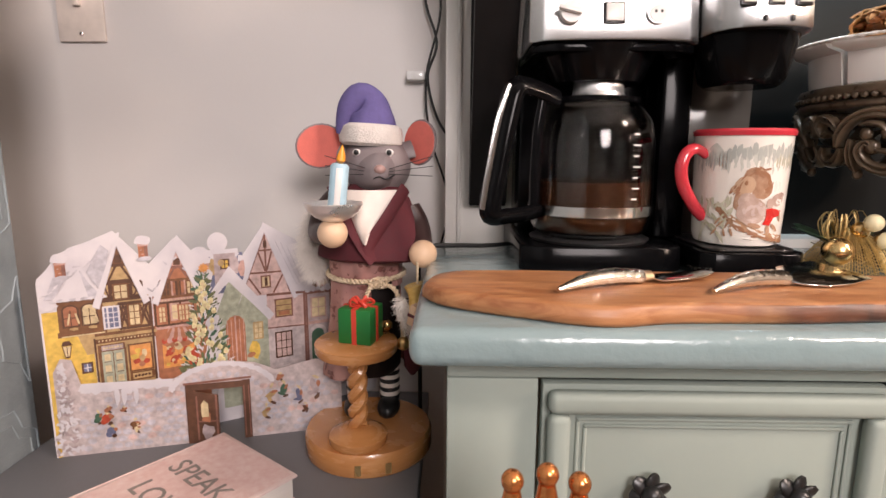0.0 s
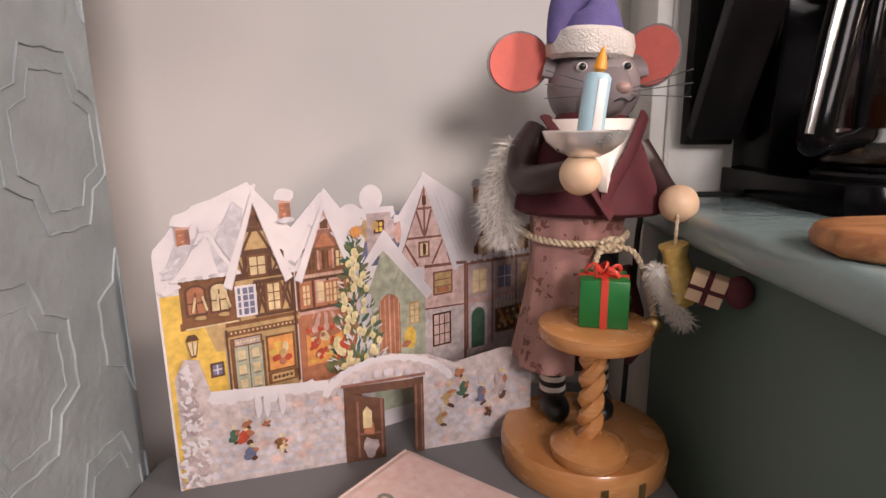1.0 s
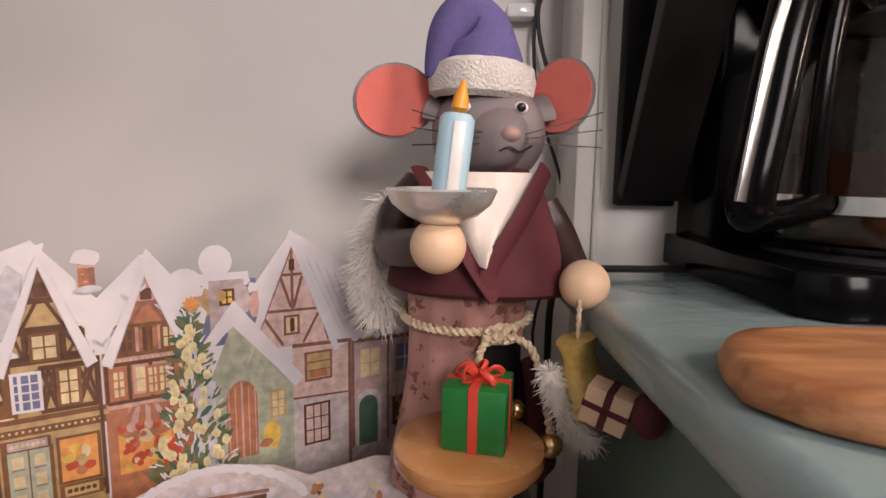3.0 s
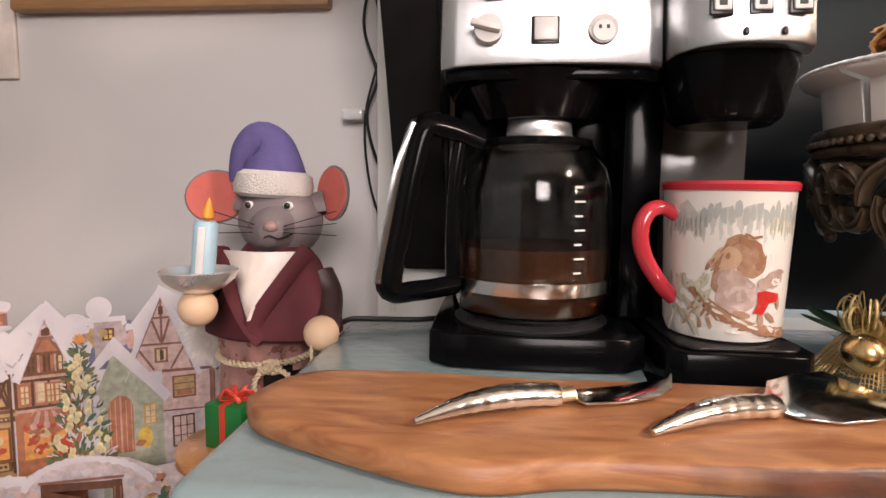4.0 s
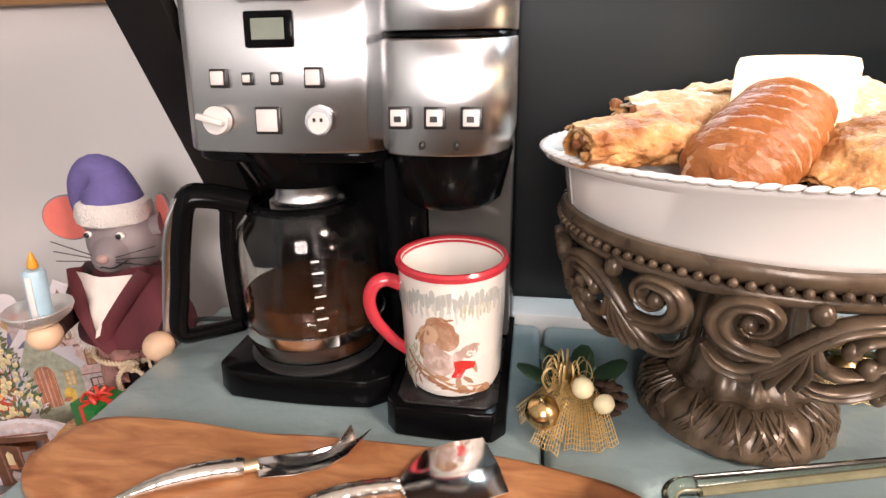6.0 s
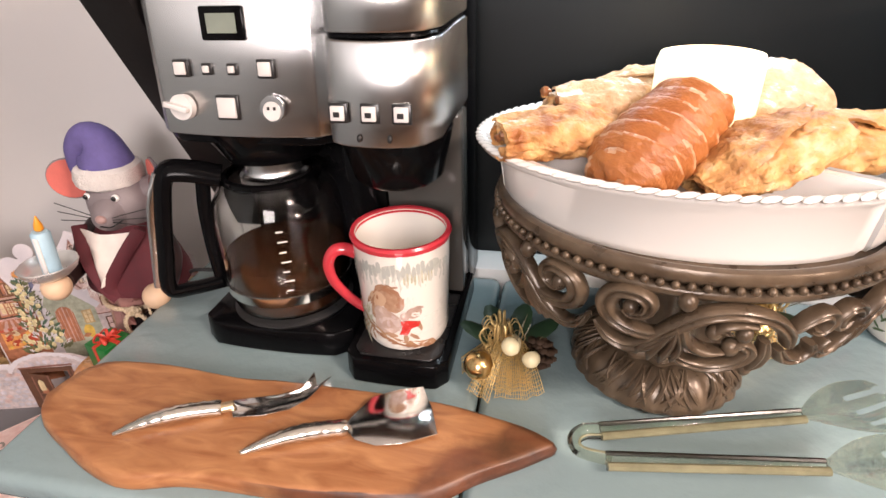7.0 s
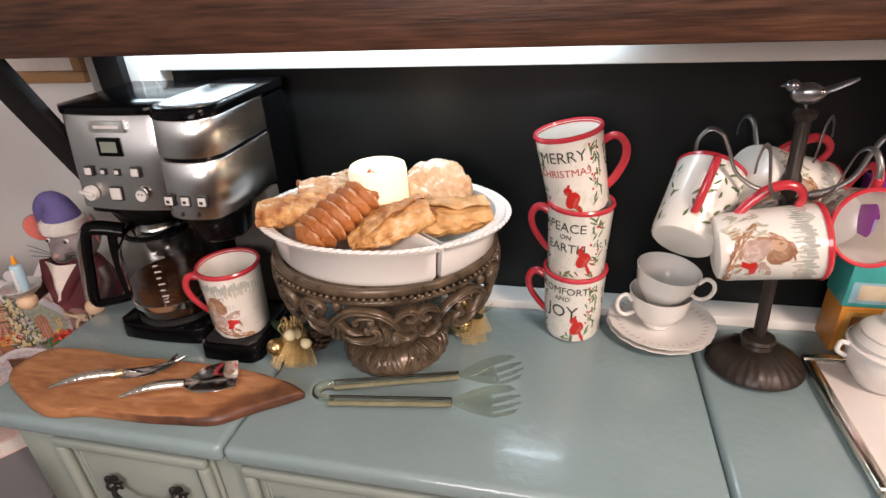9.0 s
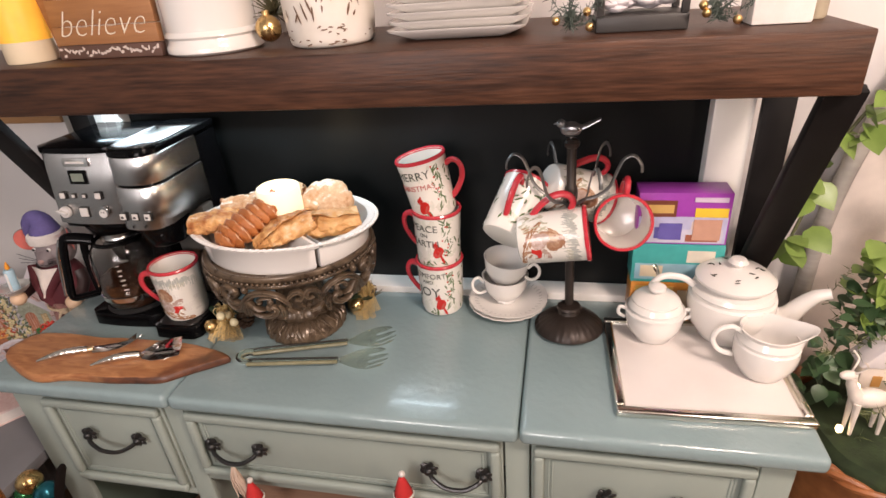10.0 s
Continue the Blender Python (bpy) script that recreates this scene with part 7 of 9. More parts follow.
def pastry(label, mats, m, L, W, H, kind_="fold", folds=3, bend=0.0, tilt=0.3, seed=1, filling=True):
    """kind_ roll: overlapping puff layers; fold: dough strips folded over; cushion: a puffed square."""
    pz = thing("pastry", label, "pastry", m, "pastries in the dish")
    bm = bmesh.new()
    bmesh.ops.create_uvsphere(bm, u_segments=56, v_segments=72, radius=1)
    off = Vector((seed * 7.3, seed * 3.1, seed))
    crest = {}
    for v in bm.verts:
        ang = math.acos(max(-1, min(1, v.co.z)))
        x = 1 - 2 * ang / math.pi
        th = math.atan2(v.co.y, v.co.x)
        q = math.sqrt(max(0, 1 - abs(x) ** (3.4 if kind_ != "roll" else 6)))
        if kind_ == "cushion":
            e = (abs(math.cos(th)) ** 3.2 + abs(math.sin(th)) ** 3.2) ** (-1 / 3.2)
        else:
            e = 1.0
        y, z = math.cos(th) * q * e, math.sin(th) * q * e
        p = Vector((x * 2.0, y * 1.5, z * 1.5)) + off
        f = 1 + 0.16 * noise.noise(p * 0.9) + 0.07 * noise.noise(p * 2.5) + 0.045 * noise.noise(p * 6) + 0.02 * noise.noise(p * 14)
        w = 0
        if kind_ == "roll":
            w = ((x + 1) / 2 * folds + 0.28 * math.cos(th) + 0.10 * noise.noise(p * 1.6)) % 1.0
            f = 1 + 0.05 * noise.noise(p) + 0.02 * noise.noise(p * 9)
            f *= (0.78 + 0.26 * min(1.0, w / 0.75) ** 0.8) if w < 0.90 else 1.04 - 0.26 * (w - 0.90) / 0.10
            f *= 1 - 0.18 * max(0, x)
        elif folds:
            s_ = abs(math.sin(math.pi * ((x + 1) / 2 * folds + tilt * math.cos(th) + 0.22 * noise.noise(p * 1.2))))
            f *= 0.80 + 0.24 * s_ ** 0.45
            w = s_
        crest[v] = w
        flat_ = -0.62
        v.co = Vector((x * L / 2 * (1 + 0.05 * noise.noise(p * 2)), y * W / 2 * f + bend * x * x, max(z, flat_) * H / 2 * f))
    if len(mats) > 1:
        for fc in bm.faces:
            ws = [crest[v] for v in fc.verts]
            mean = sum(ws) / len(ws)
            c = fc.calc_center_median()
            n_ = noise.noise(c * 90 + off)
            if kind_ == "roll":
                if 0.70 < mean < 0.93 and n_ > 0.02 and c.z > -0.1 * H:
                    fc.material_index = 1
            elif mean < 0.42 and n_ > 0.0:
                fc.material_index = 1
    part("crust", bm, mats, pz, sharp=1.2)
    if kind_ == "roll":
        rnd = random.Random(seed)
        flakes = bmesh.new()
        for k in range(22):
            a = radians(-30 + k * 240 / 21)
            u_ = Vector((0, math.cos(a) * W, math.sin(a) * H)) * 0.5
            add(flakes, tube([Vector((L * 0.45, 0, 0)) + u_ * 0.70, Vector((L * (0.485 + rnd.uniform(0, 0.02)), 0, 0)) + u_ * rnd.uniform(0.70, 0.86)], [0.0044, 0.0014], 5, 0.6))
        part("crisp_end", flakes, M_FRUIT, pz, "dark crisp flaky end")
    if filling:
        rnd = random.Random(seed)
        for k in range(6):
            fl = ball((L * 0.455 + rnd.uniform(-0.006, 0.003), bend + rnd.uniform(-0.3, 0.3) * W * 0.5, rnd.uniform(-0.2, 0.3) * H * 0.5), rnd.uniform(0.005, 0.008), (0.8, 1.2, 0.9), 8, 6)
            part("fruit_piece", blob_noise(fl, seed + k), M_FRUIT, pz)
    return pz


def wrapped(label, m, L, W, H, seed, tilt=0.5, close=0.45, crust=None):
    """A sheet of dough rolled round a fruit filling, its seam running across the top, one end open."""
    pz = thing("pastry", label, "pastry", m, "pastries in the dish")
    off = Vector((seed * 5.7, seed * 2.3, seed * 1.1))
    bm = bmesh.new()
    nx, ns, turns = 60, 110, 1.32
    rows = []
    for i in range(nx + 1):
        x = 2 * i / nx - 1
        env = (close + (1 - close) * math.sin(math.pi / 2 * min(1, (x + 1) / 0.9))) * (1 - 0.22 * max(0, x) ** 2)
        end = radians(118) + tilt * x + 0.35 * noise.noise(Vector((x * 1.7, 0, 0)) + off)
        row, inner = [], []
        for j in range(ns + 1):
            q = j / ns
            th = end - 2 * math.pi * turns * (1 - q)
            p = Vector((x * 1.8, math.cos(th) * 1.2, math.sin(th) * 1.2 + q)) + off
            r = (0.74 + 0.26 * q + 0.05 * (q > 0.9) * (q - 0.9) * 10) * env
            r *= 1 + 0.16 * noise.noise(p) + 0.15 * noise.noise(p * 2.3) + 0.08 * noise.noise(p * 5.5) + 0.035 * noise.noise(p * 12)
            xx_ = x * L / 2 * (1 + 0.05 * noise.noise(p * 1.4))
            for k_, skin in ((1.0, row), (0.90, inner)):
                skin.append(bm.verts.new((xx_, math.cos(th) * r * k_ * W / 2, max(math.sin(th) * r * k_, -0.55 * (0.5 + 0.5 * k_)) * H / 2 + 0.004 * math.sin(x * 2 + seed))))
        rows.append(row + inner[::-1])
    m_ = len(rows[0])
    for a, b in zip(rows, rows[1:]):
        for j in range(m_):
            bm.faces.new((a[j], a[(j + 1) % m_], b[(j + 1) % m_], b[j]))
    for row in (rows[0], rows[-1]):
        for j in range(ns):
            bm.faces.new((row[j], row[j + 1], row[m_ - 2 - j], row[m_ - 1 - j]))
    bmesh.ops.recalc_face_normals(bm, faces=bm.faces[:])
    part("dough_wrap", bm, crust or M_PASTRY, pz, sharp=1.0)
    core = ball((0, 0, 0), 1.0, (1, 1, 1), 28, 18)
    for v in core.verts:
        v.co = Vector((v.co.x * L * 0.47, v.co.y * W * 0.33, v.co.z * H * 0.30)) * (1 + 0.12 * noise.noise(v.co * 5 + off))
    part("filling", core, M_FRUIT, pz)
    rnd = random.Random(seed)
    for k in range(7):
        fl = ball((L * 0.45 + rnd.uniform(-0.004, 0.006), rnd.uniform(-0.24, 0.24) * W, rnd.uniform(-0.16, 0.24) * H), rnd.uniform(0.0035, 0.006), (0.9, 1.2, 0.9), 8, 6)
        part("fruit_piece", blob_noise(fl, seed + k), M_FRUIT if k % 3 else M_PASTRY, pz)
    return pz


def blob_noise(bm, seed):
    for v in bm.verts:
        v.co += v.normal * 0.002 * noise.noise(v.co * 260 + Vector((seed, 0, 0)))
    return bm


PZ = 0.992
M_FRUIT = mat("spiced_fruit_filling", (0.16, 0.045, 0.015), 0.35, second=(0.34, 0.13, 0.04), scale=150, bump=0.5, bump_scale=300)
M_ROLL = mat("glazed_roll_crust", (0.30, 0.085, 0.022), 0.38, second=(0.50, 0.19, 0.055), scale=30, stretch=(2, 1, 1), bump=0.7, bump_scale=140, distance=0.003)
M_GLAZE = mat("sugar_glazed_ridge", (0.40, 0.15, 0.05), 0.45, second=(0.66, 0.42, 0.26), scale=120, bump=0.8, bump_scale=260, distance=0.002)
wrapped("golden turnover with nuts and raisins showing at its end", TR(0.525, 0.660, PZ + 0.022) @ RZ(203) @ RY(-6), 0.118, 0.074, 0.043, 2, 0.5)
pastry("ridged brown puff pastry roll with sugar glaze", [M_ROLL, M_GLAZE], TR(0.598, 0.642, PZ + 0.034) @ RZ(52) @ RY(-20), 0.142, 0.072, 0.056, "roll", 9, 0.0, 0, 5, False)
wrapped("folded turnover with a spiced fruit filling", TR(0.668, 0.632, PZ + 0.020) @ RZ(30) @ RY(-12), 0.116, 0.076, 0.048, 7, -0.7)
wrapped("plump golden hand pie with a rolled edge", TR(0.735, 0.676, PZ + 0.016) @ RZ(26) @ RY(-7), 0.120, 0.082, 0.052, 9, 0.3, 0.6, M_TAN)
pastry("sugar-dusted pastry square with dark berries", [M_SUGAR], TR(0.706, 0.752, PZ + 0.030) @ RZ(165) @ RY(-16) @ RX(-24), 0.104, 0.090, 0.042, "cushion", 1.5, 0, 0.3, 11)
wrapped("sugar-dusted golden roll leaning on the rim", TR(0.592, 0.766, PZ + 0.032) @ RZ(12), 0.112, 0.064, 0.052, 13, 0.4, 0.6, M_SUGAR)
wrapped("sugar-dusted pale turnover beside the roll", TR(0.562, 0.716, PZ + 0.032) @ RZ(205) @ RY(-8), 0.114, 0.064, 0.046, 15, -0.4, 0.5, M_SUGAR)

# gold ribbon picks beside the stand
M_MESHGOLD = mat("gold_mesh_ribbon", (0.62, 0.46, 0.20), 0.35, 0.6, vary=0.3, scale=200, bump=0.8, bump_scale=700)
M_LEAFGOLD = mat("gilt_leaf", (0.10, 0.09, 0.045), 0.4, 0.2, vary=0.4, scale=60, bump=0.3)
M_BERRY = plain("ivory_berry", (0.74, 0.66, 0.42), 0.3)
M_CONE = mat("pine_cone", (0.05, 0.028, 0.016), 0.7, vary=0.4, scale=80, bump=0.4)


def pick(label, m, mirror=1, seed=1):
    p = thing("christmas_pick", label, "decoration", m, "picks at the foot of the stand")
    rnd = random.Random(seed)
    net = bmesh.new()
    for k in range(9):
        a = radians(176 + k * 16) * mirror
        d_ = Vector((math.cos(a), math.sin(a), 0))
        s_ = Vector((-d_.y, d_.x, 0))
        l_ = rnd.uniform(0.038, 0.060)
        base_, tip_ = Vector((0, 0, 0.044)), d_ * l_ + Vector((0, 0, rnd.uniform(0.003, 0.012)))
        bow = rnd.uniform(0.006, 0.018)
        spot = lambda q, w: base_.lerp(tip_, q) + Vector((0, 0, bow * math.sin(math.pi * q))) + s_ * 0.0036 * w * (0.25 + 0.9 * q) + Vector((0, 0, 0.0018 * math.sin(w * 2.2 + k)))
        for w in range(-5, 6):
            add(net, tube([spot(q / 6, w * 0.62) for q in range(7)], 0.00042, 3))
        for w in range(3, 24):
            add(net, tube([spot(w / 23, u) for u in (-3.3, -1.6, 0, 1.6, 3.3)], 0.00042, 3))
    part("ribbon_net", net, M_MESHGOLD, p, "gold mesh ribbon")["kind"] = "stuff"
    tuft = bmesh.new()
    for k in range(34):
        a = rnd.uniform(0, 6.28)
        r_, h_ = rnd.uniform(0.010, 0.026), rnd.uniform(0.040, 0.074)
        c_ = Vector((-0.010, 0, 0.036))
        u_ = Vector((math.cos(a), math.sin(a), 0))
        add(tuft, tube(smooth_path([c_, c_ + u_ * r_ * 0.6 + Vector((0, 0, (h_ - 0.036) * 0.9)), c_ + u_ * r_ + Vector((0, 0, (h_ - 0.036) * 0.6)), c_ + u_ * r_ * 0.7], 3), 0.0011, 4, 0.4))
    part("tinsel_tuft", tuft, M_MESHGOLD, p, "crinkled gold tinsel")["kind"] = "stuff"
    part("bauble", ball((-0.030, -0.030 * mirror, 0.030), 0.0150, (1, 1, 1), 20, 14), M_GOLD, p, "shiny gold bauble")
    for k in range(5):
        add_b = ball((0.013 * math.cos(k * 2.1) + 0.008, 0.010 * math.sin(k * 2.1) * mirror - 0.024 * mirror, 0.040 + 0.010 * (k % 3)), 0.0092, (1, 1, 1), 14, 10)
        part("berry", add_b, M_BERRY if k < 3 else M_GOLD, p)
    bm = bmesh.new()
    for k in range(40):
        a, t_ = k * 2.4, k / 40
        r = 0.016 * math.sin(math.pi * (0.15 + 0.8 * t_))
        add(bm, ball((r * math.cos(a), r * math.sin(a), 0), 0.005, (1.2, 1.2, 0.4), 6, 4), TR(0.026, 0.004 * mirror, 0.012 + 0.030 * t_))
    part("pine_cone", bm, M_CONE, p)
    bm = bmesh.new()
    for k in range(16):
        a = rnd.uniform(0, 6.28)
        l_ = rnd.uniform(0.02, 0.04)
        add(bm, tube([(0.005 * math.cos(a), 0.005 * math.sin(a), 0.02), (l_ * math.cos(a), l_ * math.sin(a), rnd.uniform(0.006, 0.06))], [0.0012, 0.0004], 4))
    part("gilt_twig", bm, M_LEAFGOLD, p)["kind"] = "stuff"
    bm = bmesh.new()
    for k in range(4):
        a = k * 0.78 + 0.6
        add(bm, ball((0, 0, 0), 0.018, (1.3, 0.65, 0.10), 10, 6), TR(0.034 * math.cos(a), 0.034 * math.sin(a), 0.042) @ RZ(math.degrees(a)) @ RY(-20))
    part("leaves", bm, mat("dark_green_leaf", (0.02, 0.045, 0.022), 0.4, vary=0.3), p)["kind"] = "stuff"
    return p


pick("gold mesh ribbon with ivory berries and a pine cone", TR(0.487, 0.655, TOP + 0.001), 1, 3)
pick("gilt twigs with gold berries behind the stand", TR(0.752, 0.772, TOP + 0.001) @ RZ(120), -1, 8)

# ---- tongs ----
M_ACRYLIC = bpy.data.materials.new("clear_acrylic")
M_ACRYLIC.use_nodes = True
ab = M_ACRYLIC.node_tree.nodes["Principled BSDF"]
ab.inputs["Base Color"].default_value = (0.76, 0.78, 0.68, 1)
ab.inputs["Roughness"].default_value = 0.02
ab.inputs["Transmission Weight"].default_value = 1.0
ab.inputs["IOR"].default_value = 1.5
# dark colour standing in for the black panel refracted in clear acrylic
M_REFRACT = mat("dark_refraction_line", (0.012, 0.011, 0.007), 0.2, vary=0.4, scale=80, bump=0.05, spec=0.6)
M_EDGEPALE = mat("pale_olive_edge", (0.20, 0.19, 0.115), 0.2, vary=0.3, scale=60, bump=0.05, spec=0.6)
tongs = thing("serving_tongs", "clear acrylic salad tongs with forked heads lying on the desk", "tongs")


def clear(ob):
    ob.visible_shadow = False
    return ob


for s, ax, ay, jx, jy, ex, ey in ((1, 0.574, 0.578, 0.754, 0.626, 0.849, 0.661), (-1, 0.578, 0.546, 0.754, 0.569, 0.850, 0.588)):
    a0, j0 = Vector((ax, ay, 0.770)), Vector((jx, jy, 0.772))
    d_ = (j0 - a0).normalized()
    n_ = Vector((-d_.y, d_.x, 0)).normalized()
    clear(part("arm", tube([a0.lerp(j0, k / 8) for k in range(9)], [0.0075, 0.0072, 0.0068, 0.0064, 0.006, 0.0056, 0.0054, 0.0052, 0.005], 12, 0.5), M_ACRYLIC, tongs))
    # the upper rail draws that refracted dark line along the arm
    part("edge_rail", tube([a0 + n_ * 0.0055 + Vector((0, 0, 0.0035)), j0 + n_ * 0.0042 + Vector((0, 0, 0.003))], 0.0024, 6), M_REFRACT, tongs)
    part("edge_rail", tube([a0 - n_ * 0.0058 + Vector((0, 0, 0.001)), j0 - n_ * 0.0046 + Vector((0, 0, 0.001))], 0.0038, 8), M_EDGEPALE, tongs)
    d_ = (Vector((ex, ey, 0.772)) - j0).normalized()
    n_ = Vector((-d_.y, d_.x, 0)).normalized()
    bm = bmesh.new()
    cols = 25
    rows = []
    for k in range(23):
        q = k / 22
        row = []
        for i in range(cols):
            u = 2 * i / (cols - 1) - 1
            w = 0.005 + 0.027 * math.sin(min(1, q * 1.5) * math.pi / 2)
            if q > 0.62:
                w *= 1 - 0.16 * ((q - 0.62) / 0.38) ** 2
            run = 0.098 * q - (0.012 * u * u * max(0, q - 0.55) / 0.45)
            dip = -0.0095 * (1 - u * u) * math.sin(math.pi * min(1, q * 0.9 + 0.1)) + 0.007 * max(0, q - 0.6)
            row.append(bm.verts.new(j0 + d_ * run + n_ * (w * u) + Vector((0, 0, dip + 0.0015))))
        rows.append(row)
    for k in range(22):
        for i in range(cols - 1):
            q = (k + 0.5) / 22
            # slots between the four tines widen towards the tip
            gap = min(abs(i + 0.5 - g) for g in (6, 12, 18))
            if q > 0.60 and gap < 0.6 + (1.0 if q > 0.9 else 0):
                continue
            bm.faces.new((rows[k][i], rows[k][i + 1], rows[k + 1][i + 1], rows[k + 1][i]))
    bmesh.ops.solidify(bm, geom=bm.faces[:], thickness=0.0028)
    bmesh.ops.delete(bm, geom=[v for v in bm.verts if not v.link_faces], context="VERTS")
    clear(part("fork_head", bm, M_ACRYLIC, tongs))
clear(part("spring_bend", tube(smooth_path([(0.574, 0.579, 0.770), (0.560, 0.576, 0.770), (0.551, 0.565, 0.770), (0.556, 0.552, 0.770), (0.582, 0.547, 0.770)], 4), 0.0072, 12, 0.6), M_ACRYLIC, tongs))

part("edge_rail", tube(smooth_path([(0.578, 0.5735, 0.772), (0.563, 0.571, 0.772), (0.556, 0.564, 0.772), (0.560, 0.556, 0.772), (0.582, 0.5535, 0.772)], 4), 0.0012, 6), M_EDGEPALE, tongs)

# ---- stacked mugs ----
g_ = "holiday mugs"
mug("holiday mug lettered comfort and joy at the bottom of the stack", JOY, TR(0.916, 0.788, TOP + 0.0005) @ RZ(170), g_)
mug("holiday mug lettered peace on earth in the middle of the stack", PEACE, TR(0.916, 0.791, TOP + 0.1125) @ RZ(168) @ RY(-1.0), g_)
mug("tilted holiday mug lettered merry Christmas on top of the stack", MERRY, TR(0.916, 0.795, TOP + 0.222) @ RY(-11) @ RZ(-4), g_, -90)

# ---- tea cups on saucers ----


def cup(m, label):
    c = thing("tea_cup", label, "cup", m, "tea cups")
    part("bowl", lathe([(0, 0.001), (0.020, 0.0), (0.022, 0.004), (0.020, 0.008), (0.034, 0.018), (0.043, 0.036), (0.047, 0.058), (0.0485, 0.064), (0.0468, 0.064), (0.045, 0.057), (0.041, 0.037), (0.032, 0.020), (0.018, 0.011), (0, 0.010)], 48), M_PORC, c)
    part("handle", tube(smooth_path([(0.041, 0, 0.028), (0.054, 0, 0.024), (0.066, 0, 0.032), (0.070, 0, 0.046), (0.066, 0, 0.058), (0.056, 0, 0.062), (0.050, 0, 0.056), (0.046, 0, 0.050)], 5), 0.0033, 10), M_PORC, c)
    return c


for k, (dx_, dz_) in enumerate(((0, 0), (0.002, 0.008))):
    s_ = thing("saucer", "white porcelain saucer with a pierced rim", "saucer", TR(1.056 + dx_, 0.799, TOP + 0.0005 + dz_), "saucers")
    bm = lathe([(0, 0.004), (0.026, 0.004), (0.028, 0.0), (0.036, 0.0), (0.050, 0.006), (0.076, 0.014), (0.083, 0.017), (0.083, 0.0185), (0.074, 0.0165), (0.048, 0.0085), (0.030, 0.006), (0, 0.006)], 64, 1.0, lambda a, z: 1 + (0.012 * math.sin(20 * a) if z > 0.013 else 0))
    part("plate", bm, M_PORC, s_)
    # grey dots put the shade of rim slots into colour; none are cut
    bm = bmesh.new()
    for q in range(40):
        a = q * 2 * math.pi / 40
        add(bm, ball((0, 0, 0), 0.003, (1.8, 0.5, 0.18), 6, 4), TR(0.068 * math.cos(a), 0.068 * math.sin(a), 0.0148) @ Matrix.Rotation(a, 4, "Z") @ RY(-18))
    part("slot_shade", bm, plain("slot_shadow_glaze", (0.42, 0.40, 0.38), 0.4), s_)["kind"] = "stuff"
cup(TR(1.052, 0.799, TOP + 0.0155) @ RZ(196), "white porcelain tea cup standing on two saucers")
cup(TR(1.050, 0.797, TOP + 0.060) @ RY(7) @ RX(2) @ RZ(-12), "white porcelain tea cup nested in another cup")

# ---- mug tree ----
M_TREE = mat("oil_rubbed_iron", (0.030, 0.022, 0.018), 0.42, 0.4, vary=0.25, scale=40, bump=0.2)
M_STRAP = mat("grey_iron_strap", (0.16, 0.155, 0.15), 0.35, 0.7, vary=0.2, scale=50, bump=0.15)
tree = thing("mug_tree", "dark iron mug tree topped with a small bird ornament", "mug tree", TR(1.184, 0.732, TOP) @ RX(-4) @ RY(-1))
part("base", lathe([(0, 0.0005), (0.062, 0.0005), (0.067, 0.004), (0.066, 0.010), (0.055, 0.022), (0.036, 0.033), (0.022, 0.037), (0.020, 0.043), (0.024, 0.047), (0.022, 0.052), (0.012, 0.056), (0, 0.056)], 96, 1, lambda a, z: 1 + (0.018 * math.sin(28 * a) if 0.008 < z < 0.034 else 0)), M_TREE, tree)
part("pole", lathe([(0.0085, 0.05), (0.0085, 0.27), (0.011, 0.275), (0.012, 0.285), (0.011, 0.295), (0.0085, 0.30), (0.0085, 0.366), (0.013, 0.370), (0.014, 0.376), (0.010, 0.382), (0.0, 0.383)], 20), M_TREE, tree)
HOOKS = (172, 232, 292, 352, 52, 112)
for a in HOOKS:
    ca, sa = math.cos(radians(a)), math.sin(radians(a))
    hk = lambda r, z: (r * ca, r * sa, z)
    part("hook", tube(smooth_path([hk(0.008, 0.262), hk(0.022, 0.272), hk(0.045, 0.280), hk(0.066, 0.298), hk(0.078, 0.328), hk(0.088, 0.348), hk(0.104, 0.354), hk(0.116, 0.340), hk(0.118, 0.325)], 5), 0.0034, 8, 0.35), M_STRAP, tree)
bird = bmesh.new()
add(bird, ball((0, 0, 0), 0.017, (1.35, 0.85, 0.95), 18, 12))
add(bird, ball((-0.021, 0, 0.012), 0.0098, (1.05, 0.95, 0.95), 14, 10))
add(bird, tube([(-0.029, 0, 0.0125), (-0.038, 0, 0.011)], [0.0035, 0.0006], 8))
add(bird, tube(smooth_path([(0.014, 0, 0.002), (0.032, 0, 0.008), (0.062, 0, 0.022)], 4), [0.009, 0.008, 0.007, 0.006, 0.006, 0.0055, 0.005, 0.0045, 0.003], 8, 0.4))
for s in (-1, 1):
    add(bird, ball((0.004, s * 0.011, 0.002), 0.013, (1.5, 0.35, 0.7), 12, 8))
    add(bird, tube([(0.0, s * 0.005, -0.012), (0.001, s * 0.005, -0.022)], 0.0014, 6))
bird.transform(TR(-0.002, 0, 0.399) @ RZ(-8) @ Matrix.Scale(0.8, 4))
part("bird_ornament", bird, mat("pewter_ornament", (0.34, 0.34, 0.35), 0.3, 0.9, vary=0.2, scale=60), tree)
W_ = "winter mug hanging by its red handle from the iron tree"


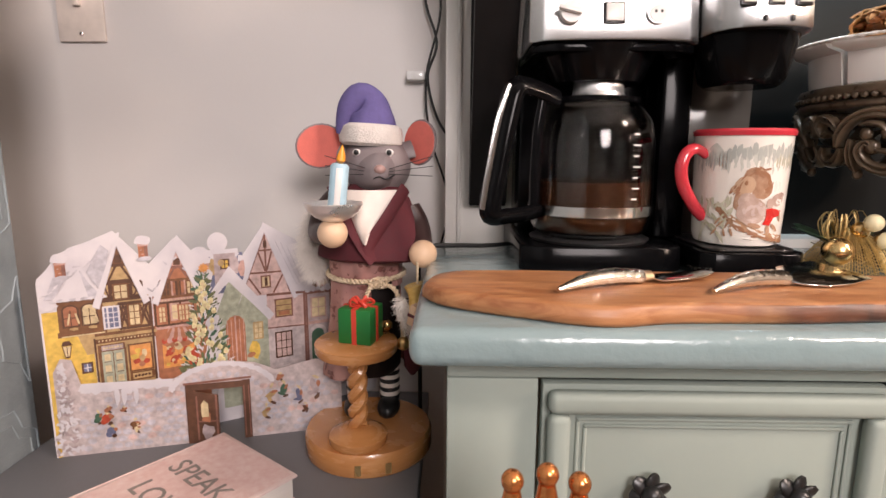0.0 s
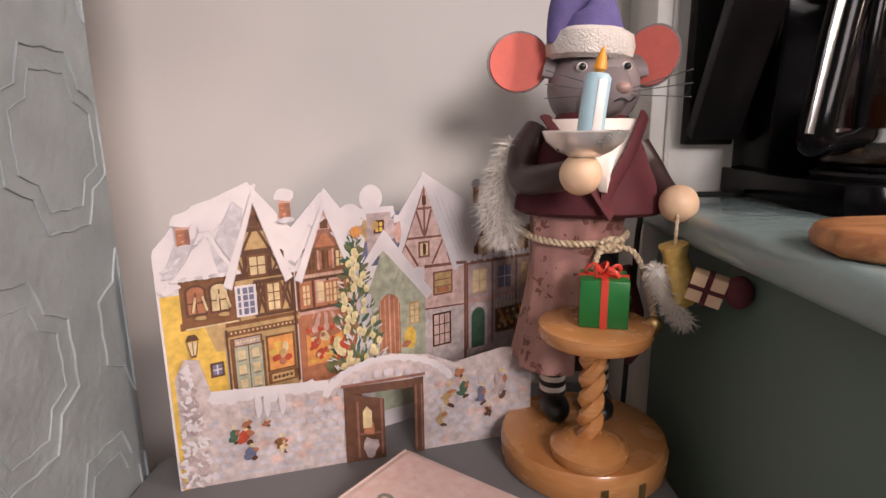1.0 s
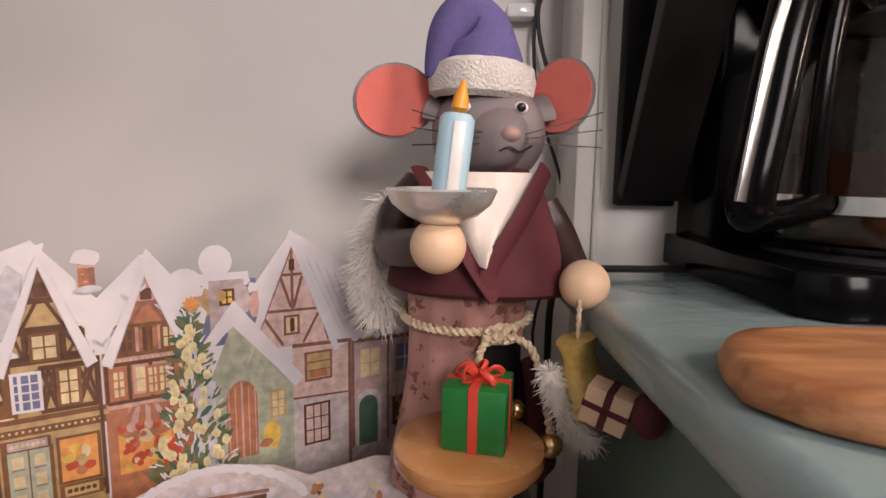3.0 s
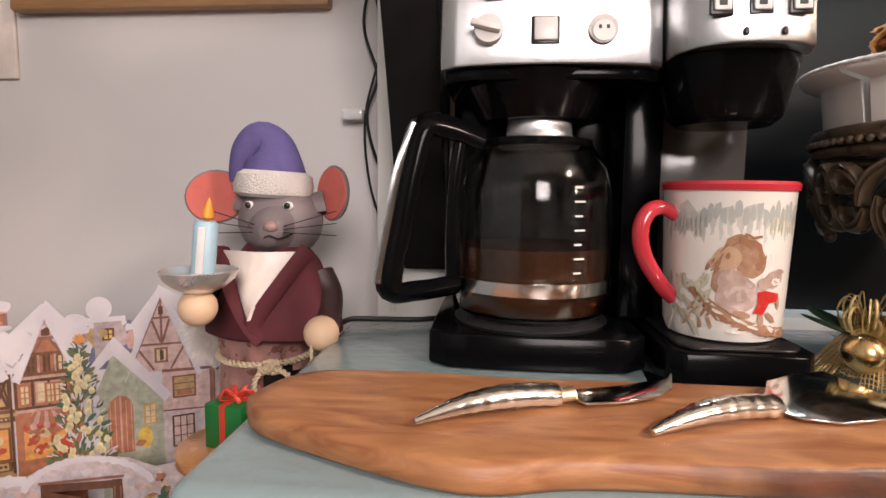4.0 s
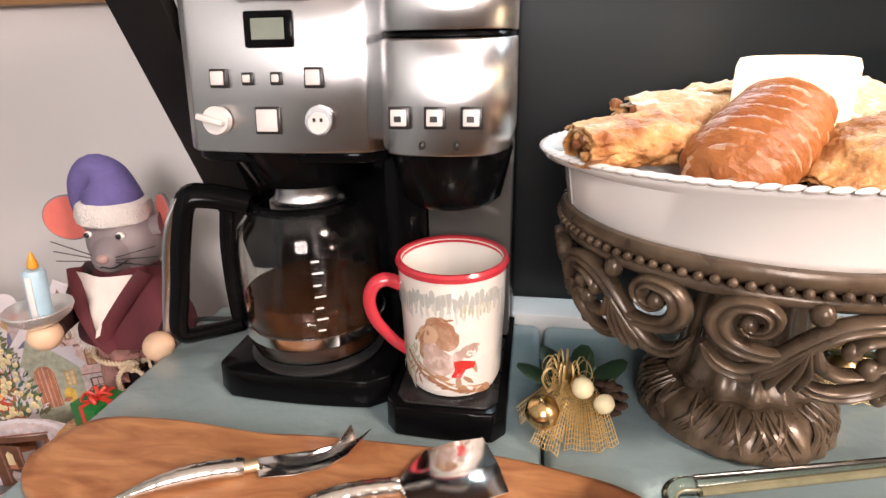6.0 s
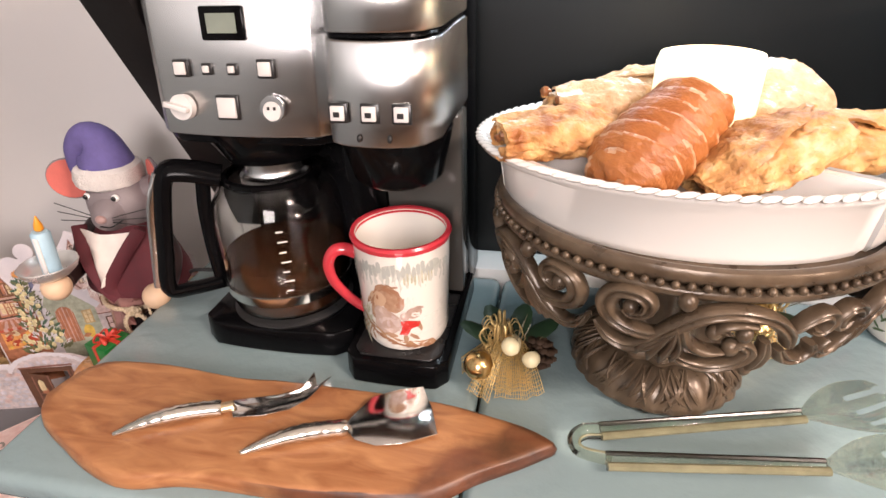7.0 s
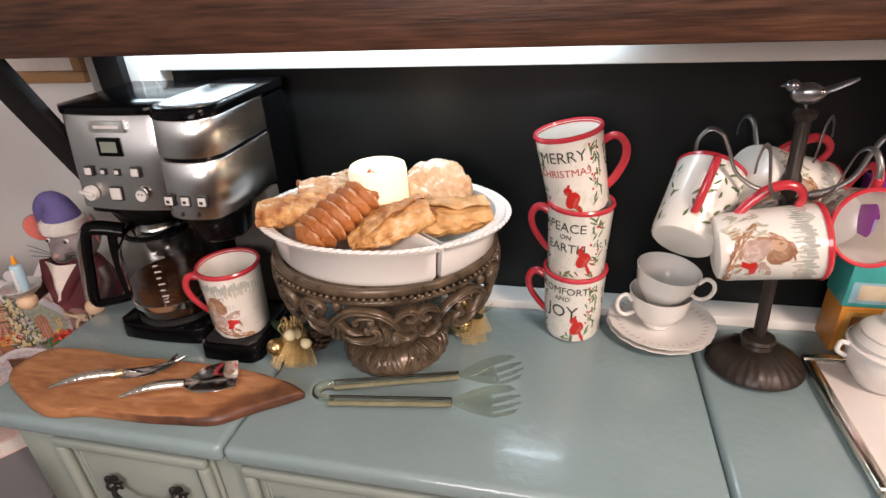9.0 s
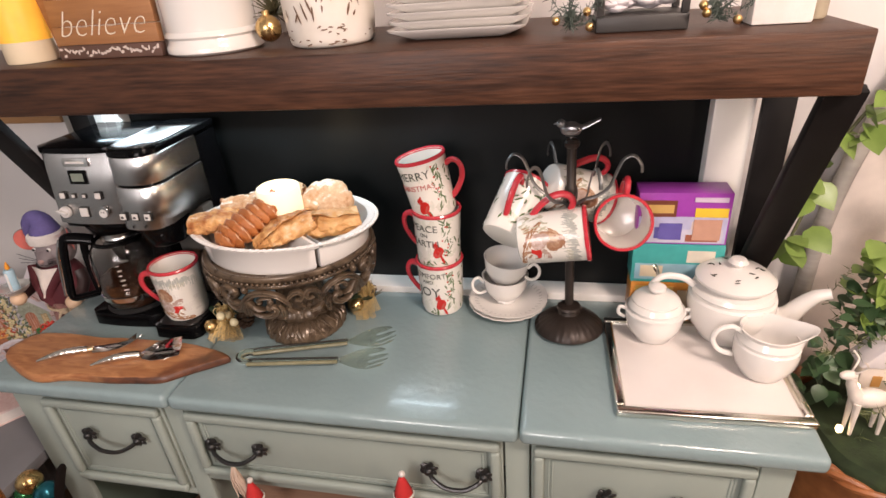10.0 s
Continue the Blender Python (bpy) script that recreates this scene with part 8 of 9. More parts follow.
def hung(c, axis, handle, side, design="winter"):
    """A hanging mug: its middle, the way its mouth points and the way its handle points."""
    z = Vector(axis).normalized()
    x = Vector(handle)
    x = (x - z * x.dot(z)).normalized()
    y = z.cross(x)
    r = Matrix((x, y, z)).transposed().to_4x4()
    mug(W_, design, Matrix.Translation(c) @ r @ TR(0, 0, -0.061), "mugs on the tree", side)


hung((1.150, 0.706, 0.978), (1, -0.02, 0.16), (0.05, 0.15, 1), 90)
hung((1.077, 0.778, 0.995), (0.35, 0.70, 0.58), (0.05, -0.45, 0.9), 150, JOY)
hung((1.268, 0.770, 0.985), (0.02, -0.92, 0.30), (0.1, 0.3, 1), 90, PEACE)
hung((1.188, 0.812, 1.020), (0.80, 0.35, -0.35), (0.4, 0.1, 0.9), 90, "winter")

# ---- tea boxes ----


def tea_box(x0, x1, y0, y1, z0, z1, c, label, bands):
    b = thing("tea_box", label, "box", TR((x0 + x1) / 2, (y0 + y1) / 2, z0), "stacked tea boxes")
    w, dd, hh = (x1 - x0) / 2, (y1 - y0) / 2, z1 - z0
    part("carton", box(-w, w, -dd, dd, 0, hh, 0.0015), plain("printed_carton", c, 0.35), b)
    for k, (u0, u1, v0, v1, col) in enumerate(bands):
        part("print", box(-w + 2 * w * u0, -w + 2 * w * u1, -dd - 0.0004 - 0.0002 * k, -dd + 0.0002, hh * v0, hh * v1), plain("carton_print", col, 0.35), b, smooth=False)
    return b


tea_box(1.302, 1.462, 0.785, 0.842, TOP + 0.0005, 0.842, (0.62, 0.25, 0.04), "orange tea carton at the bottom of the pile", ((0.05, 0.5, 0.15, 0.9, (0.7, 0.42, 0.1)), (0.1, 0.3, 0.4, 0.8, (0.3, 0.12, 0.05)), (0.55, 0.95, 0.3, 0.8, (0.55, 0.45, 0.3))))
tea_box(1.300, 1.464, 0.785, 0.843, 0.8425, 0.926, (0.05, 0.33, 0.31), "teal tea carton in the middle of the pile", ((0.04, 0.96, 0.08, 0.5, (0.25, 0.42, 0.5)), (0.1, 0.35, 0.15, 0.45, (0.6, 0.5, 0.35)), (0.6, 0.9, 0.55, 0.85, (0.65, 0.6, 0.5))))
tea_box(1.302, 1.462, 0.786, 0.842, 0.9265, 1.030, (0.30, 0.05, 0.36), "purple tea carton on top of the pile", ((0.02, 0.98, 0.03, 0.55, (0.44, 0.44, 0.62)), (0.05, 0.95, 0.05, 0.30, (0.52, 0.50, 0.60)), (0.55, 0.90, 0.06, 0.20, (0.30, 0.10, 0.06)), (0.60, 0.74, 0.30, 0.46, (0.62, 0.50, 0.46)), (0.20, 0.44, 0.12, 0.34, (0.10, 0.09, 0.32)), (0.04, 0.42, 0.55, 0.86, (0.16, 0.05, 0.03)), (0.07, 0.39, 0.62, 0.78, (0.55, 0.36, 0.12)), (0.62, 0.97, 0.55, 0.72, (0.75, 0.52, 0.05)), (0.25, 0.5, 0.1, 0.42, (0.12, 0.10, 0.35)), (0.62, 0.92, 0.1, 0.5, (0.5, 0.28, 0.2)), (0.6, 0.95, 0.84, 0.92, (0.6, 0.5, 0.62))))

# ---- tray with the tea set ----
tray = thing("serving_tray", "silver-rimmed rectangular tray with a white marble top", "tray", TR(1.402, 0.629, TOP) @ RZ(1.5))
M_MARBLE = mat("white_marble", (0.78, 0.74, 0.71), 0.22, second=(0.68, 0.63, 0.6), scale=9, bump=0.03, coat=0.2)
tx_, ty_ = 0.143, 0.127
part("marble_slab", box(-tx_ + 0.010, tx_ - 0.010, -ty_ + 0.010, ty_ - 0.010, 0.003, 0.010, 0.001), M_MARBLE, tray)
for a in ((-tx_ - 0.004, tx_ + 0.004, -ty_ - 0.004, -ty_ + 0.012), (-tx_ - 0.004, tx_ + 0.004, ty_ - 0.012, ty_ + 0.004), (-tx_ - 0.004, -tx_ + 0.012, -ty_ + 0.0125, ty_ - 0.0125), (tx_ - 0.012, tx_ + 0.004, -ty_ + 0.0125, ty_ - 0.0125)):
    part("rim_bar", box(*a, 0.001, 0.015, 0.004, 3), M_SILVER, tray)
part("base_plate", box(-tx_, tx_, -ty_, ty_, 0.0002, 0.0028), M_SILVER, tray)
TZ = TOP + 0.0105
body = [(0, 0.001), (0.030, 0.0), (0.034, 0.003), (0.036, 0.009), (0.0445, 0.020), (0.0495, 0.034), (0.0515, 0.050), (0.0505, 0.062), (0.0475, 0.0645), (0.047, 0.068), (0.0485, 0.070), (0.046, 0.075)]
sugar = thing("sugar_bowl", "white porcelain lidded sugar bowl on the marble tray", "sugar bowl", TR(1.338, 0.709, TZ))
part("bowl", lathe(body + [(0.043, 0.080), (0.040, 0.080), (0.041, 0.073), (0.0, 0.070)], 40), M_PORC, sugar)
part("lid", lathe([(0, 0.080), (0.041, 0.080), (0.042, 0.083), (0.036, 0.089), (0.018, 0.094), (0.008, 0.097), (0.010, 0.101), (0.016, 0.104), (0.015, 0.109), (0.008, 0.112), (0, 0.1125)], 40), M_PORC, sugar)
part("band", lathe([(0.0525, 0.060), (0.054, 0.061), (0.0535, 0.063), (0.051, 0.064)], 40), M_PORC, sugar)
for s in (-1, 1):
    part("handle", tube(smooth_path([(s * 0.049, 0, 0.058), (s * 0.062, 0, 0.062), (s * 0.064, 0, 0.048), (s * 0.052, 0, 0.040)], 5), 0.0035, 8), M_PORC, sugar)
part("spoon", tube(smooth_path([(0.012, 0.02, 0.085), (0.004, 0.03, 0.115), (-0.004, 0.035, 0.135)], 4), [0.002, 0.002, 0.0022, 0.003, 0.004, 0.005, 0.006, 0.0055, 0.003], 8, 0.5), M_SILVER, sugar)
pot2 = thing("teapot", "white porcelain teapot with curved spout and patterned lid", "teapot", TR(1.470, 0.728, TZ))
k_ = 1.42
part("body", lathe([(r * k_ * 1.02, z * k_) for r, z in body] + [(0.055, 0.110), (0.058, 0.116), (0.054, 0.118), (0.0, 0.112)], 48), M_PORC, pot2)
lid = part("lid", lathe([(0, 0.117), (0.058, 0.117), (0.066, 0.121), (0.066, 0.125), (0.052, 0.136), (0.026, 0.143), (0.010, 0.146), (0.012, 0.151), (0.017, 0.155), (0.012, 0.161), (0, 0.163)], 48), M_PORC, pot2)
bm = bmesh.new()
rnd = random.Random(5)
for k in range(18):
    a, r = k * 0.9, rnd.uniform(0.028, 0.05)
    z_ = 0.143 - (r - 0.026) * 0.27 + 0.0008
    add(bm, ball((0, 0, 0), 0.0042, (1.4, 0.5, 0.15), 6, 4), TR(r * math.cos(a), r * math.sin(a), z_) @ RZ(rnd.uniform(0, 180)))
part("lid_pattern", bm, INK, lid, "small dark painted sprigs")
part("spout", tube(smooth_path([(0.060, -0.010, 0.040), (0.088, -0.018, 0.056), (0.104, -0.024, 0.084), (0.122, -0.030, 0.108), (0.142, -0.036, 0.118)], 6), [0.024, 0.0235, 0.0225, 0.0215, 0.0205, 0.0195, 0.0185, 0.0178, 0.017, 0.0163, 0.0156, 0.015, 0.0145, 0.014, 0.0135, 0.013, 0.0125, 0.012, 0.0115, 0.011, 0.0105, 0.010, 0.0098, 0.0096, 0.0094], 16), M_PORC, pot2)
part("handle", tube(smooth_path([(-0.058, 0.0, 0.096), (-0.085, 0.002, 0.116), (-0.118, 0.004, 0.118), (-0.138, 0.005, 0.096), (-0.130, 0.005, 0.066), (-0.105, 0.003, 0.046), (-0.070, 0.0, 0.042)], 6), 0.0062, 12), M_PORC, pot2)
cream = thing("creamer", "white porcelain creamer jug on the marble tray", "jug", TR(1.503, 0.622, TZ))
bm = lathe([(r * 0.98, z * 1.02) for r, z in body] + [(0.042, 0.082), (0.0455, 0.090), (0.044, 0.091), (0.040, 0.082), (0.045, 0.060), (0.03, 0.02), (0, 0.012)], 48)
for v in bm.verts:
    q = max(0, (v.co.z - 0.068) / 0.023)
    lip = max(0, math.cos(math.atan2(v.co.y, v.co.x) - radians(-6))) ** 5
    v.co.x += 0.026 * q * lip
    v.co.z += 0.006 * q * lip
part("jug", bm, M_PORC, cream)
part("handle", tube(smooth_path([(-0.040, 0, 0.080), (-0.058, 0, 0.090), (-0.078, 0, 0.082), (-0.084, 0, 0.062), (-0.072, 0, 0.042), (-0.050, 0, 0.034)], 6), 0.0045, 10), M_PORC, cream)

# ---- on the shelf ----
SZ = 1.3225
c = thing("led_candle", "ivory candle glowing amber at its top on the shelf", "candle", TR(0.225, 0.68, SZ))
part("wax", lathe([(0, 0), (0.040, 0), (0.041, 0.003), (0.041, 0.035), (0, 0.035)], 32), mat("pale_wax", (0.72, 0.60, 0.42), 0.5, vary=0.05, bump=0.1), c)
part("glowing_top", lathe([(0, 0.0352), (0.041, 0.0352), (0.041, 0.13), (0.036, 0.136), (0.0, 0.130)], 32), mat("amber_glow_wax", (0.95, 0.46, 0.05), 0.5, vary=0.25, scale=20, glow=0.32), c)
sign = thing("wooden_sign", "brown slatted wooden sign lettered believe", "sign", TR(0.398, 0.672, SZ) @ RZ(-2) @ RX(-4))
M_SIGN = mat("stained_sign_wood", (0.26, 0.11, 0.04), 0.5, second=(0.38, 0.18, 0.07), scale=14, stretch=(1, 10, 10), bump=0.3, bump_scale=50)
for k, (z0, z1) in enumerate(((0.0, 0.022), (0.0228, 0.052), (0.0528, 0.095), (0.0958, 0.14))):
    part("slat", box(-0.105, 0.105, -0.006, 0.008, z0, z1, 0.0012), M_SIGN if k else mat("dark_band", (0.10, 0.05, 0.035), 0.6, vary=0.2), sign)
t_ = letters("believe", 0.062, 0.0004, spacing=1.02, thin=-0.0016)
for v in t_.verts:
    v.co.x += 0.42 * v.co.y
t_.transform(TR(-0.005, -0.0066, 0.036) @ RX(90))
part("lettering", t_, plain("cream_brush_paint", (0.75, 0.68, 0.56)), sign, smooth=False)
bm = bmesh.new()
rnd = random.Random(2)
for k in range(34):
    add(bm, blob(-0.098 + 0.006 * k, 0.011 + rnd.uniform(-0.006, 0.006), 0.0042, 0.0022, rnd.uniform(0, 180), 8, 0.4, k), TR(0, -0.0066, 0) @ RX(90))
part("damask_band", bm, plain("pale_stencil_paint", (0.62, 0.54, 0.48)), sign, smooth=False)
brd = thing("sign_easel", "brown wooden upright beside the sign", "board", TR(0.286, 0.70, SZ) @ RY(-8))
part("upright", box(-0.010, 0.010, -0.008, 0.008, 0.0, 0.14, 0.002), M_SIGN, brd)
crock = thing("crock", "glossy white ceramic crock with a stepped foot", "crock", TR(0.578, 0.708, SZ))
part("body", lathe([(0, 0), (0.074, 0), (0.079, 0.004), (0.079, 0.012), (0.075, 0.018), (0.0735, 0.024), (0.0775, 0.028), (0.076, 0.033), (0.073, 0.036), (0.074, 0.15), (0.078, 0.16), (0.070, 0.16), (0.066, 0.05), (0, 0.05)], 56), M_PORC, crock)
orn = thing("gold_ornament", "gold glass bauble with dark glittery sprigs", "ornament", TR(0.685, 0.698, SZ))
part("bauble", ball((0, 0, 0.030), 0.021, (1, 1, 1), 24, 16), M_GOLD, orn)
part("cap", lathe([(0, 0), (0.006, 0), (0.006, 0.007), (0, 0.008)], 14), M_GOLD, orn).location = (0, 0, 0.050)
bm = bmesh.new()
rnd = random.Random(6)
for k in range(90):
    a, e = rnd.uniform(0, 6.28), rnd.uniform(0.1, 1.4)
    l_ = rnd.uniform(0.02, 0.05)
    b0 = Vector((0.0, 0.03, 0.05))
    add(bm, tube([b0, b0 + Vector((l_ * math.cos(a) * math.cos(e), 0.5 * l_ * math.sin(a), l_ * math.sin(e) * 1.6 - 0.02))], [0.0016, 0.0006], 4))
part("sprigs", bm, M_LEAFGOLD, orn)["kind"] = "stuff"
crock2 = thing("stoneware_crock", "cream stoneware crock with brown brush marks and worn glaze", "crock", TR(0.785, 0.722, SZ))
part("body", lathe([(0, 0), (0.062, 0), (0.068, 0.004), (0.070, 0.010), (0.0735, 0.05), (0.076, 0.15), (0.070, 0.15), (0.066, 0.02), (0, 0.02)], 48), mat("worn_cream_glaze", (0.70, 0.63, 0.53), 0.35, second=(0.78, 0.74, 0.68), scale=22, bump=0.15), crock2)
bm = bmesh.new()
for k in range(26):
    add(bm, wrap(blob(rnd.uniform(-0.1, 0.1), rnd.uniform(0.045, 0.09), 0.0016, rnd.uniform(0.004, 0.014), rnd.uniform(-30, 30), 8, 0.3, k), 0.0738, radians(-90), 0.0012))
for k in range(30):
    add(bm, wrap(blob(rnd.uniform(-0.1, 0.1), rnd.uniform(0.006, 0.035), rnd.uniform(0.002, 0.006), 0.0011, rnd.uniform(-20, 20), 8, 0.4, k), 0.0722, radians(-90), 0.0012))
part("brush_marks", bm, plain("umber_glaze", (0.16, 0.09, 0.05)), crock2, smooth=False)["kind"] = "stuff"


def rounded(w, d_, r=0.012, n=5):
    pts = []
    for sx, sy, a0 in ((1, 1, 0), (-1, 1, 90), (-1, -1, 180), (1, -1, 270)):
        for k in range(n + 1):
            a = radians(a0 + 90 * k / n)
            pts.append((sx * (w - r) + r * math.cos(a), sy * (d_ - r) + r * math.sin(a)))
    return pts


for k in range(5):
    p_ = thing("plate", "square white plate in a stack on the shelf", "plate", TR(1.0 + 0.002 * (k % 2), 0.762, SZ + 0.0005 + k * 0.0122) @ RZ(1.0 * (k % 3)), "stacked plates")
    bm = bmesh.new()
    rings = [[bm.verts.new((x, y, z)) for x, y in rounded(w, w)] for w, z in ((0.068, 0.0), (0.074, 0.0012), (0.104, 0.0152), (0.1055, 0.0185), (0.102, 0.0185), (0.074, 0.0075), (0.070, 0.0065))]
    for a, b in zip(rings, rings[1:]):
        for i in range(len(a)):
            bm.faces.new((a[i], a[(i + 1) % len(a)], b[(i + 1) % len(a)], b[i]))
    bm.faces.new(rings[0])
    bm.faces.new(rings[-1])
    bmesh.ops.recalc_face_normals(bm, faces=bm.faces[:])
    part("dish", bm, M_PORC, p_, sharp=0.9)
M_FIR = mat("frosted_fir_needles", (0.045, 0.065, 0.05), 0.6, second=(0.12, 0.15, 0.13), scale=60, bump=0)


def sprig(m, label, seed, size=1.0):
    f_ = thing("fir_sprig", label, "decoration", m, "fir sprigs on the shelf")
    rnd = random.Random(seed)
    bm = bmesh.new()
    for k in range(9):
        a, e = rnd.uniform(0, 6.28), rnd.uniform(0.1, 1.2)
        d_ = Vector((math.cos(a) * math.cos(e), math.sin(a) * math.cos(e) * 0.7, math.sin(e)))
        l_ = rnd.uniform(0.04, 0.065) * size
        for q in range(26):
            o = d_ * (l_ * q / 26) + Vector((0, 0, 0.012))
            v = (d_ * 0.6 + Vector((rnd.uniform(-1, 1), rnd.uniform(-1, 1), rnd.uniform(-1, 1)))).normalized() * 0.015 * size
            add(bm, tube([o, o + v], [0.0009, 0.0003], 3))
    part("needles", bm, M_FIR, f_)["kind"] = "stuff"
    for k in range(3):
        part("bauble", ball((rnd.uniform(-0.03, 0.03), -0.02, 0.012 + 0.01 * k), 0.006, (1, 1, 1), 10, 8), M_GOLD, f_)
    return f_


sprig(TR(1.165, 0.668, SZ), "frosted fir sprig with tiny gold balls", 3)
sprig(TR(1.362, 0.668, SZ), "frosted fir sprig with a small cone", 4)
lan = thing("lantern", "black framed lantern with glittery white filling", "lantern", TR(1.264, 0.712, SZ))
part("base", box(-0.062, 0.062, -0.045, 0.045, 0, 0.022, 0.003), plain("charcoal_wood", (0.035, 0.032, 0.03), 0.5), lan)
for sx in (-1, 1):
    for sy in (-1, 1):
        part("post", box(sx * 0.056 - 0.005, sx * 0.056 + 0.005, sy * 0.039 - 0.005, sy * 0.039 + 0.005, 0.0222, 0.15, 0.001), plain("charcoal_wood", (0.035, 0.032, 0.03), 0.5), lan)
bm = bmesh.new()
for k in range(30):
    add(bm, ball((rnd.uniform(-0.045, 0.045), rnd.uniform(-0.03, 0.03), 0.03 + rnd.uniform(0, 0.012)), 0.010, (1.3, 1, 0.6), 8, 6))
part("snow_filling", bm, SNOW, lan)["kind"] = "stuff"
wb = thing("whitewashed_block", "whitewashed wooden house-shaped block on the shelf", "ornament", TR(1.445, 0.70, SZ))
part("block", box(-0.040, 0.036, -0.03, 0.03, 0, 0.14, 0.003), mat("chalky_whitewash", (0.68, 0.62, 0.57), 0.8, second=(0.76, 0.73, 0.7), scale=40, bump=0.4), wb)
vase = thing("glass_bottle", "pale olive glass bottle at the shelf's end", "bottle", TR(1.498, 0.72, SZ))
part("bottle", lathe([(0, 0), (0.014, 0), (0.016, 0.004), (0.016, 0.08), (0.008, 0.10), (0.008, 0.14), (0, 0.14)], 24), plain("olive_glass", (0.42, 0.36, 0.26), 0.15), vase)

# ---- green corner beyond the desk ----
M_LEAF = mat("glossy_green_leaf", (0.12, 0.20, 0.035), 0.4, second=(0.26, 0.36, 0.09), scale=25, bump=0.15, bump_scale=80)
M_LEAFD = mat("deep_green_leaf", (0.025, 0.065, 0.025), 0.45, second=(0.08, 0.14, 0.055), scale=25, bump=0.15)
arch = thing("arched_mirror_frame", "weathered grey-white wooden arch leaning on the wall", "arch", TR(1.92, 0.93, 0.0))
M_ARCH = mat("weathered_grey_wood", (0.30, 0.28, 0.25), 0.7, second=(0.44, 0.41, 0.37), scale=16, stretch=(1, 1, 6), bump=0.4, bump_scale=60)
M_ARCHIN = mat("scraped_white_paint", (0.70, 0.62, 0.56), 0.75, second=(0.58, 0.52, 0.47), scale=30, bump=0.4)
pts = [(-0.26, -0.03, 0.05), (-0.26, -0.03, 0.5), (-0.26, -0.03, 0.78)] + [(-0.26 * math.cos(radians(a)), -0.03, 0.80 + 0.58 * math.sin(radians(a))) for a in range(8, 180, 12)] + [(0.26, -0.03, 0.78), (0.26, -0.03, 0.05)]
bm = tube(smooth_path(pts, 4), 0.016, 10, 1.0)
part("rim", bm, M_ARCH, arch)
part("field", slab([(x, z) for x, y, z in smooth_path(pts, 3)], 0, 0.012), M_ARCHIN, arch).matrix_basis = TR(0, -0.012, 0) @ RX(90)


def leaf_mesh(w, l_):
    bm = bmesh.new()
    rows_ = []
    for k in range(6):
        q = k / 5
        ww = w * math.sin(math.pi * (0.06 + 0.94 * q) ** 0.75) if k < 5 else 0.0004
        rows_.append([bm.verts.new((u * ww, l_ * q, -0.12 * l_ * q * q + 0.15 * ww * abs(u))) for u in (-1, 0, 1)])
    for a, b in zip(rows_, rows_[1:]):
        for i in (0, 1):
            bm.faces.new((a[i], a[i + 1], b[i + 1], b[i]))
    me = bpy.data.meshes.new("leaf")
    bm.to_mesh(me)
    bm.free()
    me.shade_smooth()
    return me


def vine(name, label, m, stem, leaves, size, material, seed, drop=0.04):
    v_ = thing(name, label, "plant", m)
    path_ = smooth_path(stem, 6)
    part("stem", tube(path_, 0.003, 6), plain("vine_stem", (0.10, 0.11, 0.04), 0.6), v_)
    me = leaf_mesh(size * 0.42, size)
    me.materials.append(material)
    rnd = random.Random(seed)
    for k in range(leaves):
        p_ = path_[min(len(path_) - 1, int(rnd.random() * len(path_)))]
        lf = new("leaf", me)
        lf.parent = v_
        s = rnd.uniform(0.7, 1.25)
        lf.matrix_basis = Matrix.Translation(p_ + Vector((rnd.uniform(-drop, drop), rnd.uniform(-drop, drop * 0.4), rnd.uniform(-drop, drop)))) @ pose(0, 0, 0, rnd.uniform(-50, 40), rnd.uniform(-50, 50), rnd.uniform(100, 260)) @ Matrix.Scale(s, 4)
    return v_


vine("trailing_vine", "bright green trailing vine over the arch's shoulder", TR(0, 0, 0), [(1.70, 0.86, 1.20), (1.66, 0.86, 1.14), (1.625, 0.86, 1.06), (1.60, 0.84, 0.97), (1.585, 0.84, 0.90)], 22, 0.048, M_LEAF, 3, 0.026)
vine("trailing_vine", "bright green trailing vine in front of the arch", TR(0, 0, 0), [(1.84, 0.80, 1.16), (1.78, 0.78, 1.08), (1.74, 0.76, 1.00), (1.70, 0.75, 0.92), (1.69, 0.74, 0.86)], 70, 0.042, M_LEAF, 5, 0.045)
vine("ivy", "deep green ivy hanging beside the desk", TR(0, 0, 0), [(1.74, 0.76, 0.94), (1.69, 0.74, 0.86), (1.66, 0.72, 0.77), (1.64, 0.70, 0.68), (1.66, 0.66, 0.56)], 190, 0.030, M_LEAFD, 7, 0.050)
# frosted fir boughs with lights, low beside the desk
bough = thing("fir_garland", "fir garland with warm white string lights beside the desk", "garland", TR(1.70, 0.60, 0.0))
bm = bmesh.new()
rnd = random.Random(12)
for k in range(330):
    o = Vector((rnd.uniform(-0.06, 0.26), rnd.uniform(-0.26, 0.20), rnd.uniform(0.30, 0.82)))
    d_ = Vector((rnd.uniform(-0.25 if o.z > 0.62 else -0.8, 1), rnd.uniform(-1, 0.5), rnd.uniform(-0.6, 0.8))).normalized()
    for q in range(22):
        b0 = o + d_ * (0.10 * q / 22)
        v = (d_ * 0.5 + Vector((rnd.uniform(-1, 1), rnd.uniform(-1, 1), rnd.uniform(-1, 1)))).normalized() * 0.020
        n0 = v.orthogonal().normalized() * 0.0012
        f = [bm.verts.new(b0 + n0), bm.verts.new(b0 - n0), bm.verts.new(b0 + v)]
        bm.faces.new(f)
part("needles", bm, mat("fir_needles", (0.045, 0.075, 0.025), 0.55, second=(0.17, 0.19, 0.07), scale=20, bump=0), bough)["kind"] = "stuff"
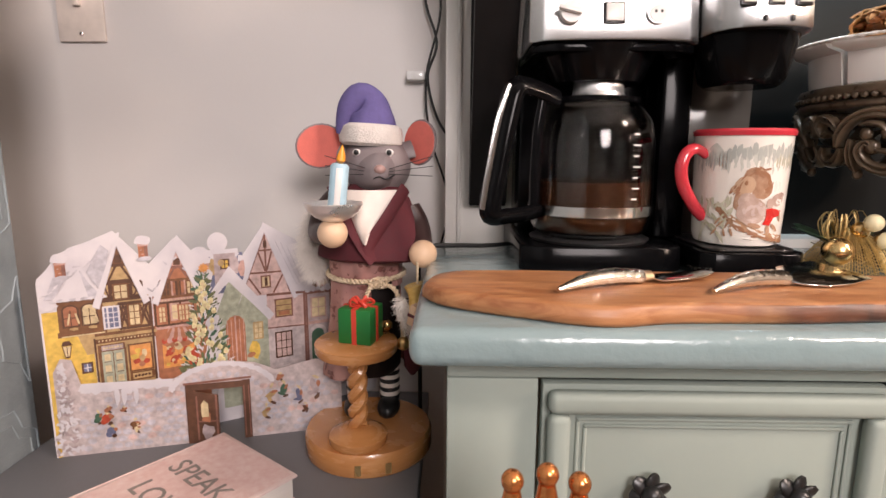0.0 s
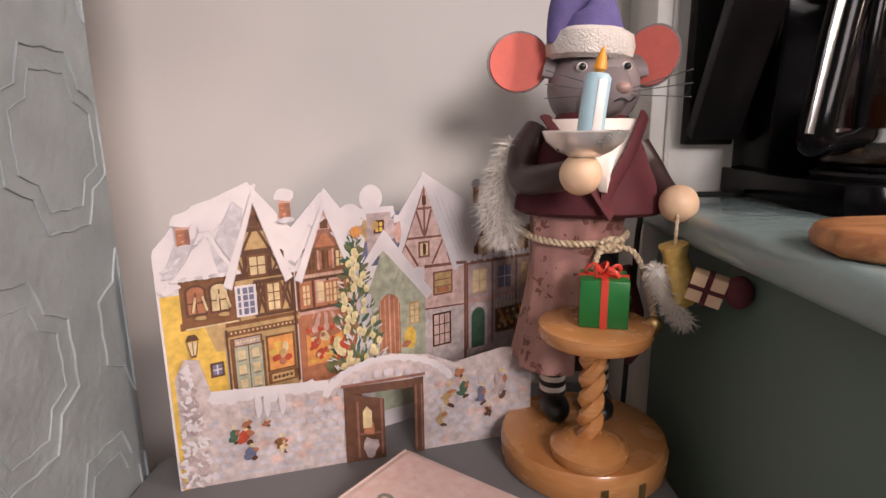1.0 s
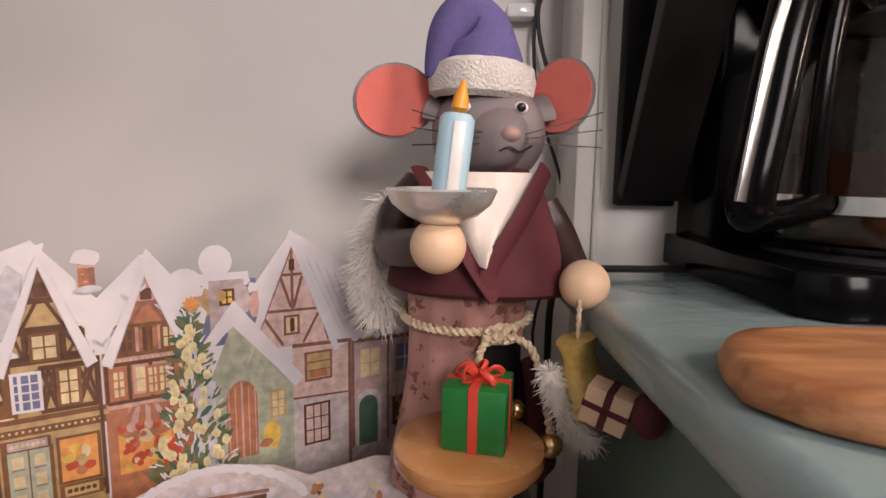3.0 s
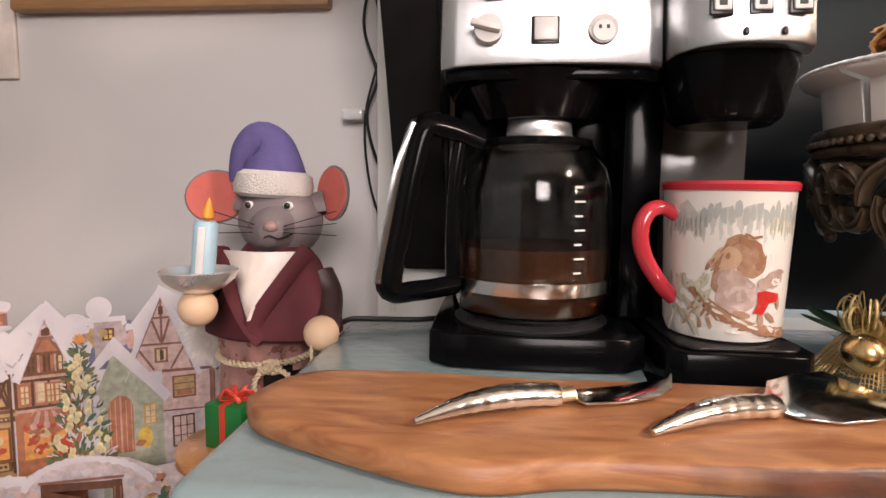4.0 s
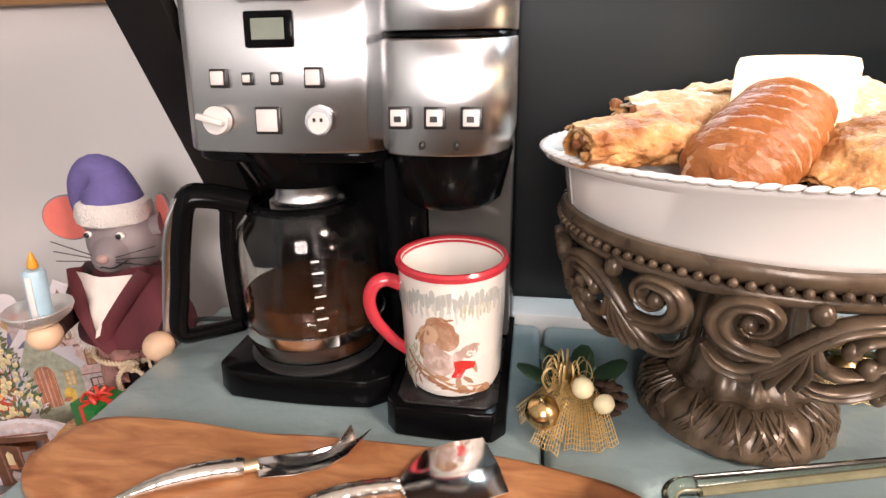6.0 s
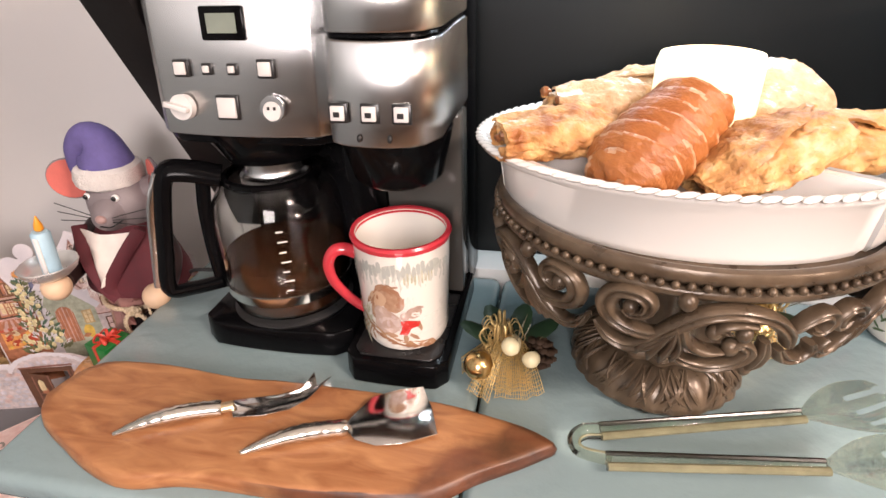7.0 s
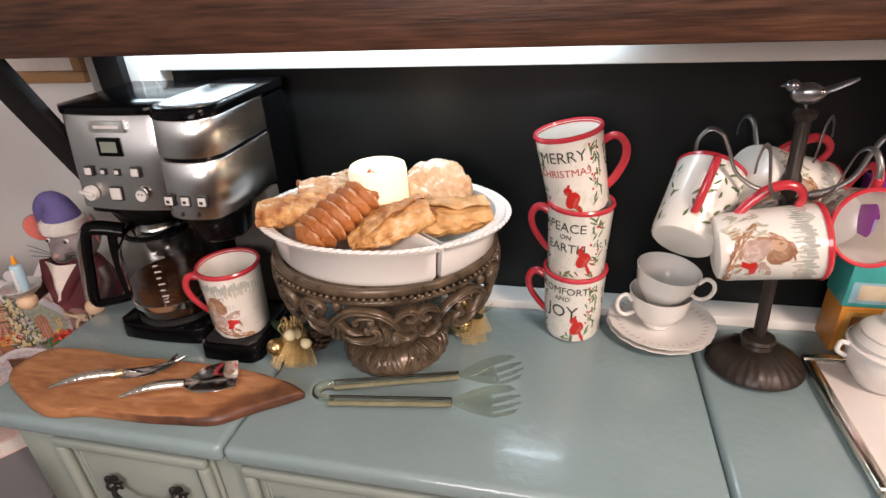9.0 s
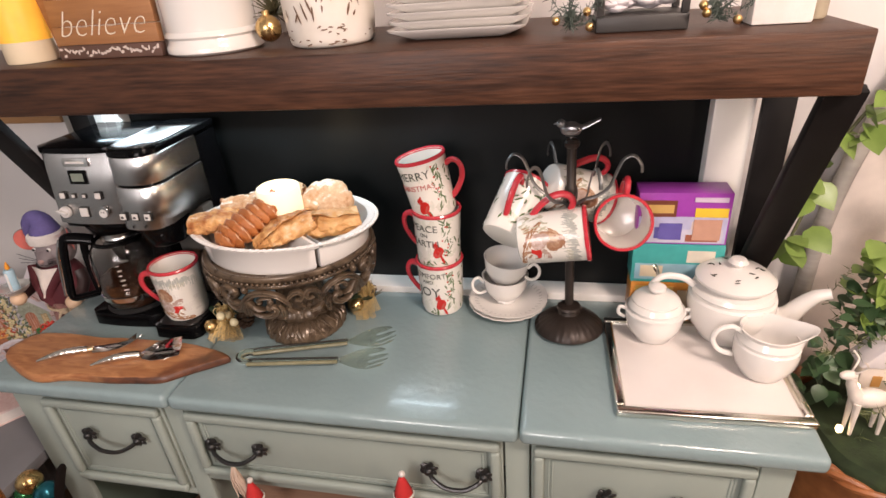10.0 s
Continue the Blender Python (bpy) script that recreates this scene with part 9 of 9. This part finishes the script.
part("core", tube(smooth_path([(-0.05, 0.12, 0.0), (0.0, 0.05, 0.3), (0.05, 0.0, 0.5), (0.06, 0.0, 0.70)], 5), 0.014, 8), M_CONE, bough)
for k, (x, y, z) in enumerate(((1.622, 0.575, 0.70), (1.66, 0.53, 0.62), (1.72, 0.62, 0.75), (1.78, 0.70, 0.90), (1.68, 0.50, 0.55), (1.74, 0.55, 0.66), (1.60, 0.52, 0.52), (1.80, 0.62, 0.70), (1.70, 0.52, 0.73), (1.76, 0.60, 0.83), (1.64, 0.60, 0.77), (1.70, 0.66, 0.86), (1.62, 0.54, 0.63), (1.67, 0.47, 0.67))):
    b_ = part("bulb", ball((x - 1.70, y - 0.60, z), 0.0055, (1, 1, 1.4), 10, 8), M_BULB, bough)
for k, (x, y, z, hh) in enumerate(((1.69, 0.66, 0.72, 0.10), (1.775, 0.66, 0.78, 0.11))):
    hs = thing("snowy_cottage", "small white snow-covered cottage ornament in the greenery", "ornament", TR(x, y, z), "cottages in the greenery")
    part("walls", box(-0.026, 0.026, -0.02, 0.02, 0, hh * 0.6, 0.002), mat("frosted_plaster", (0.66, 0.58, 0.52), 0.8, vary=0.1, scale=60, bump=0.4), hs)
    rf = slab([(-0.032, 0), (0.032, 0), (0, 0.045)], -0.024, 0.024, 0.002)
    rf.transform(TR(0, 0, hh * 0.6) @ RX(90))
    part("roof", rf, SNOW, hs)
    part("window", box(-0.007, 0.007, -0.0212, -0.0198, hh * 0.2, hh * 0.42), plain("cottage_window", (0.5, 0.26, 0.08)), hs)
    part("plinth", box(-0.012, 0.012, -0.012, 0.012, -z + 0.002, -0.0005), M_CONE, hs)
deer = bmesh.new()
add(deer, ball((0, 0, 0.075), 0.020, (1.6, 0.8, 0.9), 16, 10))
add(deer, tube(smooth_path([(-0.024, 0, 0.082), (-0.036, 0, 0.105), (-0.040, 0, 0.122)], 4), [0.012, 0.011, 0.010, 0.009, 0.009, 0.008, 0.008, 0.008, 0.008], 10))
add(deer, ball((-0.046, 0, 0.126), 0.010, (1.5, 0.8, 0.85), 12, 8))
for s in (-1, 1):
    add(deer, tube(smooth_path([(-0.040, s * 0.004, 0.132), (-0.030, s * 0.012, 0.150), (-0.040, s * 0.016, 0.165)], 4), 0.0018, 6))
    for x in (-0.022, 0.024):
        add(deer, tube([(x, s * 0.008, 0.07), (x + 0.003, s * 0.009, 0.0)], [0.006, 0.003], 8))
solo("deer_figurine", deer, plain("white_ceramic_glaze", (0.74, 0.68, 0.62), 0.3), "small white ceramic standing ornament among fir boughs", "figurine", m=TR(1.655, 0.585, 0.690) @ RZ(8) @ Matrix.Scale(0.95, 4))
basket = thing("wicker_basket", "tall orange-brown wicker basket full of greenery", "basket", TR(1.74, 0.62, 0))
M_WICK = mat("honey_wicker", (0.16, 0.05, 0.015), 0.45, second=(0.40, 0.15, 0.05), scale=40, bump=0.5)
part("wall", lathe([(0.0, 0.002), (0.13, 0.002), (0.15, 0.30), (0.175, 0.655), (0.165, 0.655), (0.14, 0.30), (0.12, 0.02), (0, 0.02)], 60, 1.0, lambda a, z: 1 + 0.012 * math.sin(30 * a)), M_WICK, basket)
for k in range(3):
    ring = [((0.176 + 0.006 * math.cos(9 * a + k * 2.09)) * math.cos(a), (0.176 + 0.006 * math.cos(9 * a + k * 2.09)) * math.sin(a), 0.662 + 0.006 * math.sin(9 * a + k * 2.09)) for a in [i * 2 * math.pi / 120 for i in range(120)]]
    part("braid_strand", tube(ring, 0.006, 7, 1, True), M_WICK, basket)
part("moss_bed", lathe([(0, 0.690), (0.08, 0.688), (0.14, 0.676), (0.164, 0.640), (0, 0.64)], 40, 1.0, lambda a, z: 1 + 0.03 * math.sin(7 * a)), mat("dark_moss", (0.02, 0.035, 0.012), 0.9, vary=0.4, scale=60, bump=0.8), basket)

# ---- in front of the drawers ----
for k, (x, z) in enumerate(((0.0914, 0.725), (0.110, 0.729), (0.1274, 0.724))):
    cp = thing("copper_bottle", "slim copper-coloured bottle with a ball stopper", "bottle", TR(x, 0.323, 0), "copper bottles before the desk")
    M_COP = mat("polished_copper", (0.62, 0.24, 0.08), 0.22, 0.85, vary=0.12, scale=40, bump=0.1)
    part("bottle", lathe([(0, 0), (0.008, 0), (0.0088, 0.004), (0.0088, z - 0.06), (0.0074, z - 0.036), (0.0062, z - 0.022), (0.0044, z - 0.013), (0.0, z - 0.013)], 20), M_COP, cp)
    part("stopper", ball((0, 0, z - 0.008), 0.0062, (1, 1, 1.05), 14, 10), M_COP, cp)


def gnome(m, label, seed):
    """A small hanging felt gnome, one plain shape."""
    bm = ball((0, 0, 0), 0.018, (1, 0.8, 1.2), 14, 10)
    for f in bm.faces:
        f.material_index = 0
    add(bm, lathe([(0.017, 0.012), (0.013, 0.03), (0.006, 0.052), (0.0, 0.06)], 16), None, 0)
    add(bm, lathe([(0.0185, 0.010), (0.0195, 0.014), (0.0175, 0.018)], 16), None, 1)
    add(bm, ball((0.002, 0, 0.064), 0.006, (1, 1, 1), 10, 8), None, 1)
    rnd = random.Random(seed)
    for k in range(20):
        a = rnd.uniform(-2.6, -0.5)
        add(bm, tube([(0.012 * math.cos(a), 0.012 * math.sin(a), 0.006), (0.020 * math.cos(a), 0.020 * math.sin(a), -0.022 - rnd.uniform(0, 0.012))], [0.003, 0.0008], 5), None, 1)
    for s in (-1, 1):
        add(bm, tube([(s * 0.006, 0, -0.018), (s * 0.008, 0, -0.046)], 0.0028, 6), None, 2)
        add(bm, ball((s * 0.008, -0.003, -0.048), 0.006, (1, 1.4, 0.8), 8, 6), None, 0)
    return solo("hanging_gnome", bm, [plain("red_felt", (0.45, 0.02, 0.02), 0.85), M_FLEECE, M_CREAM], label, "ornament", "gnomes on the drawer pulls", m=m)


gnome(TR(0.592, 0.432, 0.515), "small red felt gnome hanging from a drawer pull", 1)
gnome(TR(0.902, 0.430, 0.585), "small red felt gnome with a pointed cap", 2)
tas = bmesh.new()
rnd = random.Random(3)
for k in range(60):
    x0 = rnd.uniform(-0.012, 0.012)
    add(tas, tube(smooth_path([(x0 * 0.3, 0, 0.03), (x0, rnd.uniform(-0.006, 0.004), 0.0), (x0 * 1.5 + 0.01, rnd.uniform(-0.01, 0.004), -rnd.uniform(0.02, 0.05))], 3), 0.0012, 4))
solo("raffia_tassel", tas, mat("pale_raffia", (0.55, 0.42, 0.33), 0.8, vary=0.2), "pale raffia tassel tied to a drawer pull", "tassel", m=TR(0.560, 0.440, 0.570))
kn = thing("storage_crate", "brown wooden crate in the desk's kneehole", "crate", TR(0.76, 0.55, 0.0))
part("front", box(-0.29, 0.29, -0.02, 0.0, 0.30, 0.50, 0.003), mat("rustic_crate_wood", (0.16, 0.09, 0.06), 0.7, second=(0.28, 0.17, 0.11), scale=14, stretch=(1, 8, 8), bump=0.4), kn)
part("bottom", box(-0.29, 0.29, 0.0005, 0.2, 0.30, 0.32, 0.003), M_SHELF, kn)
for s in (-1, 1):
    part("leg", box(s * 0.28 - 0.01, s * 0.28 + 0.01, 0.0, 0.03, 0.0, 0.2995, 0.002), M_SHELF, kn)
horn = thing("firewood_holder", "dark curved iron holder with gold and blue baubles", "holder", TR(0.115, 0.40, 0))
part("upright", tube(smooth_path([(0.02, 0, 0.0), (0.0, 0, 0.3), (0.03, 0, 0.48), (0.09, 0, 0.60)], 6), [0.009] * 18 + [0.004], 8, 0.5), M_IRON, horn)
part("base", lathe([(0, 0), (0.06, 0), (0.06, 0.006), (0, 0.012)], 20), M_IRON, horn)
for k, (x, z, mm) in enumerate(((-0.06, 0.50, M_GOLD), (-0.03, 0.47, plain("teal_glass", (0.02, 0.16, 0.22), 0.15, 0.6)), (-0.085, 0.46, plain("green_glass", (0.03, 0.14, 0.05), 0.15, 0.6)))):
    part("bauble", ball((x, 0.02, z), 0.026, (1, 1, 1), 18, 12), mm, horn)
part("bauble_stem", tube([(-0.05, 0.02, 0.0), (-0.05, 0.02, 0.45)], 0.006, 8), M_IRON, horn)
